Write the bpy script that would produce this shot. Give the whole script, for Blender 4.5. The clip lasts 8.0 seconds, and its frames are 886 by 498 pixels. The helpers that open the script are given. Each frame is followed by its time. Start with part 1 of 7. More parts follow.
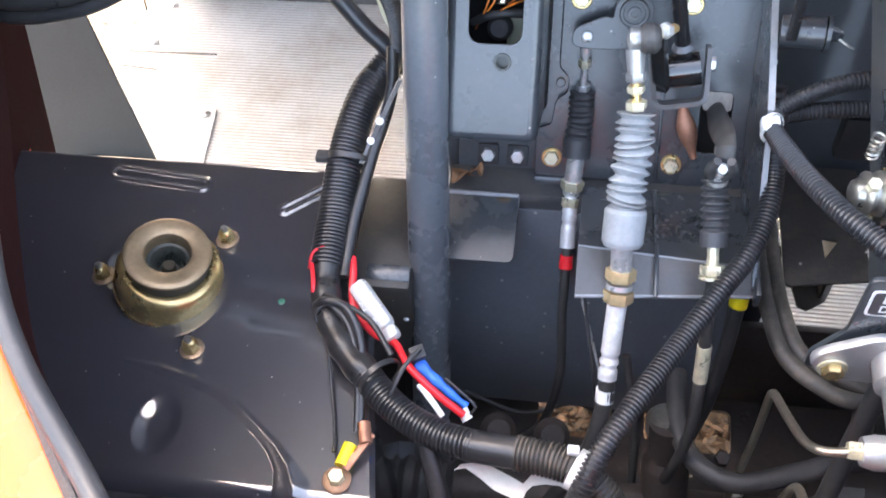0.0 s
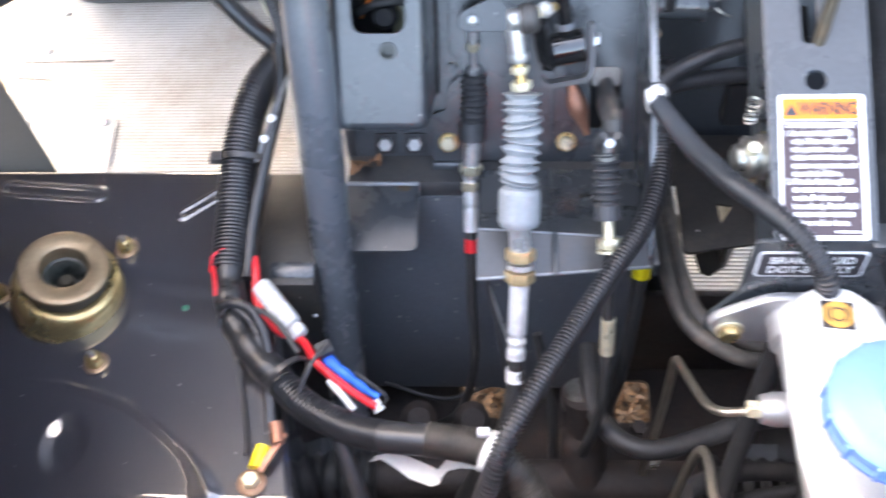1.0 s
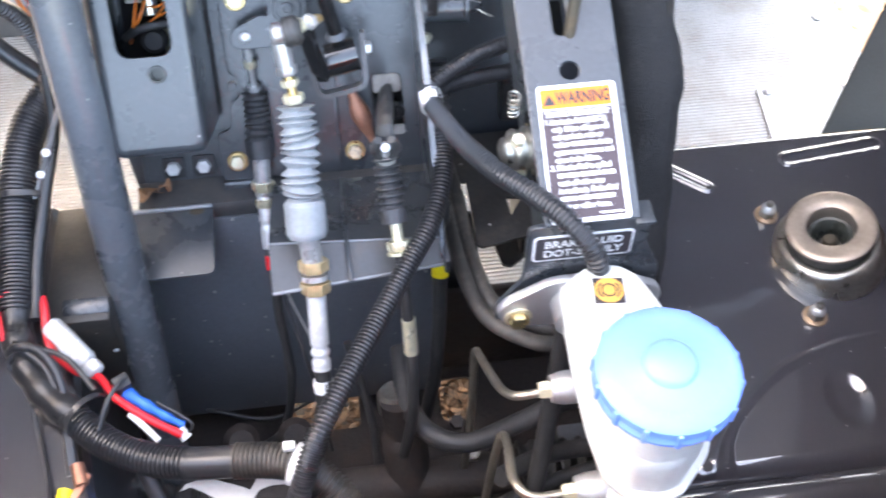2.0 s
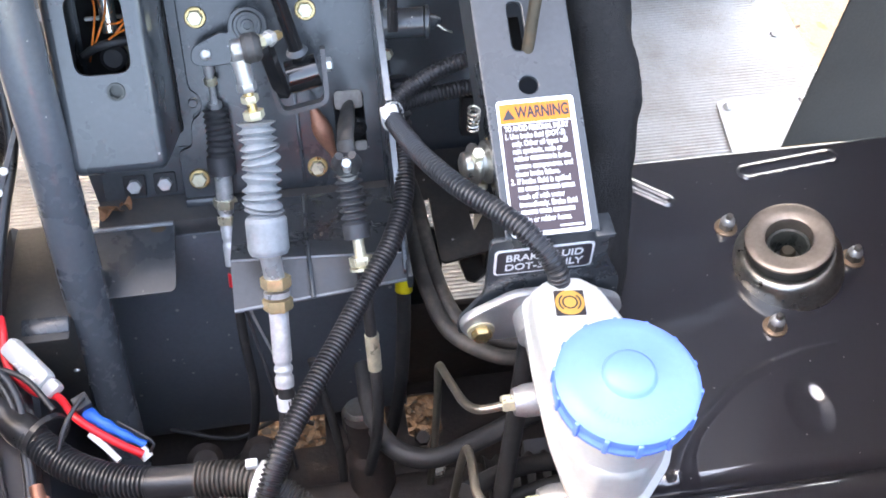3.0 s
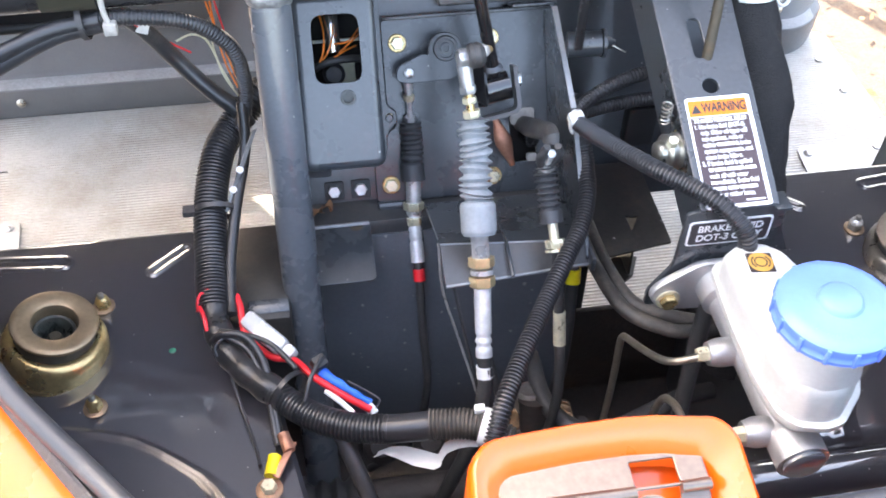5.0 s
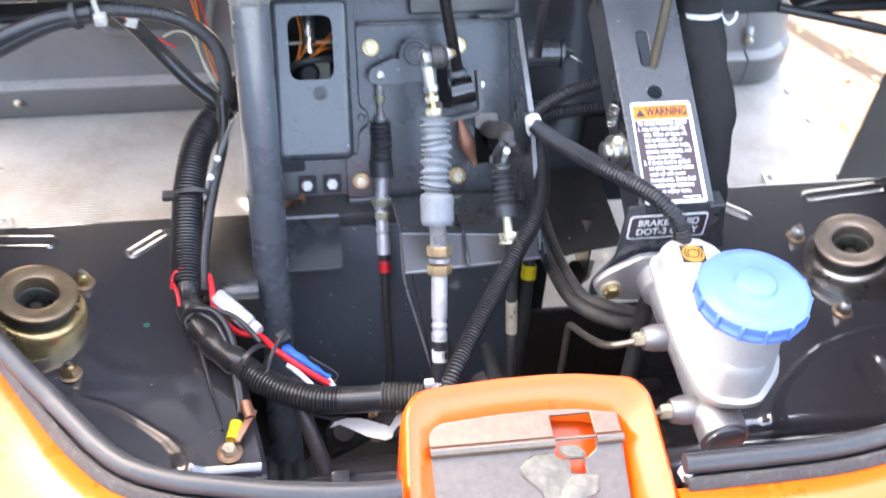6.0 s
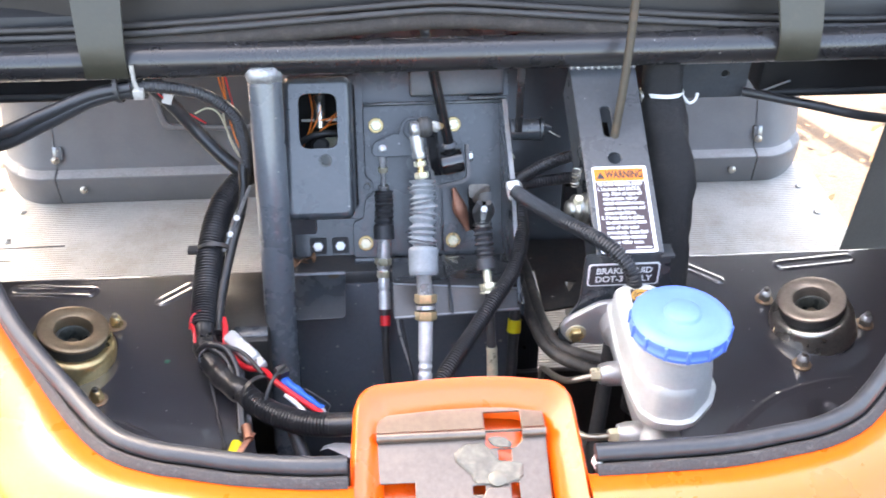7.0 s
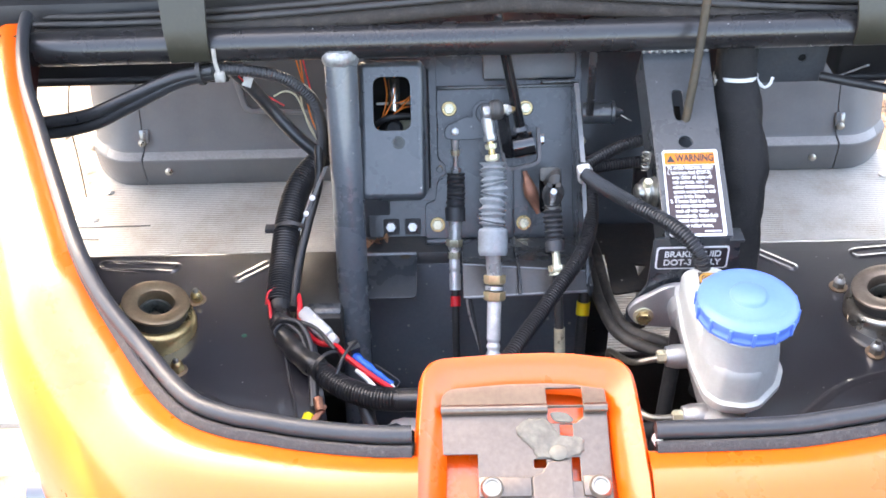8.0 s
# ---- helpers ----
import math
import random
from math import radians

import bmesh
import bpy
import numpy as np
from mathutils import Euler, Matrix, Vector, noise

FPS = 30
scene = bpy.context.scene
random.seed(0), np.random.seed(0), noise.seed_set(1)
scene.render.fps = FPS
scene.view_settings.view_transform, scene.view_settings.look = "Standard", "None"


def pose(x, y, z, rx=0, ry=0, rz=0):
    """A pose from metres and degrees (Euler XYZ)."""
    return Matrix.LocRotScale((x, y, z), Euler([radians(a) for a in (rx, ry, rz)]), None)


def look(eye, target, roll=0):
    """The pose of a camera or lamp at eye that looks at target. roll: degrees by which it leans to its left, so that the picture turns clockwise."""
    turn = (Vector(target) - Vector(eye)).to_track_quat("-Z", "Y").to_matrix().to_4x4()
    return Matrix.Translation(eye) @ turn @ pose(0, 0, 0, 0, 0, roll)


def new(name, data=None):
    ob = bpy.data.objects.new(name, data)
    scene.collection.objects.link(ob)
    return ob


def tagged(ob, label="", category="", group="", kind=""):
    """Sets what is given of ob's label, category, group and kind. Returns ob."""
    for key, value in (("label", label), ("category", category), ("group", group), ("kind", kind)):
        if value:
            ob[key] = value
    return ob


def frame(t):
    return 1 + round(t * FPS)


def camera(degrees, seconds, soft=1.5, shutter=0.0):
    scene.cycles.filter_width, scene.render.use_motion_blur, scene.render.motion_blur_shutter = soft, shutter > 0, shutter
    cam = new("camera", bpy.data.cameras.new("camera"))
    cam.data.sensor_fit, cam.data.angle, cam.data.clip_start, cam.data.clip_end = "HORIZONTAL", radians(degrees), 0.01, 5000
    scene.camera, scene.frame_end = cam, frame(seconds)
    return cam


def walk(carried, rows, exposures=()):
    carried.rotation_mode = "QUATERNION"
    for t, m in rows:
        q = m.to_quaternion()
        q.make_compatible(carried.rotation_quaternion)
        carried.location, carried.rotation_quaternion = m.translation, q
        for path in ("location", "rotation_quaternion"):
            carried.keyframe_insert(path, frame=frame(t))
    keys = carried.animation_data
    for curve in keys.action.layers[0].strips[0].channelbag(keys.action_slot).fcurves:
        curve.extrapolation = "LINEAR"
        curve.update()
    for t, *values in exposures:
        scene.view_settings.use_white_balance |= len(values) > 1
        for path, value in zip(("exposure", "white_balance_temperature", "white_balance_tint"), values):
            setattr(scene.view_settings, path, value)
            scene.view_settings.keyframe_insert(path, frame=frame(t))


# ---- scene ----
cam = camera(47.5, 8.0, 1.7, 0.5)
PATH = [
    (0, (-0.056, -0.44, 1.259), (-0.324, 0.754, -0.323), -5.7),
    (0.5, (-0.064, -0.435, 1.251), (-0.32, 0.726, -0.357), -6.1),
    (1, (-0.031, -0.437, 1.257), (-0.169, 0.752, -0.345), -5.2),
    (1.5, (-0.004, -0.445, 1.26), (0.047, 0.762, -0.333), -1.5),
    (2, (0.013, -0.446, 1.259), (0.167, 0.752, -0.335), -0.0),
    (2.2, (0.026, -0.444, 1.256), (0.207, 0.744, -0.343), 0.2),
    (3.3, (0.016, -0.459, 1.262), (0.25, 0.783, -0.288), 2.1),
    (3.5, (0.018, -0.474, 1.269), (0.283, 0.78, -0.266), 1.4),
    (4, (-0.036, -0.512, 1.281), (0.172, 0.801, -0.213), -1.4),
    (4.5, (-0.124, -0.543, 1.283), (0.096, 0.811, -0.172), 0.6),
    (4.7, (-0.152, -0.554, 1.278), (0.059, 0.811, -0.168), 0.4),
    (5.8, (-0.153, -0.611, 1.29), (0.161, 0.751, -0.14), 4.3),
    (6, (-0.131, -0.638, 1.293), (0.112, 0.776, -0.1), 3.2),
    (6.5, (-0.089, -0.74, 1.309), (0.077, 0.804, 0.048), 2.1),
    (7, (-0.064, -0.772, 1.317), (0.051, 0.813, 0.102), 0.4),
    (7.5, (-0.063, -0.784, 1.321), (-0.073, 0.789, 0.086), -1.4),
    (8, (-0.056, -0.79, 1.321), (-0.097, 0.786, 0.09), -2.2),
]
walk(cam, [(t, look(eye, target, roll)) for t, eye, target, roll in PATH], [(0.0, 4.09, 7800, 12), (2.0, 4.28, 7800, 12), (3.5, 3.90, 7800, 12), (4.0, 3.99, 7800, 12), (4.5, 3.94, 7800, 12), (6.0, 4.05, 7800, 12), (8.0, 3.77, 7800, 12)])

# ---- light ----
world = bpy.data.worlds.new("sky")
scene.world = world
world.use_nodes = True
sky = world.node_tree.nodes.new("ShaderNodeTexSky")
sky.sky_type, sky.sun_disc = "NISHITA", False
SUN_UP, SUN_ROUND = radians(46), radians(-33)
sky.dust_density, sky.air_density = 5.0, 1.0
sky.sun_elevation, sky.sun_rotation = SUN_UP, SUN_ROUND
world.node_tree.links.new(sky.outputs[0], world.node_tree.nodes["Background"].inputs[0])
world.node_tree.nodes["Background"].inputs[1].default_value = 0.15
sun = new("sun", bpy.data.lights.new("sun", "SUN"))
sun.data.energy, sun.data.angle, sun.data.color = 4.5, radians(0.6), (1.0, 0.95, 0.88)
sun.matrix_world = look((-math.sin(-SUN_ROUND) * 4 * math.cos(SUN_UP), math.cos(SUN_ROUND) * 4 * math.cos(SUN_UP), 4 * math.sin(SUN_UP) + 0.7), (0, 0, 0.7))


# ---- materials ----
def mat(name, col, rough=0.5, metal=0.0, var=0.25, scale=25.0, bump=0.1, fine=260.0, dust=None, coat=0.0, trans=0.0, sss=0.0, specks=0.0, uneven=0.28):
    """A procedural surface: colour at two scales, uneven gloss, fine relief; dust is (colour, share, scale)."""
    m = bpy.data.materials.new(name)
    m.use_nodes = True
    t = m.node_tree
    b = t.nodes["Principled BSDF"]
    co = t.nodes.new("ShaderNodeTexCoord")
    big, small = t.nodes.new("ShaderNodeTexNoise"), t.nodes.new("ShaderNodeTexNoise")
    for n, s in ((big, scale), (small, fine)):
        n.inputs["Scale"].default_value, n.inputs["Detail"].default_value, n.inputs["Roughness"].default_value = s, 5.0, 0.6
        t.links.new(co.outputs["Object"], n.inputs["Vector"])
    ramp = t.nodes.new("ShaderNodeMapRange")
    ramp.inputs[1].default_value, ramp.inputs[2].default_value = 0.2, 0.8
    ramp.inputs[3].default_value, ramp.inputs[4].default_value = 1 - var, 1 + var
    t.links.new(big.outputs[0], ramp.inputs[0])
    grain = t.nodes.new("ShaderNodeMapRange")
    grain.inputs[1].default_value, grain.inputs[2].default_value = 0.3, 0.7
    grain.inputs[3].default_value, grain.inputs[4].default_value = 1 - var * 0.5, 1 + var * 0.5
    t.links.new(small.outputs[0], grain.inputs[0])
    both = t.nodes.new("ShaderNodeMath")
    both.operation = "MULTIPLY"
    t.links.new(ramp.outputs[0], both.inputs[0])
    t.links.new(grain.outputs[0], both.inputs[1])
    tint = t.nodes.new("ShaderNodeVectorMath")
    tint.operation = "SCALE"
    tint.inputs[0].default_value = col
    t.links.new(both.outputs[0], tint.inputs["Scale"])
    out = tint.outputs[0]
    rr = t.nodes.new("ShaderNodeMapRange")
    rr.inputs[1].default_value, rr.inputs[2].default_value = 0.2, 0.8
    rr.inputs[3].default_value, rr.inputs[4].default_value = max(0.02, rough * (1 - uneven)), min(1.0, rough * (1 + uneven))
    t.links.new(big.outputs[0], rr.inputs[0])
    rough_out = rr.outputs[0]
    if dust:
        dcol, share, dscale = dust
        dn = t.nodes.new("ShaderNodeTexNoise")
        dn.inputs["Scale"].default_value, dn.inputs["Detail"].default_value, dn.inputs["Roughness"].default_value = dscale, 8.0, 0.7
        t.links.new(co.outputs["Object"], dn.inputs["Vector"])
        dm = t.nodes.new("ShaderNodeMapRange")
        dm.inputs[1].default_value, dm.inputs[2].default_value = 0.60 - 0.3 * share, 0.92 - 0.2 * share
        dm.inputs[4].default_value = min(1.0, 0.35 + share)
        t.links.new(dn.outputs[0], dm.inputs[0])
        mix = t.nodes.new("ShaderNodeMix")
        mix.data_type = "RGBA"
        t.links.new(dm.outputs[0], mix.inputs[0])
        t.links.new(out, mix.inputs[6])
        mix.inputs[7].default_value = (*dcol, 1)
        out = mix.outputs[2]
        rm = t.nodes.new("ShaderNodeMix")
        t.links.new(dm.outputs[0], rm.inputs[0])
        t.links.new(rough_out, rm.inputs[2])
        rm.inputs[3].default_value = 0.75
        rough_out = rm.outputs[0]
    if specks:
        vo = t.nodes.new("ShaderNodeTexVoronoi")
        vo.inputs["Scale"].default_value = 75.0
        t.links.new(co.outputs["Object"], vo.inputs["Vector"])
        pick = t.nodes.new("ShaderNodeMath")
        pick.operation = "MULTIPLY"
        hue = t.nodes.new("ShaderNodeSeparateColor")
        t.links.new(vo.outputs["Color"], hue.inputs[0])
        t.links.new(hue.outputs[0], pick.inputs[0])
        pick.inputs[1].default_value = specks
        near = t.nodes.new("ShaderNodeMath")
        near.operation = "LESS_THAN"
        t.links.new(vo.outputs["Distance"], near.inputs[0])
        t.links.new(pick.outputs[0], near.inputs[1])
        sm = t.nodes.new("ShaderNodeMix")
        sm.data_type = "RGBA"
        t.links.new(near.outputs[0], sm.inputs[0])
        t.links.new(out, sm.inputs[6])
        sm.inputs[7].default_value = (0.3, 0.29, 0.28, 1)
        out = sm.outputs[2]
    t.links.new(out, b.inputs["Base Color"])
    t.links.new(rough_out, b.inputs["Roughness"])
    b.inputs["Metallic"].default_value = metal
    b.inputs["Coat Weight"].default_value, b.inputs["Coat Roughness"].default_value = coat, 0.08
    b.inputs["Transmission Weight"].default_value = trans
    if sss:
        b.inputs["Subsurface Weight"].default_value, b.inputs["Subsurface Radius"].default_value = sss, (0.02, 0.02, 0.018)
    bp = t.nodes.new("ShaderNodeBump")
    bp.inputs["Strength"].default_value, bp.inputs["Distance"].default_value = bump, 0.002
    t.links.new(small.outputs[0], bp.inputs["Height"])
    t.links.new(bp.outputs[0], b.inputs["Normal"])
    return m


DUST = (0.2, 0.17, 0.14)
M_BLACK = mat("gloss_black_paint", (0.036, 0.036, 0.043), 0.3, var=0.06, scale=7, bump=0.0, coat=1.0, specks=0.06, uneven=0.0)
M_BLACK.node_tree.nodes["Principled BSDF"].inputs["Coat IOR"].default_value = 2.1
M_BLACK.node_tree.nodes["Principled BSDF"].inputs["Coat Roughness"].default_value = 0.05
M_STEEL = mat("slate_painted_steel", (0.035, 0.040, 0.045), 0.28, var=0.25, scale=18, bump=0.03, dust=((0.13, 0.125, 0.12), 0.14, 45), coat=0.4, specks=0.07, uneven=0.15)
M_DARKSTEEL = mat("dark_painted_steel", (0.108, 0.119, 0.135), 0.34, var=0.15, scale=9, bump=0.0, dust=((0.16, 0.15, 0.14), 0.14, 70), coat=1.0, specks=0.14, uneven=0.1)
M_DARKSTEEL.node_tree.nodes["Principled BSDF"].inputs["Coat IOR"].default_value = 2.0
M_GLOSSBLACK = mat("gloss_black_lever", (0.011, 0.011, 0.012), 0.2, var=0.2, scale=30, bump=0.03, dust=((0.06, 0.045, 0.035), 0.15, 40), coat=1.0)
M_BROWNSTEEL = mat("dusty_painted_steel", (0.036, 0.036, 0.037), 0.5, var=0.25, scale=20, bump=0.08, dust=((0.11, 0.085, 0.06), 0.3, 20))
M_BRASS = mat("yellow_zinc", (0.52, 0.38, 0.18), 0.28, 0.8, var=0.25, scale=35, bump=0.04, dust=((0.22, 0.14, 0.08), 0.2, 30))
M_DULLZINC = mat("dull_zinc", (0.38, 0.36, 0.32), 0.3, 0.9, var=0.22, scale=35, bump=0.04, dust=((0.16, 0.12, 0.09), 0.2, 30))
M_ZINC = mat("bright_zinc", (0.6, 0.6, 0.59), 0.3, 0.6, var=0.25, scale=60, bump=0.05, dust=(DUST, 0.15, 60))
M_NUT = mat("yellow_passivated_nut", (0.66, 0.61, 0.44), 0.3, 0.5, var=0.25, scale=60, bump=0.05, dust=((0.25, 0.16, 0.08), 0.15, 70))
M_RUBBER = mat("black_rubber", (0.032, 0.031, 0.031), 0.55, var=0.3, scale=40, bump=0.15, dust=((0.12, 0.1, 0.085), 0.2, 40))
M_SEAL = mat("grey_rubber_seal", (0.030, 0.032, 0.037), 0.4, var=0.15, scale=30, bump=0.03, dust=((0.16, 0.15, 0.145), 0.1, 60))
M_FELT = mat("worn_edge_trim", (0.030, 0.025, 0.022), 0.9, var=0.5, scale=60, bump=0.6, fine=420, dust=((0.10, 0.083, 0.072), 0.32, 90))
M_TRIM = mat("speckled_rim_trim", (0.036, 0.033, 0.034), 0.75, var=0.4, scale=60, bump=0.5, fine=500, dust=((0.2, 0.185, 0.18), 0.2, 180))
M_CONDUIT = mat("black_conduit", (0.028, 0.028, 0.030), 0.32, var=0.2, scale=30, bump=0.05, dust=((0.15, 0.13, 0.11), 0.14, 30))
M_DUSTYCONDUIT = mat("dusty_conduit", (0.03, 0.027, 0.024), 0.5, var=0.25, scale=30, bump=0.1, dust=((0.17, 0.14, 0.11), 0.45, 40))
M_BOOT = mat("grey_bellows", (0.235, 0.25, 0.26), 0.5, var=0.2, scale=50, bump=0.15, dust=((0.12, 0.11, 0.10), 0.3, 75))
M_CAST = mat("cast_aluminium", (0.5, 0.5, 0.5), 0.42, 0.75, var=0.12, scale=60, bump=0.2, fine=700, dust=((0.3, 0.27, 0.23), 0.12, 50))
M_RES = mat("milky_plastic", (0.60, 0.605, 0.575), 0.34, var=0.1, scale=24, bump=0.03, trans=0.15, sss=0.3, dust=((0.55, 0.52, 0.46), 0.12, 30))
M_CAP = mat("blue_plastic", (0.11, 0.22, 0.64), 0.4, var=0.08, scale=40, bump=0.05)
M_ORANGE = mat("orange_paint", (0.84, 0.092, 0.005), 0.3, var=0.04, scale=12, bump=0.0, coat=0.6)
M_LATCH = mat("worn_bare_steel", (0.19, 0.155, 0.13), 0.34, 0.8, var=0.22, scale=10, bump=0.03, dust=((0.10, 0.076, 0.062), 0.28, 12))
M_GREASE = mat("pale_grease", (0.125, 0.113, 0.092), 0.5, var=0.35, scale=90, bump=0.5, fine=180)
M_SEATBOX = mat("charcoal_plastic", (0.128, 0.134, 0.143), 0.42, var=0.15, scale=12, bump=0.2, fine=600, dust=((0.2, 0.18, 0.16), 0.15, 14))
M_FLAP = mat("grey_primer_panel", (0.06, 0.06, 0.058), 0.6, var=0.15, scale=10, bump=0.08, dust=((0.05, 0.047, 0.043), 0.2, 14))
M_HOOD = mat("hood_underside", (0.022, 0.020, 0.019), 0.5, var=0.15, scale=8, bump=0.06, dust=((0.065, 0.057, 0.052), 0.15, 30))
M_STRAP = mat("olive_painted_strap", (0.036, 0.034, 0.024), 0.42, var=0.15, scale=22, bump=0.06, dust=((0.09, 0.08, 0.06), 0.2, 60))
M_RUST = mat("rusty_steel", (0.050, 0.040, 0.026), 0.6, 0.3, var=0.35, scale=45, bump=0.25, dust=((0.18, 0.08, 0.035), 0.2, 40))
for m_, level in ((M_FLAP, 0.1), (M_SEATBOX, 0.4)):
    m_.node_tree.nodes["Principled BSDF"].inputs["Specular IOR Level"].default_value = level
M_STEEL.node_tree.nodes["Principled BSDF"].inputs["Coat Roughness"].default_value = 0.16
M_WHITE = mat("white_print", (0.8, 0.8, 0.8), 0.4, var=0.03, bump=0.0)
M_LBLACK = mat("black_print", (0.03, 0.025, 0.03), 0.35, var=0.05, bump=0.0)
M_LORANGE = mat("orange_print", (0.72, 0.19, 0.01), 0.4, var=0.03, bump=0.0)
M_ICON = mat("amber_print", (0.5, 0.27, 0.06), 0.4, var=0.08, bump=0.0)
M_NYLON = mat("white_nylon", (0.72, 0.72, 0.7), 0.4, var=0.08, scale=60, bump=0.03, dust=(DUST, 0.15, 60))
M_CLEAR = mat("clear_connector", (0.72, 0.72, 0.7), 0.25, var=0.08, scale=80, bump=0.1, trans=0.35)
M_RED = mat("red_wire", (0.72, 0.02, 0.03), 0.35, var=0.1, bump=0.0)
M_BLUE = mat("blue_tape", (0.02, 0.16, 0.68), 0.35, var=0.2, scale=90, bump=0.4, fine=220)
M_YELLOW = mat("yellow_terminal", (0.85, 0.68, 0.02), 0.4, var=0.08, bump=0.0)
M_ORWIRE = mat("orange_wire", (0.8, 0.2, 0.03), 0.4, var=0.1, bump=0.0)
M_GREENC = mat("green_connector", (0.12, 0.2, 0.12), 0.4, var=0.1, bump=0.0)
M_COPPER = mat("copper_lug", (0.36, 0.17, 0.11), 0.45, 0.5, var=0.3, scale=90, bump=0.2)
# near-black for sheets that stand in for shade inside gaps and holes
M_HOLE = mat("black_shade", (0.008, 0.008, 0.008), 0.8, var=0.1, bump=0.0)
M_FABRIC = mat("black_sleeve", (0.013, 0.0125, 0.013), 0.9, var=0.5, scale=45, bump=0.9, fine=700, dust=((0.05, 0.045, 0.042), 0.18, 120))
M_GREEN = mat("green_paint_mark", (0.012, 0.13, 0.075), 0.3, var=0.2, bump=0.0)


def floor_material():
    """Bare aluminium tread with fine ribs across the vehicle and brown scuffs."""
    m = mat("ribbed_aluminium", (0.42, 0.408, 0.385), 0.5, 0.15, var=0.16, scale=9, bump=0.05, dust=((0.25, 0.185, 0.13), 0.52, 7))
    t = m.node_tree
    w = t.nodes.new("ShaderNodeTexWave")
    w.bands_direction, w.inputs["Scale"].default_value = "Y", 55.0
    co = t.nodes.new("ShaderNodeTexCoord")
    t.links.new(co.outputs["Object"], w.inputs["Vector"])
    bp = t.nodes.new("ShaderNodeBump")
    bp.inputs["Strength"].default_value, bp.inputs["Distance"].default_value = 0.75, 0.002
    t.links.new(w.outputs["Fac"], bp.inputs["Height"])
    t.links.new(bp.outputs[0], t.nodes["Principled BSDF"].inputs["Normal"])
    return m


def litter_material():
    """Dry leaf litter and wood chips on bare earth."""
    m = mat("leaf_litter", (0.036, 0.024, 0.017), 0.9, var=0.8, scale=45, bump=0.8, fine=170, dust=((0.080, 0.060, 0.045), 0.35, 40))
    return m


M_FLOOR, M_LITTER = floor_material(), litter_material()


# ---- helpers ----
def mesh_of(bm, name, smooth=True):
    bmesh.ops.recalc_face_normals(bm, faces=bm.faces)
    me = bpy.data.meshes.new(name)
    bm.to_mesh(me)
    bm.free()
    if smooth:
        me.shade_smooth()
        me.set_sharp_from_angle(angle=radians(38))
    return me


def thing(name, at, label, category, group="", kind=""):
    ob = new(name)
    ob.empty_display_size = 0.02
    ob.location = at
    return tagged(ob, label, category, group, kind)


def world_at(ob):
    v = Vector(ob.location)
    while ob.parent:
        ob = ob.parent
        v += ob.location
    return v


def part(name, bm, material, parent, label=""):
    """Links a bmesh given in world coordinates as one mesh under a thing or part."""
    if isinstance(bm, bpy.types.Mesh):
        me = bm
    else:
        me = mesh_of(bm, name)
    if parent is not None:
        me.transform(Matrix.Translation(-world_at(parent)))
    me.materials.append(material)
    ob = new(name, me)
    ob.parent = parent
    return tagged(ob, label)


def single(name, bm, material, label, category, group="", kind=""):
    return tagged(part(name, bm, material, None), label, category, group, kind)


def curve_points(pts, step=0.004):
    """A smooth line (Catmull-Rom) through pts, at even steps."""
    p = [Vector(a) for a in pts]
    p = [p[0] * 2 - p[1]] + p + [p[-1] * 2 - p[-2]]
    dense = []
    for i in range(1, len(p) - 2):
        a, b, c, d = p[i - 1:i + 3]
        for k in range(24):
            t = k / 24
            dense.append(0.5 * (2 * b + (c - a) * t + (2 * a - 5 * b + 4 * c - d) * t * t + (3 * b - a - 3 * c + d) * t ** 3))
    dense.append(p[-2])
    out, left = [dense[0]], step
    for a, b in zip(dense, dense[1:]):
        d = (b - a).length
        while d >= left and d > 1e-9:
            a = a + (b - a) * (left / d)
            d -= left
            left = step
            out.append(a)
        left -= d
    if (out[-1] - dense[-1]).length > step * 0.3:
        out.append(dense[-1])
    return out


def sweep(pts, rad, seg=12, step=0.004, smooth=True, bm=None, flat=1.0):
    """A round bar along pts; rad is a number or a function of the length run and the whole length."""
    line = curve_points(pts, step) if smooth else [Vector(a) for a in pts]
    bm = bm or bmesh.new()
    total = sum((b - a).length for a, b in zip(line, line[1:]))
    run, rings, up = 0.0, [], None
    for i, p in enumerate(line):
        d = (line[min(i + 1, len(line) - 1)] - line[max(i - 1, 0)]).normalized()
        if i:
            run += (p - line[i - 1]).length
        if up is None:
            up = d.orthogonal().normalized()
        up = (up - d * up.dot(d)).normalized()
        side = d.cross(up)
        r = rad(run, total) if callable(rad) else rad
        rings.append([bm.verts.new(p + (up * math.cos(a) + side * math.sin(a) * flat) * r) for a in [2 * math.pi * k / seg for k in range(seg)]])
    for a, b in zip(rings, rings[1:]):
        for k in range(seg):
            bm.faces.new((a[k], a[(k + 1) % seg], b[(k + 1) % seg], b[k]))
    bm.faces.new(rings[0][::-1])
    bm.faces.new(rings[-1])
    return bm


def ribbed(pts, r, pitch=0.004, depth=0.12, seg=14, bm=None):
    """Corrugated conduit."""
    def rad(s, total):
        return r * (1 - depth * (0.0 if (s / pitch) % 1.0 < 0.6 else 1.0))
    return sweep(pts, rad, seg, pitch / 4, bm=bm)


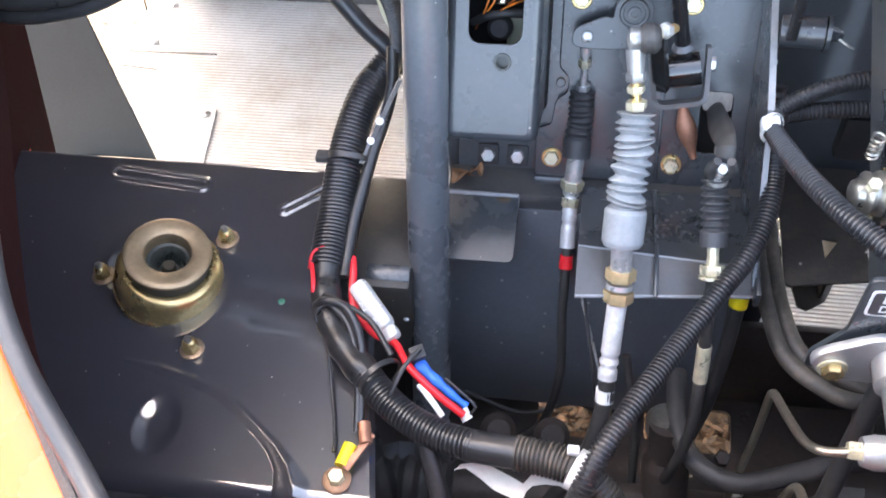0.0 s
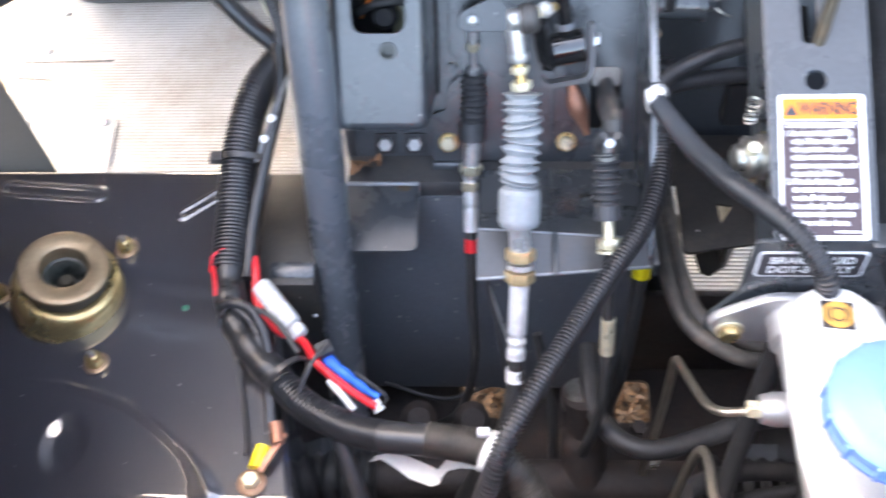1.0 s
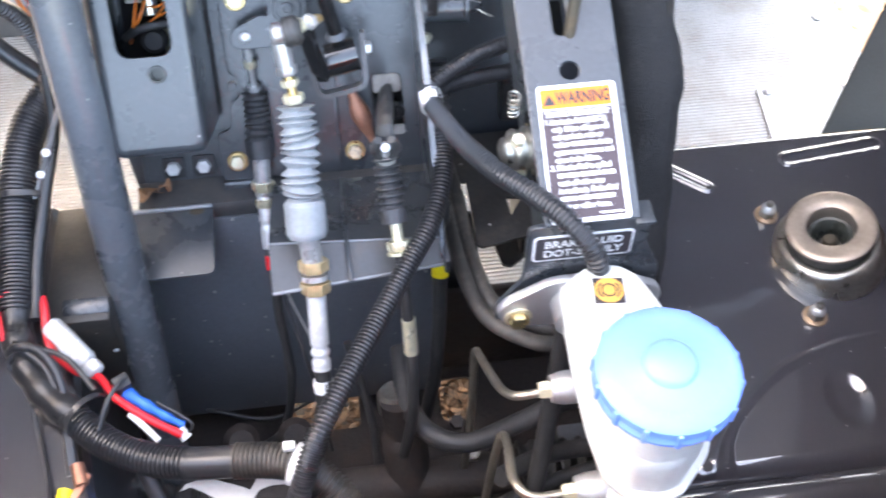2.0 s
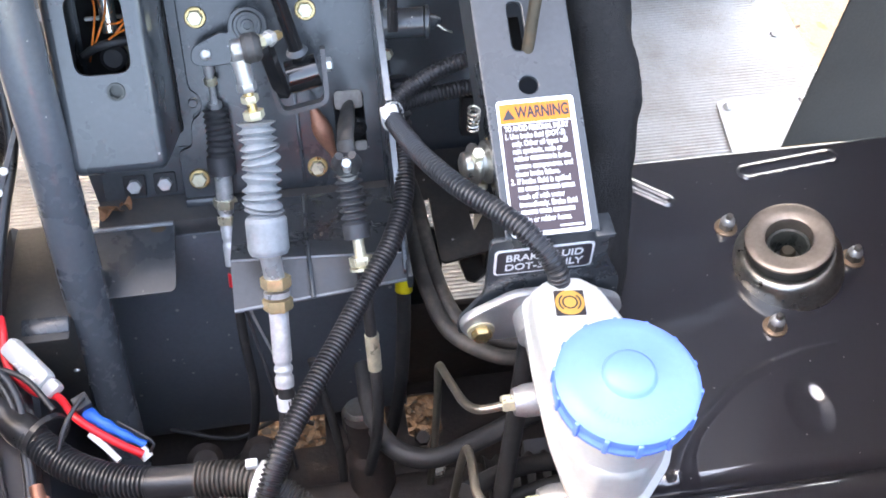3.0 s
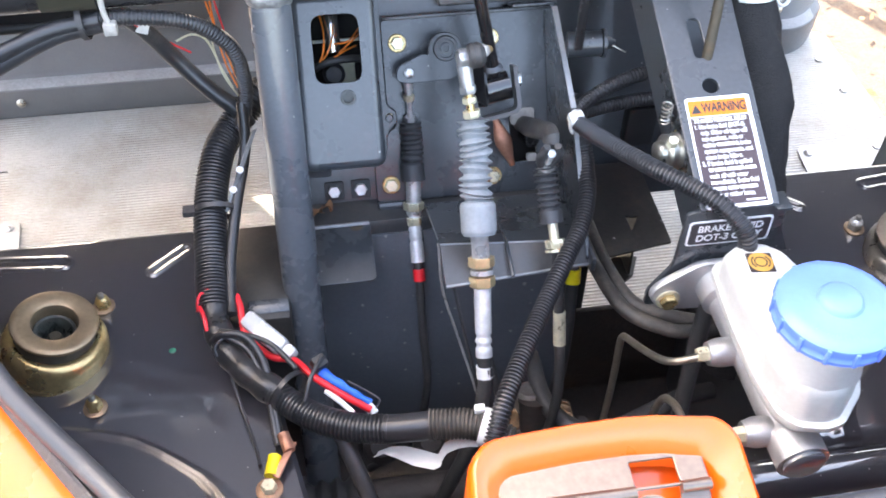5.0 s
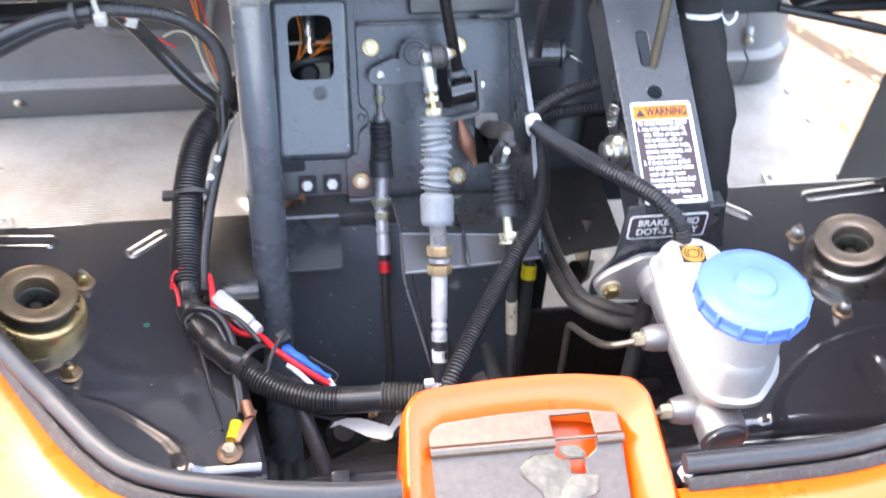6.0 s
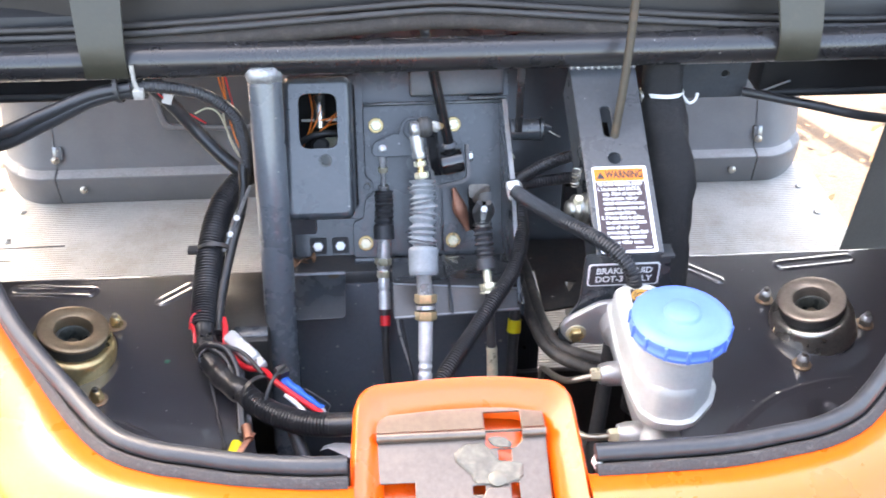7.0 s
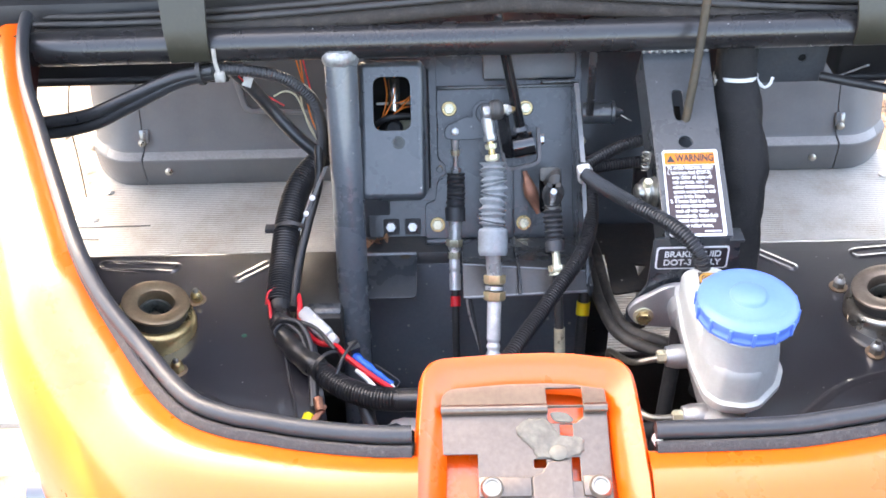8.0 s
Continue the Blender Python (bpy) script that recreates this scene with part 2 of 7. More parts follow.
def bellows(p0, p1, r0, r1, folds, depth=0.22, plain=0.0, seg=20, slack=0.0):
    """A concertina boot from p0 to p1; the last share `plain` is a smooth collar."""
    def rad(s, total):
        u = s / total
        r = r0 + (r1 - r0) * u
        if u > 1 - plain:
            return r1 * 1.02
        return r * (1 - depth * (0.5 - 0.5 * math.cos(2 * math.pi * folds * u / max(1 - plain, 0.01))))
    a, b = Vector(p0), Vector(p1)
    n = int(folds * 8 / max(1 - plain, 0.01))
    bm = sweep([a.lerp(b, i / n) for i in range(n + 1)], rad, seg, smooth=False)
    if slack:
        # hand-worn folds: they lean and bunch unevenly
        ax, run = (b - a).normalized(), (b - a).length
        across = ax.cross(Vector((0, 0, 1))).normalized()
        back = ax.cross(across)
        for v in bm.verts:
            q = v.co - a
            u = min(max(q.dot(ax) / run, 0.0), 1.0)
            free = min(1.0, 6 * u, 6 * (1 - u))
            lean = 0.13 * math.sin(5.1 * u + 0.6) + 0.13 * math.sin(17 * u + 1.9)
            v.co += ax * free * slack * (lean * q.dot(across) + 0.12 * math.sin(13 * u) * q.dot(back) + 0.0018 * math.sin(9.5 * u + 1.0) + 0.0007 * math.sin(31 * u))
            v.co += across * free * slack * 0.0011 * math.sin(7.3 * u + 2.0)
    return bm


def lathe(profile, m=Matrix(), seg=32, bm=None):
    """A turned body: (radius, height) pairs round the local z axis."""
    bm = bm or bmesh.new()
    rings = []
    for r, h in profile:
        if r < 1e-6:
            rings.append([bm.verts.new(m @ Vector((0, 0, h)))])
        else:
            rings.append([bm.verts.new(m @ Vector((r * math.cos(a), r * math.sin(a), h))) for a in [2 * math.pi * k / seg for k in range(seg)]])
    for a, b in zip(rings, rings[1:]):
        if len(a) == 1 and len(b) == 1:
            continue
        for k in range(seg):
            k2 = (k + 1) % seg
            f = [a[0]] if len(a) == 1 else [a[k], a[k2]]
            f += [b[0]] if len(b) == 1 else [b[k2], b[k]]
            bm.faces.new(f)
    return bm


def hexnut(m, r, h, bm=None, chamfer=0.12):
    return lathe([(0, 0), (r, 0), (r, h * 0.8), (r * (1 - chamfer), h), (0, h)], m, 6, bm)


def along(p, d, spin=0.0):
    """A frame at p whose z axis points along d."""
    q = Vector(d).to_track_quat("Z", "Y")
    return Matrix.Translation(p) @ q.to_matrix().to_4x4() @ Matrix.Rotation(spin, 4, "Z")


def block(x0, y0, z0, x1, y1, z1, m=Matrix(), bev=0.002, bm=None):
    own = bmesh.new()
    bmesh.ops.create_cube(own, size=1, matrix=Matrix.Translation(((x0 + x1) / 2, (y0 + y1) / 2, (z0 + z1) / 2)) @ Matrix.Diagonal((abs(x1 - x0), abs(y1 - y0), abs(z1 - z0), 1)))
    if bev:
        bmesh.ops.bevel(own, geom=own.edges[:], offset=bev, segments=2, affect="EDGES", profile=0.5)
    bmesh.ops.transform(own, matrix=m, verts=own.verts)
    if bm is None:
        return own
    tmp = bpy.data.meshes.new("tmp")
    own.to_mesh(tmp)
    own.free()
    bm.from_mesh(tmp)
    bpy.data.meshes.remove(tmp)
    return bm


def fillet(pts, r, n=5):
    """A polygon with its corners rounded."""
    out = []
    for i, p in enumerate(pts):
        p, a, b = Vector(p), Vector(pts[i - 1]), Vector(pts[(i + 1) % len(pts)])
        rr = r[i] if isinstance(r, (list, tuple)) else r
        da, db = (a - p), (b - p)
        c = min(rr, da.length * 0.48, db.length * 0.48)
        s, e = p + da.normalized() * c, p + db.normalized() * c
        for k in range(n + 1):
            t = k / n
            out.append((s * (1 - t) ** 2 + p * 2 * t * (1 - t) + e * t * t)[:2])
    return out


def rrect(x0, y0, x1, y1, r, n=5):
    return fillet([(x0, y0), (x1, y0), (x1, y1), (x0, y1)], r, n)


def circle(x, y, r, n=20):
    return [(x + r * math.cos(2 * math.pi * k / n), y + r * math.sin(2 * math.pi * k / n)) for k in range(n)]


def sheet(outer, holes, thick, m=Matrix(), bev=0.0006):
    """A plate of that thickness under the local plane z = 0, with holes through it."""
    cu = bpy.data.curves.new("tmp", "CURVE")
    cu.dimensions, cu.fill_mode, cu.extrude, cu.bevel_depth, cu.bevel_resolution = "2D", "BOTH", thick / 2 - bev, bev, 1
    cu.offset = -bev
    for loop in (outer, *holes):
        sp = cu.splines.new("POLY")
        sp.points.add(len(loop) - 1)
        for q, (x, y) in zip(sp.points, loop):
            q.co = (x, y, 0, 1)
        sp.use_cyclic_u = True
    ob = bpy.data.objects.new("tmp", cu)
    me = bpy.data.meshes.new_from_object(ob)
    bpy.data.objects.remove(ob)
    bpy.data.curves.remove(cu)
    me.materials.clear()
    me.transform(m @ Matrix.Translation((0, 0, -thick / 2)))
    me.shade_smooth()
    me.set_sharp_from_angle(angle=radians(38))
    return me


def lettering(words, size, m, squeeze=1.0, bold=0.0):
    cu = bpy.data.curves.new("tmp", "FONT")
    cu.body, cu.size, cu.extrude, cu.offset = words, size, 0.0001, bold
    cu.align_x, cu.align_y = "CENTER", "CENTER"
    ob = bpy.data.objects.new("tmp", cu)
    me = bpy.data.meshes.new_from_object(ob)
    bpy.data.objects.remove(ob)
    bpy.data.curves.remove(cu)
    me.materials.clear()
    me.transform(m @ Matrix.Diagonal((squeeze, 1, 1, 1)))
    return me


def bands(rows, bm=None):
    """Quads between rows of points that all have the same length."""
    bm = bm or bmesh.new()
    vs = [[bm.verts.new(p) for p in row] for row in rows]
    for a, b in zip(vs, vs[1:]):
        for k in range(len(a) - 1):
            bm.faces.new((a[k], a[k + 1], b[k + 1], b[k]))
    return bm


def thicken(bm, d):
    """Gives an open sheet its thickness."""
    bmesh.ops.recalc_face_normals(bm, faces=bm.faces)
    bmesh.ops.solidify(bm, geom=bm.faces[:], thickness=d)
    return bm


def strip(pts, w, th, across, r=0.006):
    """A flat bar of width w (along `across`) and thickness th, bent along pts."""
    p = [Vector(a) for a in pts]
    line = [p[0]]
    for a, b, c in zip(p, p[1:], p[2:]):
        s, e = b + (a - b).normalized() * r, b + (c - b).normalized() * r
        line += [s * (1 - k) ** 2 + b * 2 * k * (1 - k) + e * k * k for k in (0, 0.2, 0.4, 0.6, 0.8, 1)]
    line.append(p[-1])
    bm, rings, u = bmesh.new(), [], Vector(across).normalized()
    for i, q in enumerate(line):
        d = (line[min(i + 1, len(line) - 1)] - line[max(i - 1, 0)]).normalized()
        n = d.cross(u).normalized()
        rings.append([bm.verts.new(q + u * a * w / 2 + n * b * th / 2) for a, b in ((-1, -1), (1, -1), (1, 1), (-1, 1))])
    for a, b in zip(rings, rings[1:]):
        for k in range(4):
            bm.faces.new((a[k], a[(k + 1) % 4], b[(k + 1) % 4], b[k]))
    bm.faces.new(rings[0][::-1])
    bm.faces.new(rings[-1])
    return bm


# the sloping panel's own frame: x across, y up the slope, z out of it towards the front
PANEL = Matrix(((1, 0, 0, 0), (0, 0.5145, -0.8575, 0.145), (0, 0.8575, 0.5145, 0.625), (0, 0, 0, 1)))


def on(u, v, w=0.0):
    return PANEL @ Vector((u, v, w))


PL = 0.60  # height of the strut panels


# ---- ground, floor, large structure ----
def ground():
    n = 90
    bm = bmesh.new()
    g = [[None] * (n + 1) for _ in range(n + 1)]
    for i in range(n + 1):
        for j in range(n + 1):
            a, b = i / n * 2 - 1, j / n * 2 - 1
            x, y = math.copysign(abs(a) ** 3, a) * 60 + a * 2.5, math.copysign(abs(b) ** 3, b) * 60 + b * 2.5
            z = 0.03 * noise.noise((x * 1.5, y * 1.5, 0)) + 0.012 * noise.noise((x * 9, y * 9, 3))
            g[i][j] = bm.verts.new((x, y, z - 0.02))
    for i in range(n):
        for j in range(n):
            bm.faces.new((g[i][j], g[i + 1][j], g[i + 1][j + 1], g[i][j + 1]))
    return single("ground", bm, M_LITTER, "dry brown leaf litter and wood chips on earth", "ground", kind="structure")


def leaves():
    """Single dry leaves lying beside and under the vehicle."""
    rnd = random.Random(4)
    bm = bmesh.new()
    for n in range(7600):
        if n < 3600:
            x, y, big = rnd.uniform(-0.16, 0.2), rnd.uniform(0.10, 0.36), 0.0105
        elif n < 4400:
            x, y, big = rnd.uniform(-0.4, 0.5), rnd.uniform(-0.1, 0.7), 0.014
        else:
            x, y, big = rnd.choice((-1, 1)) * rnd.uniform(0.7, 2.6), rnd.uniform(0.2, 3.2), 0.017
        a, s, tilt = rnd.uniform(0, 6.3), rnd.uniform(0.004, big), rnd.uniform(-0.5, 0.5)
        m = pose(x, y, 0.012 + rnd.uniform(0, 0.02), math.degrees(tilt), rnd.uniform(-25, 25), math.degrees(a))
        v = [bm.verts.new(m @ Vector(p)) for p in ((-s, 0, 0), (-s * 0.3, -s * 0.42, s * 0.15), (s * 0.5, -s * 0.3, s * 0.1), (s * 1.1, 0, s * 0.25), (s * 0.4, s * 0.35, s * 0.12), (-s * 0.4, s * 0.4, s * 0.18))]
        bm.faces.new(v)
    m = mat("dry_leaf", (0.135, 0.066, 0.029), 0.7, var=0.8, scale=60, bump=0.2)
    return single("dry_leaves", bm, m, "scattered dry brown leaves on the ground", "leaves", kind="stuff")


def curled_leaf(x, y, z, size, turn):
    """One crumpled dry leaf caught on the ledge."""
    rows = []
    for i in range(9):
        u = i / 8
        w = math.sin(math.pi * (0.08 + 0.86 * u)) * size * 0.34
        a = turn + 0.5 * math.sin(u * 4)
        c = Vector((x + math.cos(a) * size * (u - 0.5), y + math.sin(a) * size * (u - 0.5), z + size * 0.22 * math.sin(u * 5) + size * 0.2))
        side = Vector((-math.sin(a), math.cos(a), 0))
        rows.append([c + side * w * k + Vector((0, 0, abs(k) * w * (0.7 + 0.3 * math.sin(7 * u)))) for k in (-1, -0.5, 0, 0.5, 1)])
    return single("dry_leaf", thicken(bands(rows), 0.0004), M_LEAF, "curled brown dry leaf lying on the ledge", "leaf", "leaves on the ledge")


M_LEAF = mat("brown_leaf", (0.2, 0.1, 0.05), 0.7, var=0.4, scale=60, bump=0.4)


def cabin_floor():
    t = thing("floor", (0, 0.45, 0.28), "ribbed bare aluminium cabin floor with brown scuffs", "floor", kind="structure")
    part("tread_sheet", sheet(rrect(-0.735, 0.16, 0.735, 0.80, 0.02), [], 0.012, Matrix.Translation((0, 0, 0.29))), M_FLOOR, t)
    for s in (-1, 1):
        # a smooth riveted patch on either side
        part("patch_plate", sheet(fillet([(s * 0.553, 0.36), (s * 0.70, 0.36), (s * 0.70, 0.506), (s * 0.567, 0.506)][::s], 0.012), [], 0.003, Matrix.Translation((0, 0, 0.2935)), 0.0005), M_PATCH, t, "smooth aluminium patch plate")
        for x, y in ((0.58, 0.49), (0.69, 0.49), (0.702, 0.634), (0.697, 0.718), (0.57, 0.39)):
            part("rivet", lathe([(0.007, 0), (0.0065, 0.002), (0.003, 0.004), (0, 0.0045)], Matrix.Translation((s * x, y, 0.2905 if y > 0.5 else 0.2938)), 14), M_ZINC, t)
    for a, b in (((-0.735, 0.612), (-0.60, 0.614)), ((-0.735, 0.581), (-0.68, 0.576))):
        part("seam", strip([(a[0], a[1], 0.2905), (b[0], b[1], 0.2905)], 0.0016, 0.0015, (0, 1, 0)), M_BROWNSTEEL, t)
    part("edge_rail", block(0.70, 0.2, 0.262, 0.742, 0.8, 0.286), M_DARKSTEEL, t)
    part("edge_rail", block(-0.742, 0.2, 0.262, -0.70, 0.8, 0.286), M_DARKSTEEL, t)
    return t


M_PATCH = mat("smooth_aluminium", (0.4, 0.395, 0.385), 0.45, 0.15, var=0.08, scale=12, bump=0.03, dust=((0.5, 0.42, 0.34), 0.12, 10))


def seat_base():
    t = thing("seat_base", (0, 0.78, 0.29), "charcoal moulded plastic seat base on the cabin floor", "seat base")
    prof = [(0.742, 0.286), (0.738, 0.30), (0.735, 0.338), (0.736, 0.3435), (0.740, 0.3465), (0.757, 0.3500), (0.762, 0.3550), (0.80, 0.47), (0.84, 0.60), (0.87, 0.62), (1.0, 0.63)]
    for x0, x1 in ((-0.735, -0.633), (-0.631, 0.614), (0.616, 0.715)):
        xs = [x0 + (x1 - x0) * k / 12 for k in range(13)]
        rows = []
        for y, z in prof:
            row = []
            for x in xs:
                e = max(0.0, abs(x + 0.01) - 0.645)
                row.append((x, y + e * e * 9, z))
            rows.append(row)
        part("side_panel" if abs(x0 + x1) > 0.1 else "front_panel", thicken(bands(rows), 0.004), M_SEATBOX, t)
    for x, y, z in ((0.572, 0.7345, 0.320), (-0.587, 0.7345, 0.322), (0.620, 0.760, 0.368), (-0.632, 0.760, 0.368)):
        part("screw", lathe([(0.007, 0), (0.007, 0.002), (0.004, 0.004), (0, 0.004)], along((x, y, z), (0, -1, 0.3)), 12), M_DULLZINC, t)
    # pale strips paint the highlight along the moulded ledge
    for x0, x1 in ((-0.70, -0.634), (-0.630, 0.613), (0.617, 0.69)):
        part("ledge_highlight", bands([[(x0 + (x1 - x0) * k / 8, y + max(0.0, abs(x0 + (x1 - x0) * k / 8 + 0.01) - 0.645) ** 2 * 9, z + 0.0012) for k in range(9)] for y, z in ((0.7365, 0.3440), (0.7400, 0.3465), (0.7560, 0.3498))]), M_LEDGE, t, "pale painted highlight along the moulded ledge")
    # flat service panel, darkened as if sunk in shade, with its frame
    m = Matrix(((1, 0, 0, 0), (0, 0.33, -0.94, 0.722), (0, 0.94, 0.33, 0.29), (0, 0, 0, 1)))
    part("recess", sheet(fillet([(-0.432, 0.148), (-0.29, 0.140), (-0.25, 0.30), (-0.470, 0.30)], 0.012), [], 0.006, m @ Matrix.Translation((0, 0, 0.0))), M_RECESS, t, "flat service panel darkened to read as a shaded recess")
    part("recess_frame", sheet(fillet([(-0.440, 0.139), (-0.282, 0.131), (-0.24, 0.308), (-0.480, 0.308)], 0.014), [fillet([(-0.432, 0.148), (-0.29, 0.140), (-0.25, 0.30), (-0.470, 0.30)], 0.012)], 0.010, m @ Matrix.Translation((0, 0, 0.006)), 0.003), M_SEATBOX, t)
    for xs in (-0.632, 0.615):
        # black strip behind each seam paints the gap dark
        part("seam_backing", bands([[(xs - 0.012, y + 0.010, z), (xs + 0.012, y + 0.010, z)] for y, z in prof]), M_HOLE, t)
        part("clip", block(-0.008, -0.004, -0.012, 0.008, 0.002, 0.012, pose(xs + 0.004, 0.768, 0.378, -20, 0, 0), 0.001), M_DARKSTEEL, t)
    return t


# seat plastic made paler for the ledge's painted highlight
M_LEDGE = mat("pale_highlight_plastic", (0.27, 0.275, 0.28), 0.5, var=0.3, scale=30, bump=0.1, dust=((0.16, 0.16, 0.165), 0.4, 30))
# seat plastic again, with the recess's shade put into its colour
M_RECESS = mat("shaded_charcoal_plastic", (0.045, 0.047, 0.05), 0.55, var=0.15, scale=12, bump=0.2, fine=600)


def seg_dist(x, y, a, b):
    """Distance from a point to a segment, and how far along it."""
    dx, dy = b[0] - a[0], b[1] - a[1]
    k = min(max(((x - a[0]) * dx + (y - a[1]) * dy) / (dx * dx + dy * dy), 0.0), 1.0)
    return math.hypot(x - a[0] - k * dx, y - a[1] - k * dy), k


BEAD = [(0.400, -0.074), (0.372, -0.078), (0.340, -0.086), (0.318, -0.094), (0.300, -0.105), (0.283, -0.118), (0.264, -0.134), (0.252, -0.148), (0.244, -0.163)]
OBLONGS = (((0.281, 0.1115), (0.310, 0.0865), 0.0042), ((0.391, 0.1085), (0.471, 0.1165), 0.0066))


def bead_height(x, y):
    """Pressed relief: a long bead that widens to the front edge, two oblong rings, a shallow dimple."""
    z = 0.0
    if y < -0.06 and x < 0.42:
        best, run, front = 1.0, 0.0, True
        for i, (a, b) in enumerate(zip(BEAD, BEAD[1:])):
            d, k = seg_dist(x, y, a, b)
            if d < best:
                best, run = d, (i + k) / (len(BEAD) - 1)
                front = (b[0] - a[0]) * (y - a[1]) - (b[1] - a[1]) * (x - a[0]) > 0
        w = (0.0050 + 0.0085 * max(0.0, (run - 0.62) / 0.38) ** 2) * min(1.0, 0.3 + run * 5)
        h, w = 0.30 * w, w * (1.1 if front else 1.0)
        if best < w:
            r = best / w
            z += h * ((1 - r) - 0.08 * math.sin(2 * math.pi * r) if front else 0.5 + 0.5 * math.cos(math.pi * r))
    for a, b, r in OBLONGS:
        d, _ = seg_dist(x, y, a, b)
        e = abs(d - r)
        if e < 0.0032:
            z += 0.0008 * (1 + math.cos(math.pi * e / 0.0032))
    d = math.hypot((x - 0.357) / 0.019, (y + 0.126) / 0.027)
    if d < 1:
        z -= 0.0028 * (1 - max(0.0, (d - 0.35) / 0.65) ** 2) ** 2
    return z


def panel_edge(y):
    """Outer edge of a strut panel, under the body shell."""
    line = ((-0.165, 0.352), (-0.105, 0.385), (-0.002, 0.439), (0.05, 0.464), (0.14, 0.492))
    for (a, xa), (b, xb) in zip(line, line[1:]):
        if y <= b:
            break
    return xa + (xb - xa) * (y - a) / (b - a) + 0.084 + 0.05 * max(0.0, (y - 0.05) / 0.083)


def strut_panel(s):
    """The black pressed panel on which a strut mount sits."""
    t = thing("strut_tower", (s * 0.4, 0, PL), "glossy black pressed steel panel carrying a strut mount", "strut tower", "strut towers")
    xi = [(-0.165, 0.188), (-0.06, 0.204), (0.035, 0.226), (0.133, 0.246)]
    outer = [(s * 0.62, 0.133)] + [(s * x, y) for y, x in xi[::-1]] + [(s * 0.62, -0.165)]
    n, mrows = 320, 230
    bm = bmesh.new()
    rows = []
    for j in range(mrows + 1):
        y = -0.165 + 0.298 * j / mrows
        k = min(max((y + 0.165) / 0.298, 0), 1)
        x_in = 0.188 + (0.246 - 0.188) * k
        row = []
        for i in range(n + 1):
            x = x_in + (panel_edge(y) - x_in) * i / n
            z = PL
            # raised round seat of the mount
            d = math.hypot(x - 0.387, y)
            z += 0.0007 * (0.5 + 0.5 * math.cos(math.pi * min(max((d - 0.056) / 0.028, 0), 1))) + bead_height(x, y)
            row.append((s * x, y, z))
        rows.append(row)
    # rolled front edge and a folded rear edge
    front = [[(p[0], p[1] - 0.012 * math.sin(a), p[2] - 0.012 * (1 - math.cos(a))) for p in rows[0]] for a in (1.4, 0.9, 0.45)]
    front = [[(p[0], p[1] - 0.012, p[2] - 0.06) for p in rows[0]]] + front
    rear = [[(p[0], p[1] + 0.004, p[2] - 0.003) for p in rows[-1]], [(p[0], p[1] + 0.005, p[2] - 0.285) for p in rows[-1]]]
    rows = front + rows + rear
    inner = [[(p[0] - s * 0.004, p[1], p[2] - 0.004), (p[0] - s * 0.006, p[1], p[2] - 0.295)] for p in (r[0] for r in rows)]
    bands(rows, bm)
    part("pressed_sheet", bm, M_BLACK, t)
    bm = bmesh.new()
    bands([[r[0], a, b] for r, (a, b) in zip(rows, inner)], bm)
    part("inner_skirt", bm, M_BLACK, t)
    if s < 0:
        for x, y in ((-0.323, -0.005), (-0.290, -0.008)):
            part("paint_dab", lathe([(0.003, 0.0), (0.002, 0.0004), (0, 0.0004)], Matrix.Translation((x, y, PL)), 12), M_GREEN, t, "green paint dab")
    return t


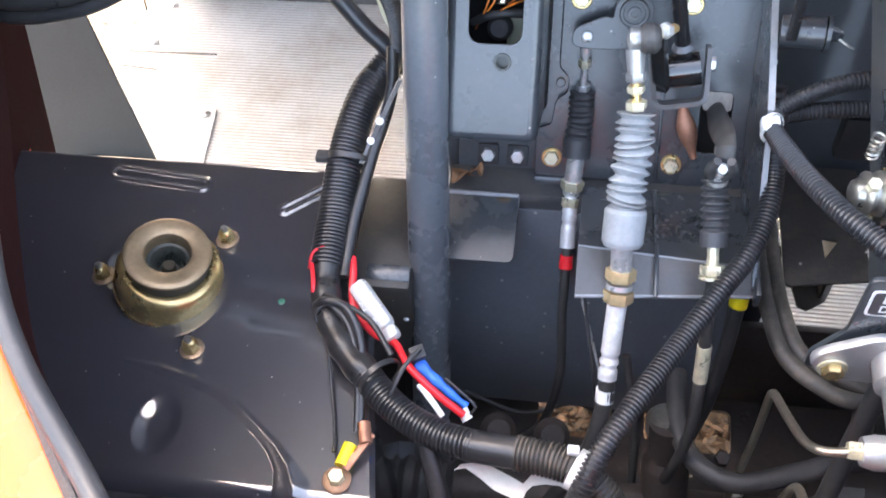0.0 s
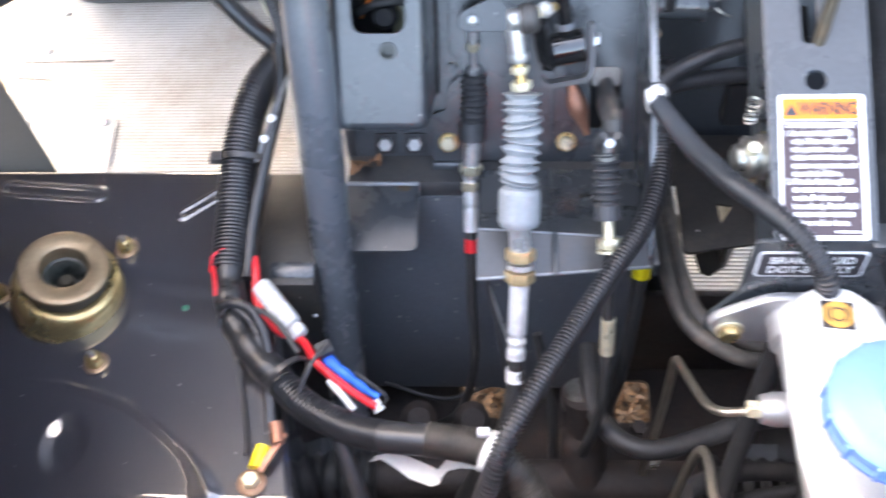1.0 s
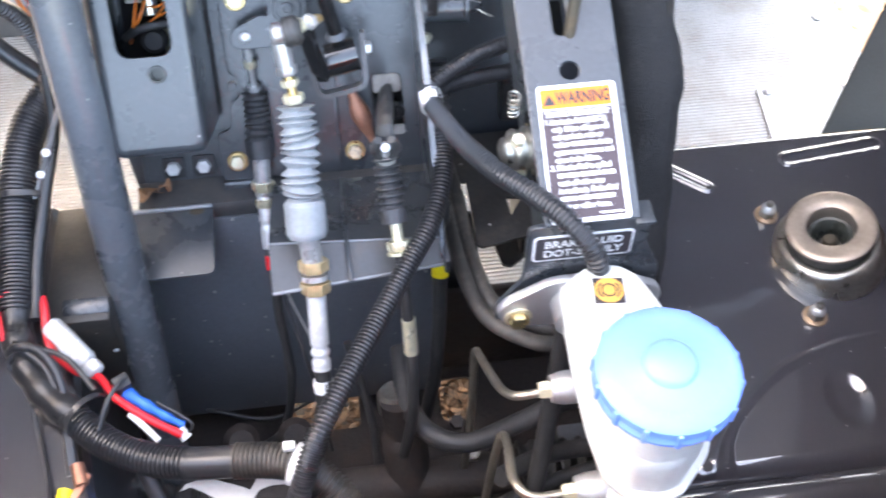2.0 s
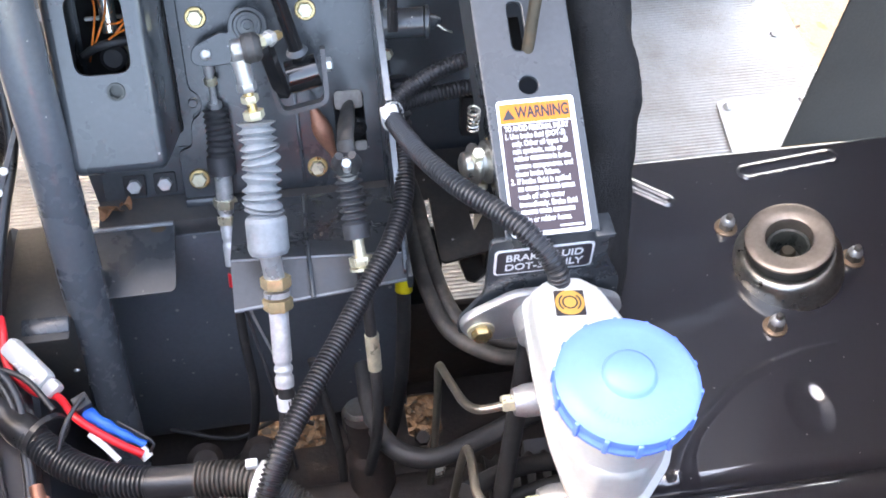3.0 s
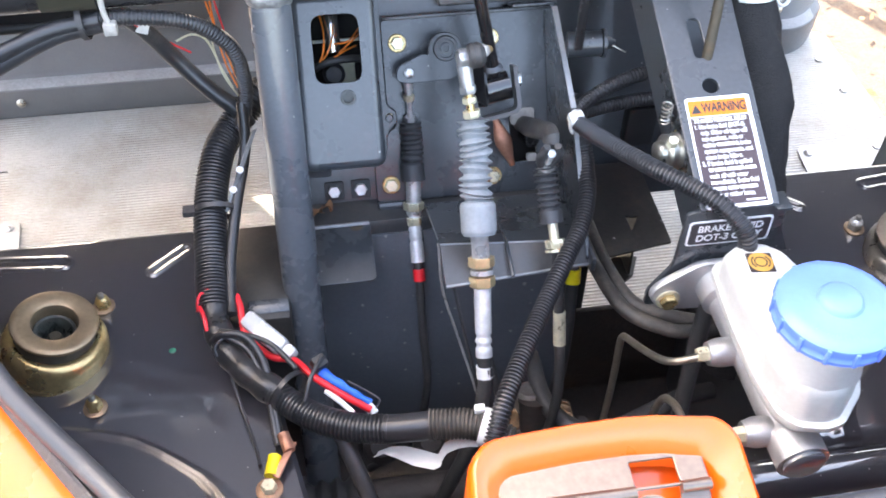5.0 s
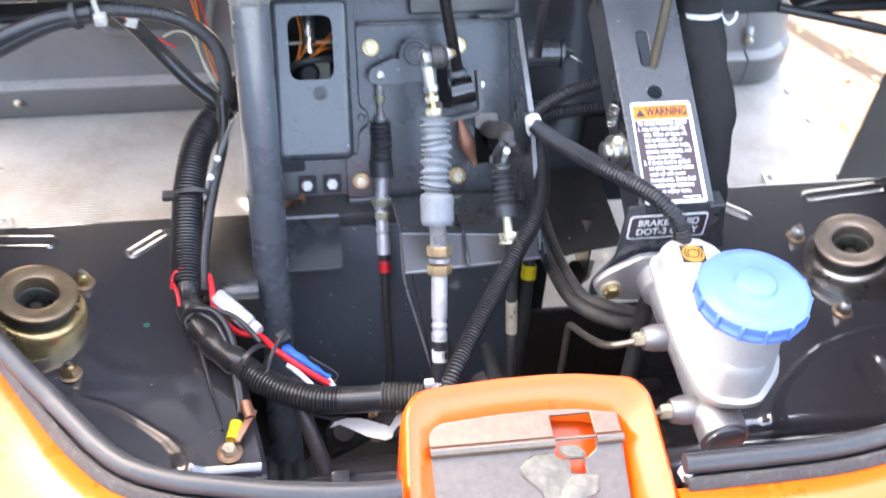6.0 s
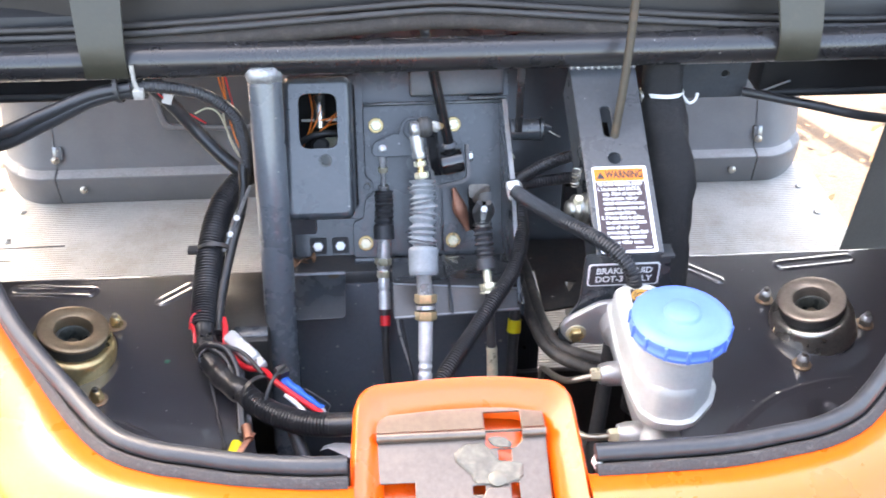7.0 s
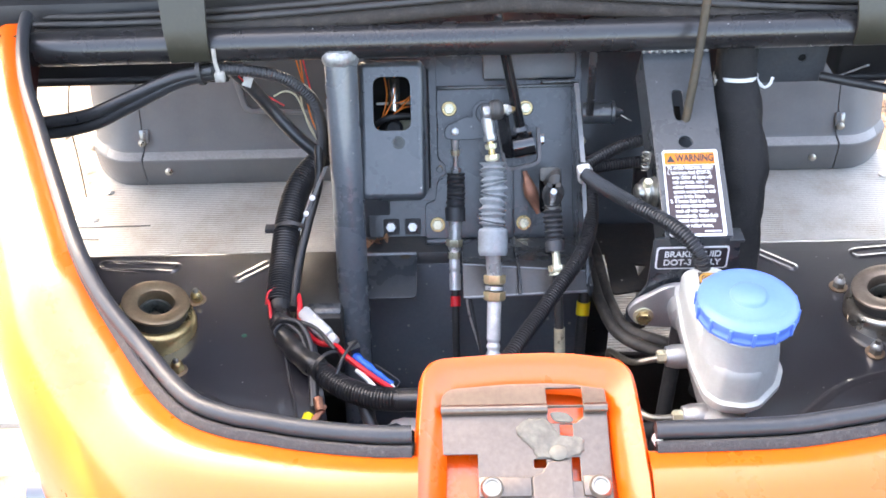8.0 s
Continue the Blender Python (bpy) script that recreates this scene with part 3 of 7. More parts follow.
def strut_mount(s):
    brass = M_BRASS if s < 0 else M_DULLZINC
    tone = "brassy yellow zinc" if s < 0 else "dull grey zinc"
    c = Vector((s * 0.387, 0.0025, PL + 0.0008))
    t = thing("strut_mount", c, tone + " strut mount cup with rubber collar and three studs", "strut mount", "strut mounts")
    ax = Vector((-s * 0.23, 0.0, 1)).normalized()
    m = along(c, ax)
    part("cup", lathe([(0.0475, -0.004), (0.0475, 0.0008), (0.0462, 0.002), (0.0455, 0.005), (0.0450, 0.0145), (0.0442, 0.0190), (0.0424, 0.0228), (0.0396, 0.0252), (0.0362, 0.0260), (0.0330, 0.0250), (0.0305, 0.022), (0.029, 0.018), (0.018, 0.018)], m @ Matrix.Diagonal((0.955, 0.955, 1, 1)), 48), brass, t)
    part("rubber_collar", lathe([(0.027, 0.019), (0.0315, 0.022), (0.0325, 0.027), (0.0325, 0.034), (0.0335, 0.0365), (0.031, 0.0385), (0.02, 0.0385)], m, 48), M_RUBBER, t, "black rubber collar")
    part("top_ring", lathe([(0.0325, 0.0370), (0.0342, 0.0378), (0.0347, 0.0392), (0.0343, 0.0405), (0.0328, 0.0413), (0.0300, 0.0416), (0.0205, 0.0412), (0.0188, 0.0403), (0.0179, 0.0380), (0.0175, 0.030), (0.0172, 0.002)], m, 48), M_RINGL if s < 0 else M_RINGR, t, "worn tan steel ring")
    part("bush", lathe([(0.0175, 0.0290), (0.0166, 0.0300), (0.0145, 0.0295), (0.0122, 0.0265), (0.0108, 0.020), (0.0100, 0.012), (0.0, 0.012)], m, 32), M_BUSH, t, "dark greasy rubber bush")
    part("rod_end", lathe([(0.0, 0.010), (0.0060, 0.012), (0.0060, 0.0215), (0.0046, 0.0235), (0, 0.0235)], m, 18), M_RUST, t)
    for dx, dy in ((0.0365, 0.049), (-0.0575, 0.002), (0.038 if s < 0 else 0.031, -0.060 if s < 0 else -0.054)):
        p = Vector((s * 0.387 - s * dx, dy, PL + 0.001))
        st = part("stud", lathe([(0.0, 0.0), (0.0030, 0.0), (0.0030, 0.016), (0.0022, 0.017), (0, 0.017)], Matrix.Translation(p), 12), M_DULLZINC, t)
        part("dome", lathe([(0.0062, 0.008), (0.0052, 0.0115), (0.0034, 0.013), (0, 0.013)], Matrix.Translation(p), 14), M_BRASS if s < 0 else M_ZINC, st)
        part("washer", lathe([(0.0098, 0.0), (0.0098, 0.0012), (0.008, 0.0018), (0, 0.0018)], Matrix.Translation(p), 20), M_COPPERY, st)
        part("nut", hexnut(Matrix.Translation(p + Vector((0, 0, 0.0016))), 0.0068, 0.0075), M_BRASS if s < 0 else M_DULLZINC, st)
    return t


M_BUSH = mat("greasy_rubber", (0.03, 0.033, 0.029), 0.3, var=0.4, scale=70, bump=0.25, dust=((0.1, 0.095, 0.08), 0.2, 90))
M_COPPERY = mat("rust_tinted_washer", (0.3, 0.21, 0.14), 0.35, 0.6, var=0.3, scale=60, bump=0.1)
M_RINGL = mat("worn_tan_ring", (0.33, 0.24, 0.15), 0.42, 0.7, var=0.2, scale=50, bump=0.08, dust=((0.25, 0.17, 0.11), 0.3, 40))
M_RINGR = mat("worn_grey_ring", (0.34, 0.28, 0.23), 0.42, 0.7, var=0.2, scale=50, bump=0.08, dust=((0.24, 0.18, 0.14), 0.25, 40))


def firewall():
    """Sloping panel behind the linkage, the ledge under it and the dark lower sheet."""
    t = thing("firewall", (0, 0.15, 0.6), "slate-grey painted sloping steel firewall panel", "firewall", kind="structure")
    part("sloping_panel", sheet(fillet([(-0.165, -0.012), (0.082, -0.012), (0.082, 0.24), (-0.165, 0.24)], 0.004), [circle(-0.082, 0.065, 0.0042, 14), rrect(0.031, 0.010, 0.059, 0.066, 0.006)], 0.004, PANEL), M_STEEL, t)
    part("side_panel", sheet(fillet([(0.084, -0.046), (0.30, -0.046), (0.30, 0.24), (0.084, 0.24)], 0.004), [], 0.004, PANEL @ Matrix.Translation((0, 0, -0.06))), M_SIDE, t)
    # ledge under the panel
    rows = [[(x, y, z) for x in (-0.17, -0.09, 0.0, 0.08)] for y, z in ((0.139, 0.615), (0.112, 0.612), (0.108, 0.606), (0.108, 0.590))]
    part("ledge", thicken(bands(rows), 0.003), M_BROWNSTEEL, t, "dusty brown ledge")
    rows = []
    for k in range(15):
        u = k / 14
        z = 0.60 - 0.25 * u
        y = 0.105 - 0.045 * math.sin(u * 1.8)
        rows.append([(x, y, z) for x in (-0.185, -0.10, -0.02, 0.04, 0.076)])
    part("lower_sheet", thicken(bands(rows), 0.003), M_DARKSTEEL, t, "dark curved lower sheet")
    part("corner_plate", block(-0.176, 0.152, 0.575, -0.140, 0.158, 0.69, Matrix(), 0.002), M_RUSTPANEL, t, "rust-stained corner plate")
    rows = [[(x, y, z) for z in (0.66, 0.5, 0.40)] for x, y in ((0.084, 0.16), (0.085, 0.22), (0.086, 0.29))]
    part("side_wall", thicken(bands(rows), 0.003), M_DARKSTEEL, t)
    return t


def cover_box():
    t = thing("cover_box", on(-0.125, 0.04), "slate-grey steel cover box with a rounded window", "cover")
    m = PANEL @ Matrix.Translation((0, 0, 0.101))
    u0, v0, u1, v1 = -0.1635, 0.0375, -0.0937, 0.184
    win = rrect(-0.1470, 0.111, -0.1080, 0.1665, 0.010)
    part("front_face", sheet(rrect(u0 + 0.0068, v0 + 0.0068, u1 - 0.0068, v1 - 0.0068, 0.003), [win, circle(-0.1215, 0.0985, 0.0045, 16)], 0.003, m, 0.0004), M_STEEL, t)
    # the pressed shell: straight walls that fold into the front face
    rows = []
    for i, w in [(0.0, 0.003), (0.0, 0.05)] + [(0.007 * (1 - math.cos(a)), 0.094 + 0.007 * math.sin(a)) for a in [math.pi / 2 * k / 6 for k in range(7)]]:
        loop = rrect(u0 + i, v0 + i, u1 - i, v1 - i, 0.0095 - i * 0.8, 6)
        rows.append([PANEL @ Vector((x, y, w)) for x, y in loop + loop[:1]])
    part("shell", thicken(bands(rows), 0.002), M_STEEL, t)
    part("edge_flange", block(u0 - 0.006, 0.10, 0.06, u0 - 0.001, 0.18, 0.066, PANEL, 0.002), M_STEEL, t)
    part("hole_lip", lathe([(0.0045, 0.0), (0.0065, 0.0003), (0.0062, 0.0014), (0.0046, 0.0016), (0.0046, -0.004), (0, -0.004)], m @ Matrix.Translation((-0.1215, 0.0985, 0)), 18), M_BUSH, t)
    # flange with its ear and screw hole beside the box
    part("flange", sheet(fillet([(-0.168, 0.03), (-0.083, 0.03), (-0.083, 0.055), (-0.074, 0.06), (-0.074, 0.07), (-0.083, 0.077), (-0.083, 0.19), (-0.168, 0.19)], 0.004), [rrect(-0.158, 0.042, -0.092, 0.18, 0.004), circle(-0.081, 0.066, 0.0035, 14)], 0.002, PANEL @ Matrix.Translation((0, 0, 0.0045))), M_STEEL, t)
    for k, (u, v) in enumerate(((-0.139, 0.0), (-0.114, 0.0))):
        w = part("square_washer", sheet(rrect(u - 0.009, v - 0.009, u + 0.009, v + 0.009, 0.002), [], 0.002, PANEL @ Matrix.Translation((0, 0, 0.003))), M_HOLEBOX, t)
        part("bolt_head", hexnut(PANEL @ Matrix.Translation((u, v, 0.003)), 0.0062, 0.005), M_ZINC, w)
    # near-black sheet in place of the shade inside the box
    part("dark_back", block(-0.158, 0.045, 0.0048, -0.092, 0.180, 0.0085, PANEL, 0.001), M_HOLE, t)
    # wiring, a bright relay can and a hose glimpsed inside
    for pts in (((-0.150, 0.110, 0.03), (-0.139, 0.131, 0.06), (-0.136, 0.150, 0.05), (-0.139, 0.17, 0.04)), ((-0.146, 0.118, 0.04), (-0.134, 0.134, 0.062), (-0.128, 0.150, 0.052), (-0.128, 0.17, 0.04)),
                ((-0.124, 0.132, 0.05), (-0.113, 0.142, 0.066), (-0.105, 0.147, 0.05)), ((-0.128, 0.140, 0.055), (-0.116, 0.1425, 0.069), (-0.104, 0.153, 0.05)), ((-0.133, 0.126, 0.05), (-0.120, 0.134, 0.064), (-0.109, 0.137, 0.05))):
        part("wire", sweep([on(*q) for q in pts], 0.0008, 6), M_ORWIRE, t, "thin orange wire")
    part("relay_can", lathe([(0, 0), (0.0062, 0), (0.0066, 0.002), (0.0066, 0.034), (0.0058, 0.036), (0, 0.036)], PANEL @ Matrix.Translation((-0.1285, 0.132, 0.042)) @ Matrix.Rotation(radians(-90), 4, "X"), 20), M_RELAY, t, "shiny metal relay can")
    part("cross_strap", block(-0.150, 0.1395, 0.020, -0.100, 0.1425, 0.024, PANEL, 0.001), M_NYLON, t)
    part("inner_hose", sweep([on(-0.150, 0.117, 0.045), on(-0.138, 0.124, 0.054), on(-0.120, 0.1265, 0.054), on(-0.102, 0.125, 0.045)], 0.0034, 12), M_RUBBER, t)
    part("cream_plug", block(-0.126, 0.096, 0.012, -0.110, 0.122, 0.022, PANEL, 0.002), M_CREAM, t, "cream plastic plug")
    part("grommet", lathe([(0.010, 0), (0.010, 0.008), (0.007, 0.011), (0, 0.011)], PANEL @ Matrix.Translation((-0.130, 0.1130, 0.034)), 20), M_RUBBER, t)
    return t


M_RELAY = mat("polished_can", (0.75, 0.72, 0.66), 0.18, 0.95, var=0.1, scale=60, bump=0.02)
M_CREAM = mat("cream_plastic", (0.6, 0.58, 0.42), 0.4, var=0.1, scale=60, bump=0.02)


def frame_tubes():
    t = thing("post", (-0.177, -0.02, 0.42), "round slate-grey painted steel post welded to the cross bar", "post")
    ax = Vector((0.0, 0.095, 0.259)).normalized()
    top = Vector((-0.177, 0.137, 0.856))
    p = part("tube", sweep([top - ax * 0.5, top - ax * 0.25, top], 0.0168, 32, 0.02), M_POST, t)
    bm = bmesh.new()
    side, back = Vector((1, 0, 0)), ax.cross(Vector((1, 0, 0)))
    rows = []
    for h, out in ((0.016, -0.0004), (0.0135, 0.0010), (0.0100, 0.0022), (0.0060, 0.0026), (0.0025, 0.0012), (0.0010, -0.0006)):
        row = []
        for k in range(49):
            a = 2 * math.pi * k / 48
            q = (side * math.cos(a) + back * math.sin(a))
            lump = noise.noise(q * 4.5 + Vector((h * 260, 0, 3))) + 0.5 * noise.noise(q * 11 + Vector((h * 500, 7, 0)))
            row.append(top - ax * (h + 0.0022 * noise.noise(q * 3)) + q * (0.0168 + out + 0.0011 * lump * (out > 0)))
        rows.append(row)
    bands(rows, bm)
    part("weld_bead", bm, M_WELD, t, "uneven silvery weld bead")
    b = thing("cross_bar", (0, 0.142, 0.862), "slate-grey round steel cross bar under the hood", "bar")
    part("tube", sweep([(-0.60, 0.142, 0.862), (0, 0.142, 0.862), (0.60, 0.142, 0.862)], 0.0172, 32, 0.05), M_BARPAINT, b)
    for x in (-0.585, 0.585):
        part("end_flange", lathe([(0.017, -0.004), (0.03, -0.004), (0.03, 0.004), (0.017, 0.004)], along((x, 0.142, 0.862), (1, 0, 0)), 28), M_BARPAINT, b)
    f = thing("front_bar", (0, -0.19, 0.582), "black painted front frame bar", "bar")
    part("tube", sweep([(-0.46, -0.192, 0.580), (0, -0.192, 0.580), (0.46, -0.192, 0.580)], 0.018, 28, 0.05), M_BLACK, f)
    part("clip", block(-0.133, -0.215, 0.590, -0.118, -0.18, 0.602, Matrix(), 0.002), M_BLACK, f)
    # lower frame foot beside the post
    g = thing("frame_gusset", (-0.21, 0.06, 0.55), "brown-dusty steel gusset beside the post", "gusset")
    part("plate", block(-0.032, -0.05, -0.12, 0.02, 0.068, 0.0, pose(-0.208, 0.06, 0.606, 0, 0, 0), 0.004), M_GUSSET, g)
    part("lip", block(-0.018, -0.007, -0.003, 0.018, 0.007, 0.003, pose(-0.207, 0.024, 0.606, 18, 0, 0), 0.002), M_STEEL, g)
    part("closing_plate", block(-0.270, 0.126, 0.30, -0.200, 0.134, 0.596, Matrix(), 0.002), M_GUSSET, g)
    w = part("weld_bead", sweep([(-0.196, 0.03, 0.60), (-0.1945, 0.02, 0.58), (-0.194, 0.01, 0.56)], lambda s, n: 0.0025 + 0.0006 * math.sin(s * 1500), 8, 0.0012), M_WELD, g)
    h = thing("support_tab", (-0.13, 0.08, 0.6), "slate-grey steel support tab with rounded corner", "bracket")
    part("plate", sheet(fillet([(-0.18, 0), (-0.109, 0), (-0.109, 0.063), (-0.18, 0.063)], [0.001, 0.007, 0.001, 0.001]), [], 0.003, pose(0, 0.0495, 0.5985, 13.5, 0, 0)), M_STEEL, h)
    part("folded_edge", sweep([(-0.178, 0.1095, 0.6125), (-0.145, 0.1095, 0.6125), (-0.110, 0.1095, 0.6125)], 0.0022, 10, 0.01), M_WORNBRIGHT, h, "worn folded edge")
    part("rust_spot", lathe([(0.006, 0.0), (0.0045, 0.0003), (0, 0.0004)], pose(-0.122, 0.1055, 0.6118, 13.5, 0, 0) @ Matrix.Diagonal((1.2, 0.6, 1, 1)), 14), M_RUST, h, "brown rust spot")
    return t


# darker copy of the slate paint, carrying the shade of recessed sheets
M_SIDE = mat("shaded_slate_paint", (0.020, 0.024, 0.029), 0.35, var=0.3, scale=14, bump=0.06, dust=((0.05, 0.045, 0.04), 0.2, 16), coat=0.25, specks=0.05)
M_POST = mat("slate_post_paint", (0.080, 0.089, 0.100), 0.28, var=0.2, scale=14, bump=0.05, dust=((0.13, 0.122, 0.118), 0.16, 70), coat=0.5, specks=0.1)
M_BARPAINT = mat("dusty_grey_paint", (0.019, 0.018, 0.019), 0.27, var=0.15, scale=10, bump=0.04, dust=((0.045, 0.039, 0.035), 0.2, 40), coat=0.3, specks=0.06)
M_GUSSET = mat("brown_grimy_paint", (0.028, 0.026, 0.024), 0.45, var=0.4, scale=30, bump=0.15, dust=((0.1, 0.075, 0.05), 0.3, 40), specks=0.1)
M_WELD = mat("weld_metal", (0.34, 0.345, 0.35), 0.36, 0.7, var=0.4, scale=120, bump=0.6, fine=300)


def linkage_plate():
    t = thing("linkage_plate", on(-0.02, 0.06), "slate-grey mounting plate bolted to the firewall", "plate")
    part("plate", sheet(fillet([(-0.099, -0.014), (0.072, -0.016), (0.073, 0.157), (-0.083, 0.155), (-0.083, 0.078), (-0.075, 0.071), (-0.075, 0.058), (-0.085, 0.05), (-0.087, 0.03), (-0.099, 0.026)], 0.004), [circle(-0.0815, 0.065, 0.0037, 14), rrect(0.0325, 0.013, 0.0570, 0.0635, 0.005)], 0.004, PANEL @ Matrix.Translation((0, 0, 0.0065))), M_STEEL, t)
    part("top_lip", block(-0.082, 0.155, 0.004, 0.073, 0.1585, 0.022, PANEL, 0.001), M_STEEL, t)
    part("top_lip_return", block(0.035, 0.1585, 0.012, 0.076, 0.162, 0.034, PANEL, 0.001), M_STEEL, t)
    part("upper_channel", block(-0.03, 0.164, 0.01, 0.074, 0.206, 0.02, PANEL, 0.003), M_RUSTPANEL, t, "rust-stained upper channel")
    part("bottom_lip", block(-0.099, -0.022, 0.0, -0.06, -0.014, 0.012, PANEL, 0.002), M_STEEL, t)
    part("rib", block(0.000, -0.01, 0.0065, 0.003, 0.07, 0.0095, PANEL, 0.001), M_STEEL, t)
    for u, v in ((-0.069, 0.1335), (0.0175, 0.1325), (-0.085, 0.002), (0.0135, 0.002)):
        b = part("bolt", hexnut(PANEL @ Matrix.Translation((u, v, 0.0085)), 0.0064, 0.0055), M_NUT, t, "yellow-zinc hexagon bolt")
        part("washer", lathe([(0.0086, 0), (0.0086, 0.0012), (0.0078, 0.002), (0, 0.002)], PANEL @ Matrix.Translation((u, v, 0.0066)), 20), M_BRASS, b)
    return t


M_OLDBUSH = mat("dirty_white_plastic", (0.36, 0.34, 0.31), 0.5, var=0.3, scale=70, bump=0.1, dust=((0.15, 0.11, 0.08), 0.3, 70))
M_RUSTPANEL = mat("rust_stained_paint", (0.075, 0.08, 0.088), 0.4, var=0.2, scale=22, bump=0.06, dust=((0.13, 0.095, 0.07), 0.2, 26))


# pale worn paint that also carries the painted glint of plate edges
M_WORNBRIGHT = mat("worn_bright_edge", (0.24, 0.25, 0.26), 0.4, 0.3, var=0.2, scale=60, bump=0.1)


def side_gusset():
    """Upright plate beside the linkage, with the tube stub on it."""
    t = thing("side_gusset", on(0.072, 0.05), "slate-grey upright gusset plate with a tube stub", "gusset")
    m = Matrix(((0, 0, 1, 0.0735), (1, 0, 0, 0), (0, 1, 0, 0), (0, 0, 0, 1)))
    part("plate", sheet(fillet([(0.216, 0.76), (0.191, 0.780), (0.098, 0.735), (0.052, 0.690), (0.004, 0.648), (0.014, 0.636), (0.105, 0.63), (0.135, 0.625)], 0.004), [], 0.004, m), M_STEEL, t)
    # pale strips paint the sky's reflection on the worn front edge
    part("edge_glint", strip([(0.0715, 0.099, 0.7375), (0.0715, 0.145, 0.7600), (0.0715, 0.190, 0.7815)], 0.0048, 0.0012, (1, 0, 0)), M_WORNBRIGHT, t, "worn front edge with its highlight painted in")
    part("edge_glint", strip([(0.0715, 0.097, 0.7375), (0.0715, 0.075, 0.7145), (0.0715, 0.054, 0.6940)], 0.0042, 0.0012, (1, 0, 0)), M_WORNBRIGHT, t, "worn front edge with its highlight painted in")
    a = Vector((0.0755, 0.152, 0.766))
    part("tube_stub", sweep([a, a + Vector((0.015, -0.002, 0.001)), a + Vector((0.030, -0.004, 0.002))], 0.0112, 28, 0.01), M_STEEL, t)
    part("end_cap", lathe([(0.0128, 0), (0.0128, 0.003), (0.006, 0.004), (0.005, 0.008), (0.003, 0.012), (0, 0.013)], along(a + Vector((0.030, -0.004, 0.002)), (1, -0.1, 0)), 24), M_STEEL, t)
    part("split_pin", sweep([a + Vector((0.036, -0.006, 0.003)), a + Vector((0.044, -0.012, 0.000)), a + Vector((0.050, -0.013, -0.003))], 0.0008, 8), M_DULLZINC, t)
    part("strip", block(0.0755, 0.130, 0.775, 0.0835, 0.134, 0.87, Matrix(), 0.001), M_BARPAINT, t)
    part("upper_bolt", hexnut(along((0.080, 0.176, 0.716), (-0.2, -0.8, 0.5)), 0.0046, 0.010), M_NUT, t)
    part("rubber_buffer", bellows((0.086, 0.160, 0.705), (0.086, 0.136, 0.665), 0.0085, 0.0085, 6, 0.25), M_OLDBOOT, t, "ribbed grey rubber buffer")
    part("lower_bolt", hexnut(PANEL @ Matrix.Translation((0.092, 0.006, 0.0)), 0.0068, 0.008), M_NUT, t)
    return t


def cable_shelf():
    t = thing("cable_shelf", (0.0, 0.04, 0.65), "slate-grey folded steel shelf holding the control cables", "bracket")
    prof = [(0.108, 0.632), (0.024, 0.668), (0.018, 0.669), (-0.016, 0.655)]
    rows = [[(x, y + (0.02 * (x + 0.056) / 0.127 if y < 0.0 else 0), z - (0.012 * (x + 0.056) / 0.127 if y < 0.03 else 0)) for x in (-0.057, -0.002, 0.0, 0.002, 0.072)] for y, z in prof]
    part("upper_plate", thicken(bands(rows[:3]), 0.0035), M_STEEL, t)
    part("front_lip", thicken(bands(rows[2:]), 0.0035), M_SHELF, t, "brown-dusty folded front lip")
    # pale lines along fold and lip add their highlight to the wear
    part("fold_glint", sweep([Vector(p) + Vector((0, 0, 0.0002)) for p in (rows[2][0], rows[2][2], rows[2][4])], 0.0009, 6), M_WORNBRIGHT, t, "worn fold with its highlight painted in")
    part("edge_glint", sweep([Vector(p) + Vector((0, -0.0006, -0.0012)) for p in (rows[3][0], rows[3][2], rows[3][4])], 0.0015, 8), M_WORNBRIGHT, t, "worn front edge with its highlight painted in")
    w = thing("bracing_wire", (-0.045, 0.015, 0.57), "thin grey steel wire hanging below the cable shelf", "wire")
    part("wire", sweep([(-0.0555, 0.036, 0.652), (-0.0525, 0.0255, 0.602), (-0.040, 0.011, 0.552), (-0.0255, -0.005, 0.496), (-0.020, -0.012, 0.47)], 0.0012, 8), M_ZINC, w)
    part("weld_seam", sweep([(0.0, 0.104, 0.637), (0.0, 0.06, 0.655), (0.0, 0.022, 0.666), (0.001, -0.012, 0.654)], 0.0016, 8), M_STEEL, t)
    part("right_cheek", block(0.0715, -0.004, 0.640, 0.0755, 0.105, 0.655, Matrix(), 0.001), M_STEEL, t)
    return t


M_SHELF = mat("scuffed_slate_paint", (0.06, 0.06, 0.061), 0.36, var=0.2, scale=18, bump=0.08, dust=((0.13, 0.10, 0.075), 0.34, 24))


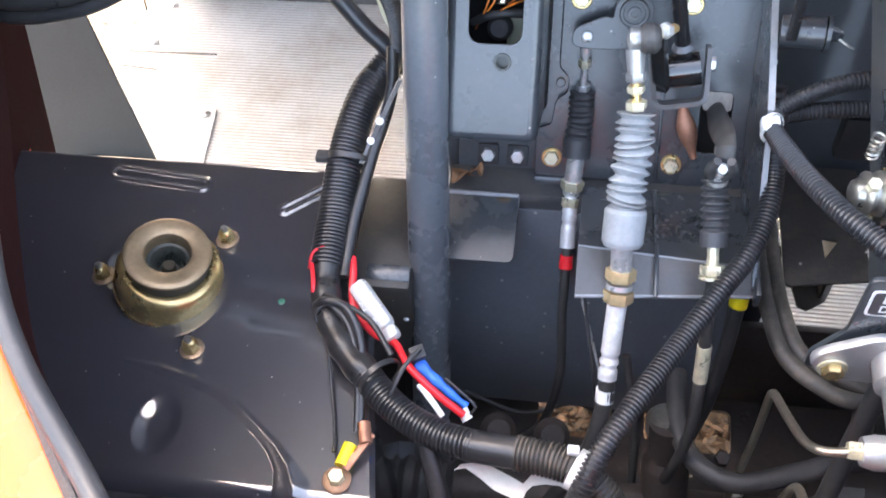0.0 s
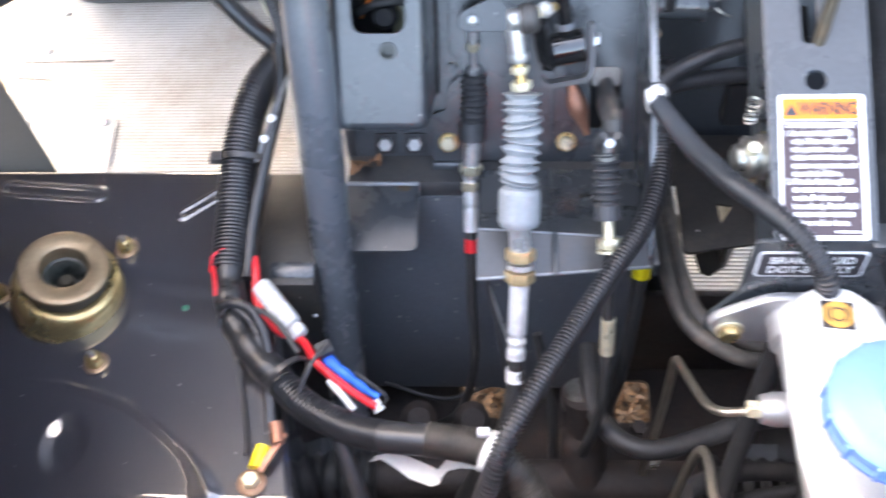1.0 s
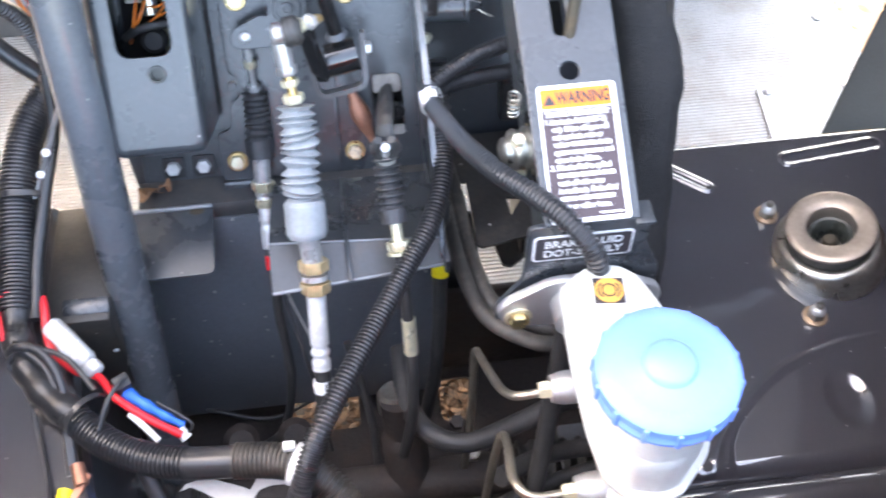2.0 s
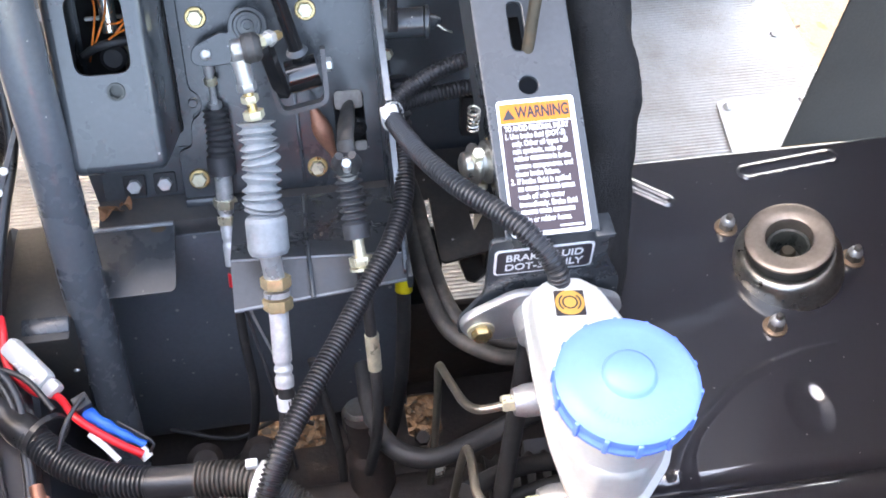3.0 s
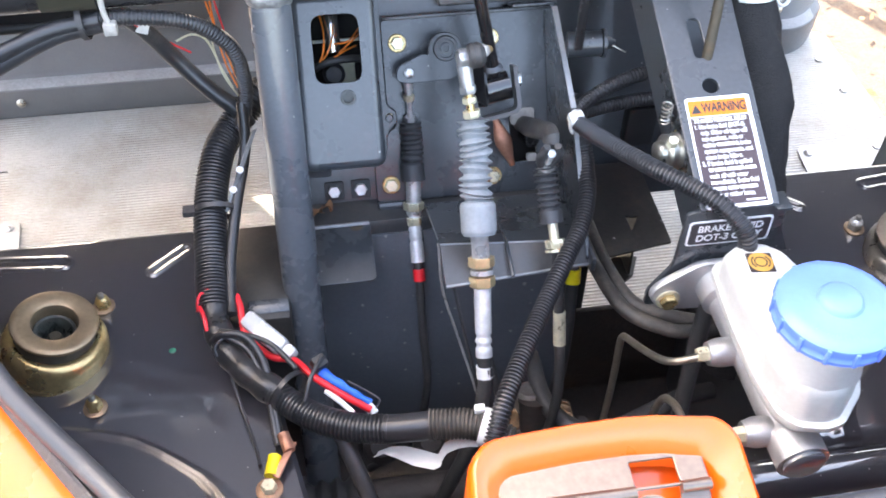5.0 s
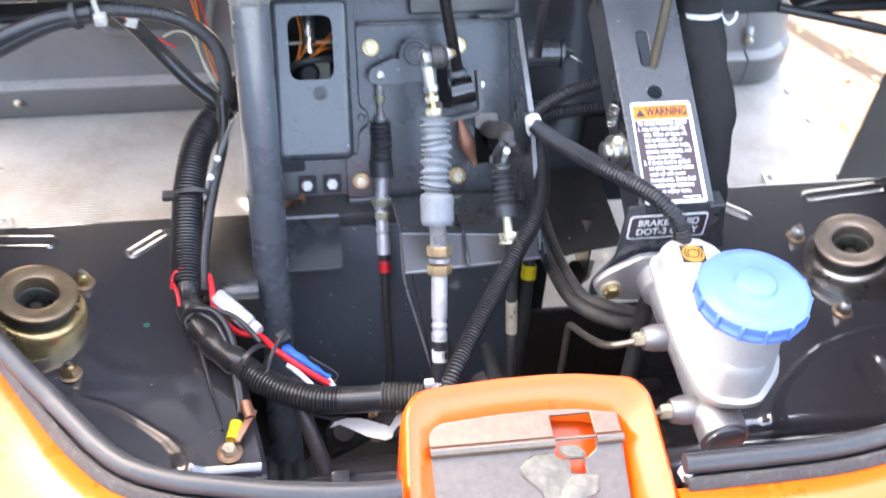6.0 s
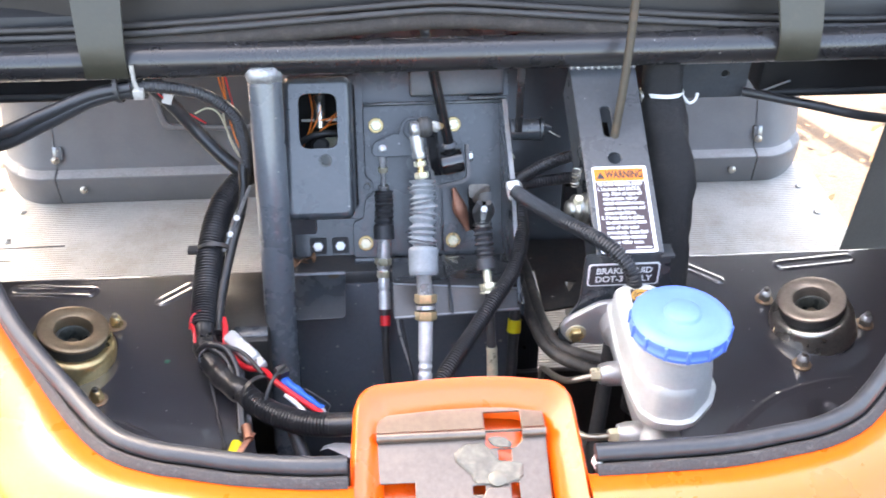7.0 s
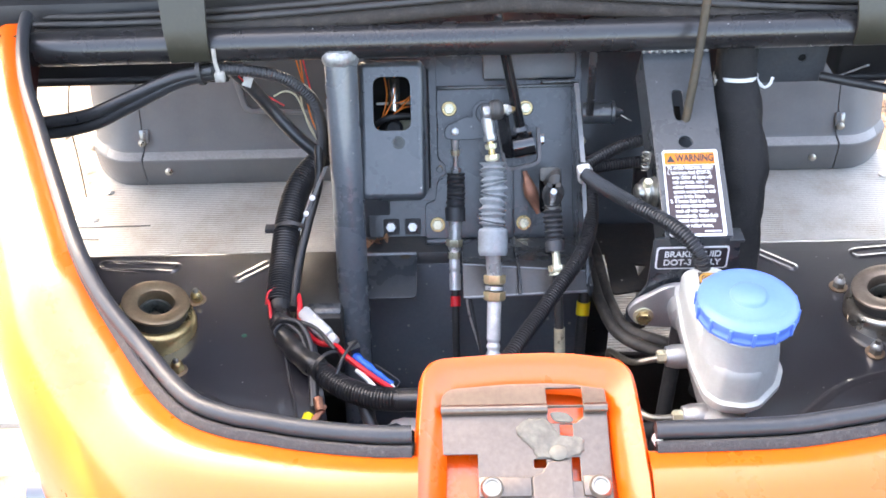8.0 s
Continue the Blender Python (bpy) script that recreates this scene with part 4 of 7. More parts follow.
# ---- controls and cables ----
def levers():
    t = thing("bell_crank", on(-0.03, 0.128), "slate-grey bell crank lever with rod end and pivot", "lever")
    part("arm", sheet(fillet([(-0.0745, 0.1010), (-0.064, 0.0985), (-0.020, 0.0995), (-0.0135, 0.112), (-0.0135, 0.134), (-0.022, 0.1415), (-0.035, 0.1415), (-0.0425, 0.134), (-0.0435, 0.1225), (-0.049, 0.1245), (-0.0735, 0.1140)], 0.006), [circle(-0.0627, 0.1080, 0.0035, 14)], 0.004, PANEL @ Matrix.Translation((0, 0, 0.033))), M_STEEL, t)
    part("pivot_boss", lathe([(0.0115, 0.004), (0.0115, 0.034), (0.0105, 0.036), (0.0085, 0.036), (0.0080, 0.034), (0.0052, 0.034), (0.0048, 0.037), (0.0028, 0.0372), (0.0025, 0.0362), (0, 0.0362)], PANEL @ Matrix.Translation((-0.028, 0.1275, 0)), 30), M_STEEL, t)
    part("pin", lathe([(0.0045, 0.03), (0.0045, 0.0355), (0.003, 0.0365), (0, 0.0365)], PANEL @ Matrix.Translation((-0.0627, 0.1080, 0)), 16), M_ZINC, t)
    # rod end on the upper cable, seen as an eye on a threaded shank
    e = thing("rod_end", on(-0.018, 0.135, 0.07), "zinc-plated rod end with a black rubber joint", "rod end")
    eye = Vector((-0.0300, 0.0850, 0.8095))
    b0 = Vector((-0.0247, 0.063, 0.765))
    cross = Vector((0.64, 0.69, -0.34)).normalized()
    part("eye", lathe([(0.0, -0.0045), (0.0062, -0.0045), (0.0076, -0.0032), (0.0076, 0.0032), (0.0062, 0.0045), (0, 0.0045)], along(eye, (1, 0.15, -0.05)), 26), M_ROD, e)
    part("shank", sweep([eye.lerp(b0, 0.12), eye.lerp(b0, 0.5), b0], lambda s, n: 0.0066 - 0.0012 * min(2 * s / n, 1) if s / n < 0.5 else 0.0028, 16, 0.001), M_ROD, e)
    part("jam_nut", hexnut(along(eye.lerp(b0, 0.46), b0 - eye), 0.0070, 0.006), M_ROD, e)
    part("collar", hexnut(along(eye.lerp(b0, 0.86), b0 - eye), 0.0074, 0.006), M_NUT, e)
    part("thread", sweep([eye.lerp(b0, 0.58), eye.lerp(b0, 0.88)], 0.0034, 12, smooth=False), M_BRASS, e)
    part("lock_nut", hexnut(along(eye.lerp(b0, 0.64), b0 - eye), 0.0062, 0.005), M_NUT, e)
    part("ball_boot", lathe([(0.0, 0.0), (0.0088, 0.0), (0.0104, 0.003), (0.0098, 0.006), (0.0104, 0.008), (0.0090, 0.011), (0.0062, 0.013), (0, 0.013)], along(eye + Vector((0.0035, -0.005, 0.0045)), (1, 0.1, 0.05)), 24), M_RUBBER, e)
    part("cross_bolt", hexnut(along(eye + cross * 0.018, cross), 0.0058, 0.006), M_NUT, e)
    part("spacer", lathe([(0, 0), (0.0046, 0), (0.0046, 0.008), (0, 0.008)], along(eye + cross * 0.024, cross), 16), M_ZINC, e)
    part("cross_nut", hexnut(along(eye + cross * 0.030, cross), 0.0058, 0.006), M_ZINC, e)
    part("brass_tip", hexnut(along(eye + cross * 0.036, cross), 0.0036, 0.008), M_BRASS, e)
    # black pedal arm coming down from behind the cross bar
    a = thing("brake_pedal", on(-0.005, 0.15, 0.10), "gloss black brake pedal arm with fork and cross shaft", "pedal")
    top, low = Vector((-0.0175, 0.158, 0.885)), Vector((0.0100, 0.1425, 0.744))
    part("shank", sweep([top, top.lerp(low, 0.5), low], 0.0056, 18, 0.02), M_GLOSSBLACK, a)
    part("shaft", sweep([(-0.001, 0.1385, 0.7335), (0.0115, 0.1395, 0.7355), (0.0235, 0.1405, 0.7375)], 0.0128, 28, 0.006), M_GLOSSBLACK, a)
    part("web", strip([(-0.014, 0.105, 0.800), (-0.010, 0.112, 0.768), (-0.005, 0.118, 0.735)], 0.011, 0.006, (0.8, -0.5, 0.3)), M_GLOSSBLACK, a)
    part("rust_stain", lathe([(0.0062, 0.0), (0.0086, 0.002), (0.0062, 0.006), (0.0062, 0.0)], along(low + (top - low).normalized() * 0.008, top - low), 20), M_RUSTPANEL, a, "rust-stained weld ring")
    part("fork", strip([(-0.0160, 0.132, 0.760), (-0.0088, 0.1160, 0.7190), (0.0268, 0.1145, 0.7285), (0.0272, 0.148, 0.752)], 0.016, 0.0036, (0, -0.8575, 0.5145), 0.008), M_SHELF, a, "grey bent U strip")
    part("fork_bolt", hexnut(along((0.0285, 0.140, 0.742), (1, -0.1, 0.1)), 0.0056, 0.005), M_ZINC, a)
    part("return_rod", sweep([on(0.0140, 0.062, 0.03), on(0.0210, 0.038, 0.03), on(0.0290, 0.014, 0.028)], lambda s, n: 0.0028 + 0.0052 * math.sin(math.pi * min(1, s / n)) ** 2, 12, 0.002), M_COPPER, a, "rusty brown return rod")
    # small lever for the third cable
    l = thing("short_lever", on(0.036, 0.05, 0.05), "dark worn short lever through a slot in the panel", "lever")
    # black sheet closes the slot and stands for its shaded depth
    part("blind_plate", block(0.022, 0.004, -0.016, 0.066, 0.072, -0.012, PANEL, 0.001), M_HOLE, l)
    part("bush", sheet(rrect(0.0330, 0.0490, 0.0565, 0.0645, 0.004), [], 0.004, PANEL @ Matrix.Translation((0, 0, 0.0085)), 0.001), M_OLDBUSH, l, "worn dirty white plastic bush")
    part("bush_foot", sheet(rrect(0.0470, 0.0125, 0.0570, 0.0210, 0.003), [], 0.004, PANEL @ Matrix.Translation((0, 0, 0.0085)), 0.001), M_OLDBUSH, l, "worn dirty white plastic bush")
    part("side_tube", sweep([on(0.048, 0.038, 0.000), on(0.050, 0.036, 0.014), on(0.051, 0.034, 0.020)], 0.0070, 16, 0.004), M_GLOSSBLACK, l)
    part("arm", sweep([on(0.043, 0.050, 0.0), on(0.042, 0.052, 0.03), on(0.039, 0.056, 0.080), (0.0355, 0.044, 0.759), (0.0345, 0.034, 0.756)], lambda s, n: 0.0072 + 0.0022 * math.sin(math.pi * s / n), 14, 0.004, flat=0.55), M_RUBBER, l)
    for dx in (-0.0062, 0.0062):
        part("clevis_ear", sweep([(0.0338 + dx * 0.7, 0.026, 0.7600), (0.0340 + dx * 1.15, 0.029, 0.7500), (0.0342 + dx, 0.036, 0.7380), (0.0345 + dx * 0.6, 0.043, 0.724)], lambda q, n: 0.0030 + 0.0010 * math.sin(math.pi * q / n), 12, 0.003), M_BROWNSTEEL, l, "dark worn clevis ear")
    part("clevis_base", lathe([(0, 0), (0.0078, 0), (0.0082, 0.002), (0.0078, 0.0055), (0, 0.0055)], along((0.0345, 0.0425, 0.7235), (-0.0007, -0.015, 0.034)), 20), M_DULLZINC, l)
    part("pin", lathe([(0.0040, -0.003), (0.0040, 0.0020), (0.0030, 0.0034), (0, 0.0036)], along((0.0340, 0.0285, 0.7500), (0, -0.7, 0.7)), 16), M_ZINC, l)
    part("pin_shank", sweep([(0.0341, 0.0300, 0.7470), (0.0343, 0.0350, 0.7390), (0.0345, 0.0405, 0.7290)], 0.0034, 12, 0.003), M_ZINC, l)


M_BRASSNUT = mat("brassy_nut", (0.62, 0.47, 0.26), 0.34, 0.45, var=0.25, scale=70, bump=0.08, dust=((0.22, 0.15, 0.09), 0.15, 70))
M_ROD = mat("dull_plated_rod", (0.42, 0.43, 0.44), 0.36, 0.75, var=0.25, scale=60, bump=0.08, dust=((0.2, 0.18, 0.16), 0.2, 60))
M_SLEEVE = mat("bright_crimped_sleeve", (0.72, 0.72, 0.72), 0.35, 0.35, var=0.2, scale=70, bump=0.1, dust=((0.3, 0.27, 0.24), 0.12, 60))


M_OLDBOOT = mat("dusty_dark_bellows", (0.04, 0.041, 0.044), 0.5, var=0.2, scale=50, bump=0.1, dust=((0.13, 0.11, 0.09), 0.2, 50))


def cables():
    # grey bellows cable
    c = thing("main_cable", (-0.026, 0.0, 0.66), "control cable with a pale grey bellows boot and brass nuts", "cable", "control cables")
    top, bot = Vector((-0.0245, 0.062, 0.764)), Vector((-0.0265, 0.008, 0.696))
    part("bellows_boot", bellows(top, top.lerp(bot, 0.78), 0.0136, 0.0142, 12, 0.30, 0.0, 28, 1.0), M_BOOT, c)
    ax = (bot - top).normalized()
    part("boot_collar", sweep([top.lerp(bot, 0.76), top.lerp(bot, 0.80), top.lerp(bot, 1.0), top.lerp(bot, 1.08)], lambda s, n: 0.0132 + 0.0016 * min(1.0, max(0.0, min((s / n - 0.02) / 0.07, (0.97 - s / n) / 0.08))), 28, 0.0012, smooth=True), M_BOOT, c)
    nut = Vector((-0.0255, -0.008, 0.660))
    ax2 = (Vector((-0.028, -0.057, 0.588)) - nut).normalized()
    part("ferrule", sweep([bot + ax * 0.005, nut - ax2 * 0.006], 0.0075, 16, smooth=False), M_ZINC, c)
    part("upper_nut", hexnut(along(nut - ax2 * 0.012, ax2), 0.0112, 0.009), M_BRASSNUT, c, "brass-coloured hexagon nut")
    part("washer", lathe([(0.0, -0.001), (0.0095, -0.001), (0.0095, 0.003), (0, 0.003)], along(nut, ax2), 20), M_ZINC, c)
    part("lower_nut", hexnut(along(nut + ax2 * 0.005, ax2), 0.0112, 0.009), M_BRASSNUT, c, "brass-coloured hexagon nut")
    low = Vector((-0.0285, -0.050, 0.598))
    part("sleeve", sweep([nut + ax2 * 0.012, nut.lerp(low, 0.55), low], lambda s, n: 0.0072 - (0.0012 if 0.68 < s / n < 0.74 or 0.82 < s / n < 0.86 else 0), 18, 0.002), M_SLEEVE, c)
    part("outer", sweep([low, (-0.029, -0.062, 0.578), (-0.04, -0.082, 0.53), (-0.07, -0.10, 0.46), (-0.09, -0.10, 0.38)], 0.0065, 14), M_RUBBER, c)
    part("white_band", sweep([(-0.0288, -0.0545, 0.5905), (-0.029, -0.0600, 0.5815)], 0.0072, 16, smooth=False), M_NYLON, c, "white band")
    # left thin cable
    d = thing("left_cable", (-0.066, 0.12, 0.6), "thin control cable with a black bellows boot and red mark", "cable", "control cables")
    p0, p1, p2, p3 = on(-0.063, 0.112, 0.026), Vector((-0.063, 0.164, 0.684)), Vector((-0.0645, 0.133, 0.640)), Vector((-0.0665, 0.117, 0.611))
    part("rod", sweep([p0, p0.lerp(p1, 0.5), p1], lambda s, n: 0.0045 if s / n < 0.45 else 0.0028, 12, 0.003), M_ZINC, d)
    part("rod_nut", hexnut(along(p0.lerp(p1, 0.48), p1 - p0), 0.0052, 0.006), M_NUT, d)
    part("collar", hexnut(along(p0.lerp(p1, 0.88), p1 - p0), 0.006, 0.005), M_ZINC, d)
    part("bellows_boot", bellows(p1, p2, 0.0108, 0.0112, 8, 0.2, 0.3, 20, 0.5), M_OLDBOOT, d)
    ax = (p3 - p2).normalized()
    part("ferrule", sweep([p2, p3], 0.0072, 14, smooth=False), M_ZINC, d)
    part("upper_nut", hexnut(along(p3 - ax * 0.012, ax), 0.0100, 0.008), M_NUT, d)
    part("lower_nut", hexnut(along(p3 + ax * 0.002, ax), 0.0100, 0.008), M_NUT, d)
    red = Vector((-0.0665, 0.081, 0.566))
    part("sleeve", sweep([p3, p3.lerp(red, 0.6), p3.lerp(red, 0.8)], lambda s, n: 0.0066 - (0.0010 if 0.5 < s / n < 0.6 else 0), 14, 0.002), M_SLEEVE, d)
    part("red_mark", sweep([p3.lerp(red, 0.92), p3.lerp(red, 1.12)], 0.0058, 14, smooth=False), M_RED, d, "red mark")
    part("outer", sweep([p3.lerp(red, 0.8), red, (-0.067, 0.055, 0.52), (-0.066, 0.03, 0.45), (-0.085, 0.02, 0.37), (-0.13, 0.02, 0.33)], 0.0042, 12), M_RUBBER, d)
    # right cable with a twisted boot
    e = thing("right_cable", (0.035, 0.02, 0.68), "control cable with a ribbed dark rubber boot", "cable", "control cables")
    a, b = Vector((0.0345, 0.043, 0.722)), Vector((0.037, 0.012, 0.688))
    part("bellows_boot", bellows(a, b, 0.0106, 0.0096, 7, 0.30, 0.22), M_OLDBOOT, e)
    ax = (b - a).normalized()
    part("collar", hexnut(along(a - ax * 0.006, ax), 0.0072, 0.006), M_DULLZINC, e)
    part("ferrule", sweep([b, b + ax * 0.022], 0.0042, 12, smooth=False), M_NUT, e)
    part("nut", hexnut(along(b + ax * 0.014, ax), 0.0088, 0.007), M_NUT, e)
    part("flange_washer", lathe([(0, 0), (0.0095, 0), (0.0095, 0.002), (0, 0.002)], along(b + ax * 0.022, ax), 18), M_NUT, e)
    part("outer", sweep([b + ax * 0.024, (0.040, -0.03, 0.615), (0.040, -0.055, 0.55), (0.032, -0.065, 0.49), (0.02, -0.06, 0.42), (-0.005, -0.09, 0.37)], 0.0046, 12), M_RUBBER, e)
    part("sleeve", sweep([(0.0402, -0.028, 0.620), (0.0405, -0.040, 0.590)], 0.0055, 14, smooth=False), M_NUT, e)
    # yellow-banded hose beside the shelf
    f = thing("brake_hose", (0.07, 0.0, 0.6), "black hose with a yellow band below the shelf", "hose")
    part("hose", sweep([(0.0800, 0.076, 0.630), (0.0768, 0.058, 0.606), (0.0740, 0.045, 0.587), (0.0722, 0.036, 0.564), (0.070, 0.026, 0.52), (0.064, 0.015, 0.45), (0.05, 0.01, 0.36)], 0.0062, 14), M_RUBBER, f)
    part("yellow_band", sweep([(0.0743, 0.0465, 0.5895), (0.0731, 0.0405, 0.5765)], 0.0075, 16, smooth=False), M_YELLOW, f, "yellow band")
    g = thing("thin_wire", (-0.05, -0.02, 0.6), "thin black wire behind the cables", "wire")
    part("strand", sweep([(-0.050, -0.012, 0.650), (-0.043, -0.03, 0.61), (-0.034, -0.055, 0.56), (-0.03, -0.07, 0.50)], 0.0014, 8), M_CONDUIT, g)


# ---- conduits and wiring ----
def zip_tie(t, p, d, r, material, w=0.0045):
    part("zip_tie", lathe([(r, -w / 2), (r + 0.0014, -w / 2), (r + 0.0014, w / 2), (r, w / 2), (r, -w / 2)], along(p, d), 24), material, t, "zip tie")


def harness():
    t = thing("wiring_harness", (-0.24, 0.0, 0.62), "thick corrugated black wiring harness with zip ties", "wiring harness")
    up = [(-0.192, 0.192, 0.716), (-0.208, 0.182, 0.707), (-0.226, 0.166, 0.694), (-0.240, 0.142, 0.684), (-0.249, 0.10, 0.664), (-0.2515, 0.05, 0.640), (-0.2515, 0.010, 0.628)]
    part("upper_conduit", ribbed(up, 0.0148, 0.0033, 0.13), M_CONDUIT, t)
    part("taped_bend", sweep([(-0.2515, 0.015, 0.629), (-0.249, -0.008, 0.625), (-0.240, -0.035, 0.623), (-0.218, -0.066, 0.622), (-0.200, -0.082, 0.621)], lambda s, n: 0.0118 + 0.0008 * math.sin(s * 260), 16), M_TAPE, t, "black tape wrapping")
    low = [(-0.212, -0.072, 0.6215), (-0.178, -0.104, 0.620), (-0.145, -0.122, 0.622), (-0.118, -0.130, 0.626)]
    part("lower_conduit", ribbed(low, 0.0117, 0.0033, 0.15), M_CONDUIT, t)
    part("smooth_sleeve", sweep([(-0.121, -0.1295, 0.6255), (-0.105, -0.132, 0.628), (-0.086, -0.1345, 0.631)], 0.0112, 18), M_CONDUIT, t)
    part("dusty_conduit", ribbed([(-0.088, -0.134, 0.631), (-0.06, -0.139, 0.634), (-0.043, -0.146, 0.633), (-0.022, -0.162, 0.620), (-0.005, -0.185, 0.595), (0.01, -0.20, 0.55)], 0.0126, 0.0032, 0.15), M_DUSTYCONDUIT, t)
    part("side_lead", sweep([(-0.212, 0.150, 0.735), (-0.214, 0.128, 0.70), (-0.226, 0.092, 0.668), (-0.2345, 0.05, 0.645), (-0.236, 0.016, 0.632), (-0.236, 0.0, 0.628)], 0.0050, 12), M_TAPE, t)
    zip_tie(t, (-0.0465, -0.1435, 0.6335), (0.9, -0.4, -0.1), 0.0134, M_NYLON, 0.006)
    zip_tie(t, (-0.244, 0.093, 0.662), (0.05, 1, 0.5), 0.0175, M_CONDUIT)
    part("tie_head", block(-0.004, -0.003, -0.003, 0.004, 0.003, 0.003, Matrix.Translation((-0.0500, -0.137, 0.6485)), 0.001), M_NYLON, t)
    part("anchor_peg", block(-0.007, -0.005, -0.003, 0.006, 0.005, 0.003, Matrix.Translation((-0.266, 0.094, 0.664)), 0.001), M_RUBBER, t)
    zip_tie(t, (-0.192, -0.083, 0.625), (0.65, -0.7, 0.0), 0.0165, M_CONDUIT)
    part("tie_tail", block(-0.005, -0.005, -0.004, 0.006, 0.005, 0.008, pose(-0.168, -0.065, 0.632, 20, 0, 30), 0.001), M_RUBBER, t)
    tie = part("clear_strip", strip([(-0.2030, 0.1235, 0.7245), (-0.2110, 0.1160, 0.7095), (-0.2190, 0.1085, 0.6940), (-0.2272, 0.1006, 0.6777), (-0.2345, 0.0880, 0.6655)], 0.0042, 0.0012, (1, 0.45, 0)), M_CLEARTIE, t, "grey clear strip with white dabs")
    for q in ((-0.2272, 0.1000, 0.6790), (-0.2195, 0.1075, 0.6945)):
        part("white_dab", lathe([(0.0034, 0.0), (0.0030, 0.0012), (0.0015, 0.0018), (0, 0.0018)], along(q, (0.15, -0.6, 0.75)), 12), M_NYLON, tie)
    part("red_loop", sweep([(-0.264, 0.004, 0.632), (-0.262, 0.014, 0.640), (-0.252, 0.019, 0.642), (-0.244, 0.016, 0.638)], 0.0014, 8), M_RED, t)
    part("red_lead", sweep([(-0.262, 0.006, 0.636), (-0.258, -0.006, 0.637), (-0.256, -0.018, 0.632)], 0.0018, 8), M_RED, t)
    # loose thin black leads that fan out from the bend
    for pts, r in (([(-0.246, -0.022, 0.636), (-0.228, -0.032, 0.641), (-0.205, -0.045, 0.641), (-0.185, -0.07, 0.636)], 0.0022),
                   ([(-0.252, -0.026, 0.628), (-0.243, -0.030, 0.640), (-0.225, -0.036, 0.642), (-0.212, -0.055, 0.634), (-0.206, -0.085, 0.620), (-0.203, -0.118, 0.606)], 0.0032),
                   ([(-0.240, -0.03, 0.638), (-0.222, -0.046, 0.634), (-0.211, -0.075, 0.624), (-0.207, -0.1, 0.614), (-0.205, -0.120, 0.607)], 0.0030),
                   ([(-0.236, -0.028, 0.640), (-0.250, -0.038, 0.632), (-0.240, -0.052, 0.620), (-0.231, -0.085, 0.606), (-0.222, -0.118, 0.604), (-0.219, -0.136, 0.607)], 0.0014)):
        part("black_lead", sweep(pts, r, 10, 0.003), M_CONDUIT, t)
    # branch that leaves over the front bar
    part("drop_hose", sweep([(-0.158, -0.112, 0.612), (-0.148, -0.135, 0.595), (-0.137, -0.160, 0.570), (-0.126, -0.185, 0.53), (-0.115, -0.2, 0.46)], 0.0068, 14), M_CONDUIT, t)
    part("black_tie", sweep([(-0.181, -0.100, 0.632), (-0.176, -0.088, 0.640), (-0.170, -0.076, 0.643), (-0.164, -0.066, 0.642)], 0.0018, 8, 0.002), M_CONDUIT, t)
    low_edge = [(-0.1320, -0.1360, 0.599), (-0.1240, -0.1345, 0.600), (-0.1140, -0.1405, 0.600), (-0.1020, -0.1490, 0.600), (-0.0870, -0.1545, 0.600), (-0.0815, -0.1530, 0.601), (-0.0800, -0.1490, 0.603), (-0.0760, -0.1460, 0.607), (-0.0670, -0.1460, 0.612), (-0.0580, -0.1480, 0.616), (-0.0510, -0.1510, 0.618)]
    top_edge = [(-0.1280, -0.1330, 0.601), (-0.1170, -0.1320, 0.604), (-0.1070, -0.1335, 0.605), (-0.0970, -0.1375, 0.605), (-0.0870, -0.1415, 0.604), (-0.0825, -0.1440, 0.604), (-0.0800, -0.1425, 0.608), (-0.0770, -0.1400, 0.612), (-0.0700, -0.1385, 0.616), (-0.0610, -0.1425, 0.619), (-0.0530, -0.1475, 0.621)]
    part("paper_tag", thicken(bands([low_edge, [tuple(u + (v - u) * 0.5 - (0.0015 if k == 2 else 0) for k, (u, v) in enumerate(zip(p, q))) for p, q in zip(low_edge, top_edge)], top_edge]), 0.0006), M_PAPER, t, "creased cream paper tag")


M_TAPE = mat("black_tape", (0.02, 0.02, 0.021), 0.3, var=0.2, scale=50, bump=0.25, fine=160, dust=((0.12, 0.1, 0.09), 0.1, 40))
M_PAPER = mat("cream_paper", (0.66, 0.63, 0.57), 0.6, var=0.08, scale=40, bump=0.1)
M_CLEARTIE = mat("speckled_tape", (0.17, 0.175, 0.18), 0.3, var=0.2, scale=90, bump=0.1)


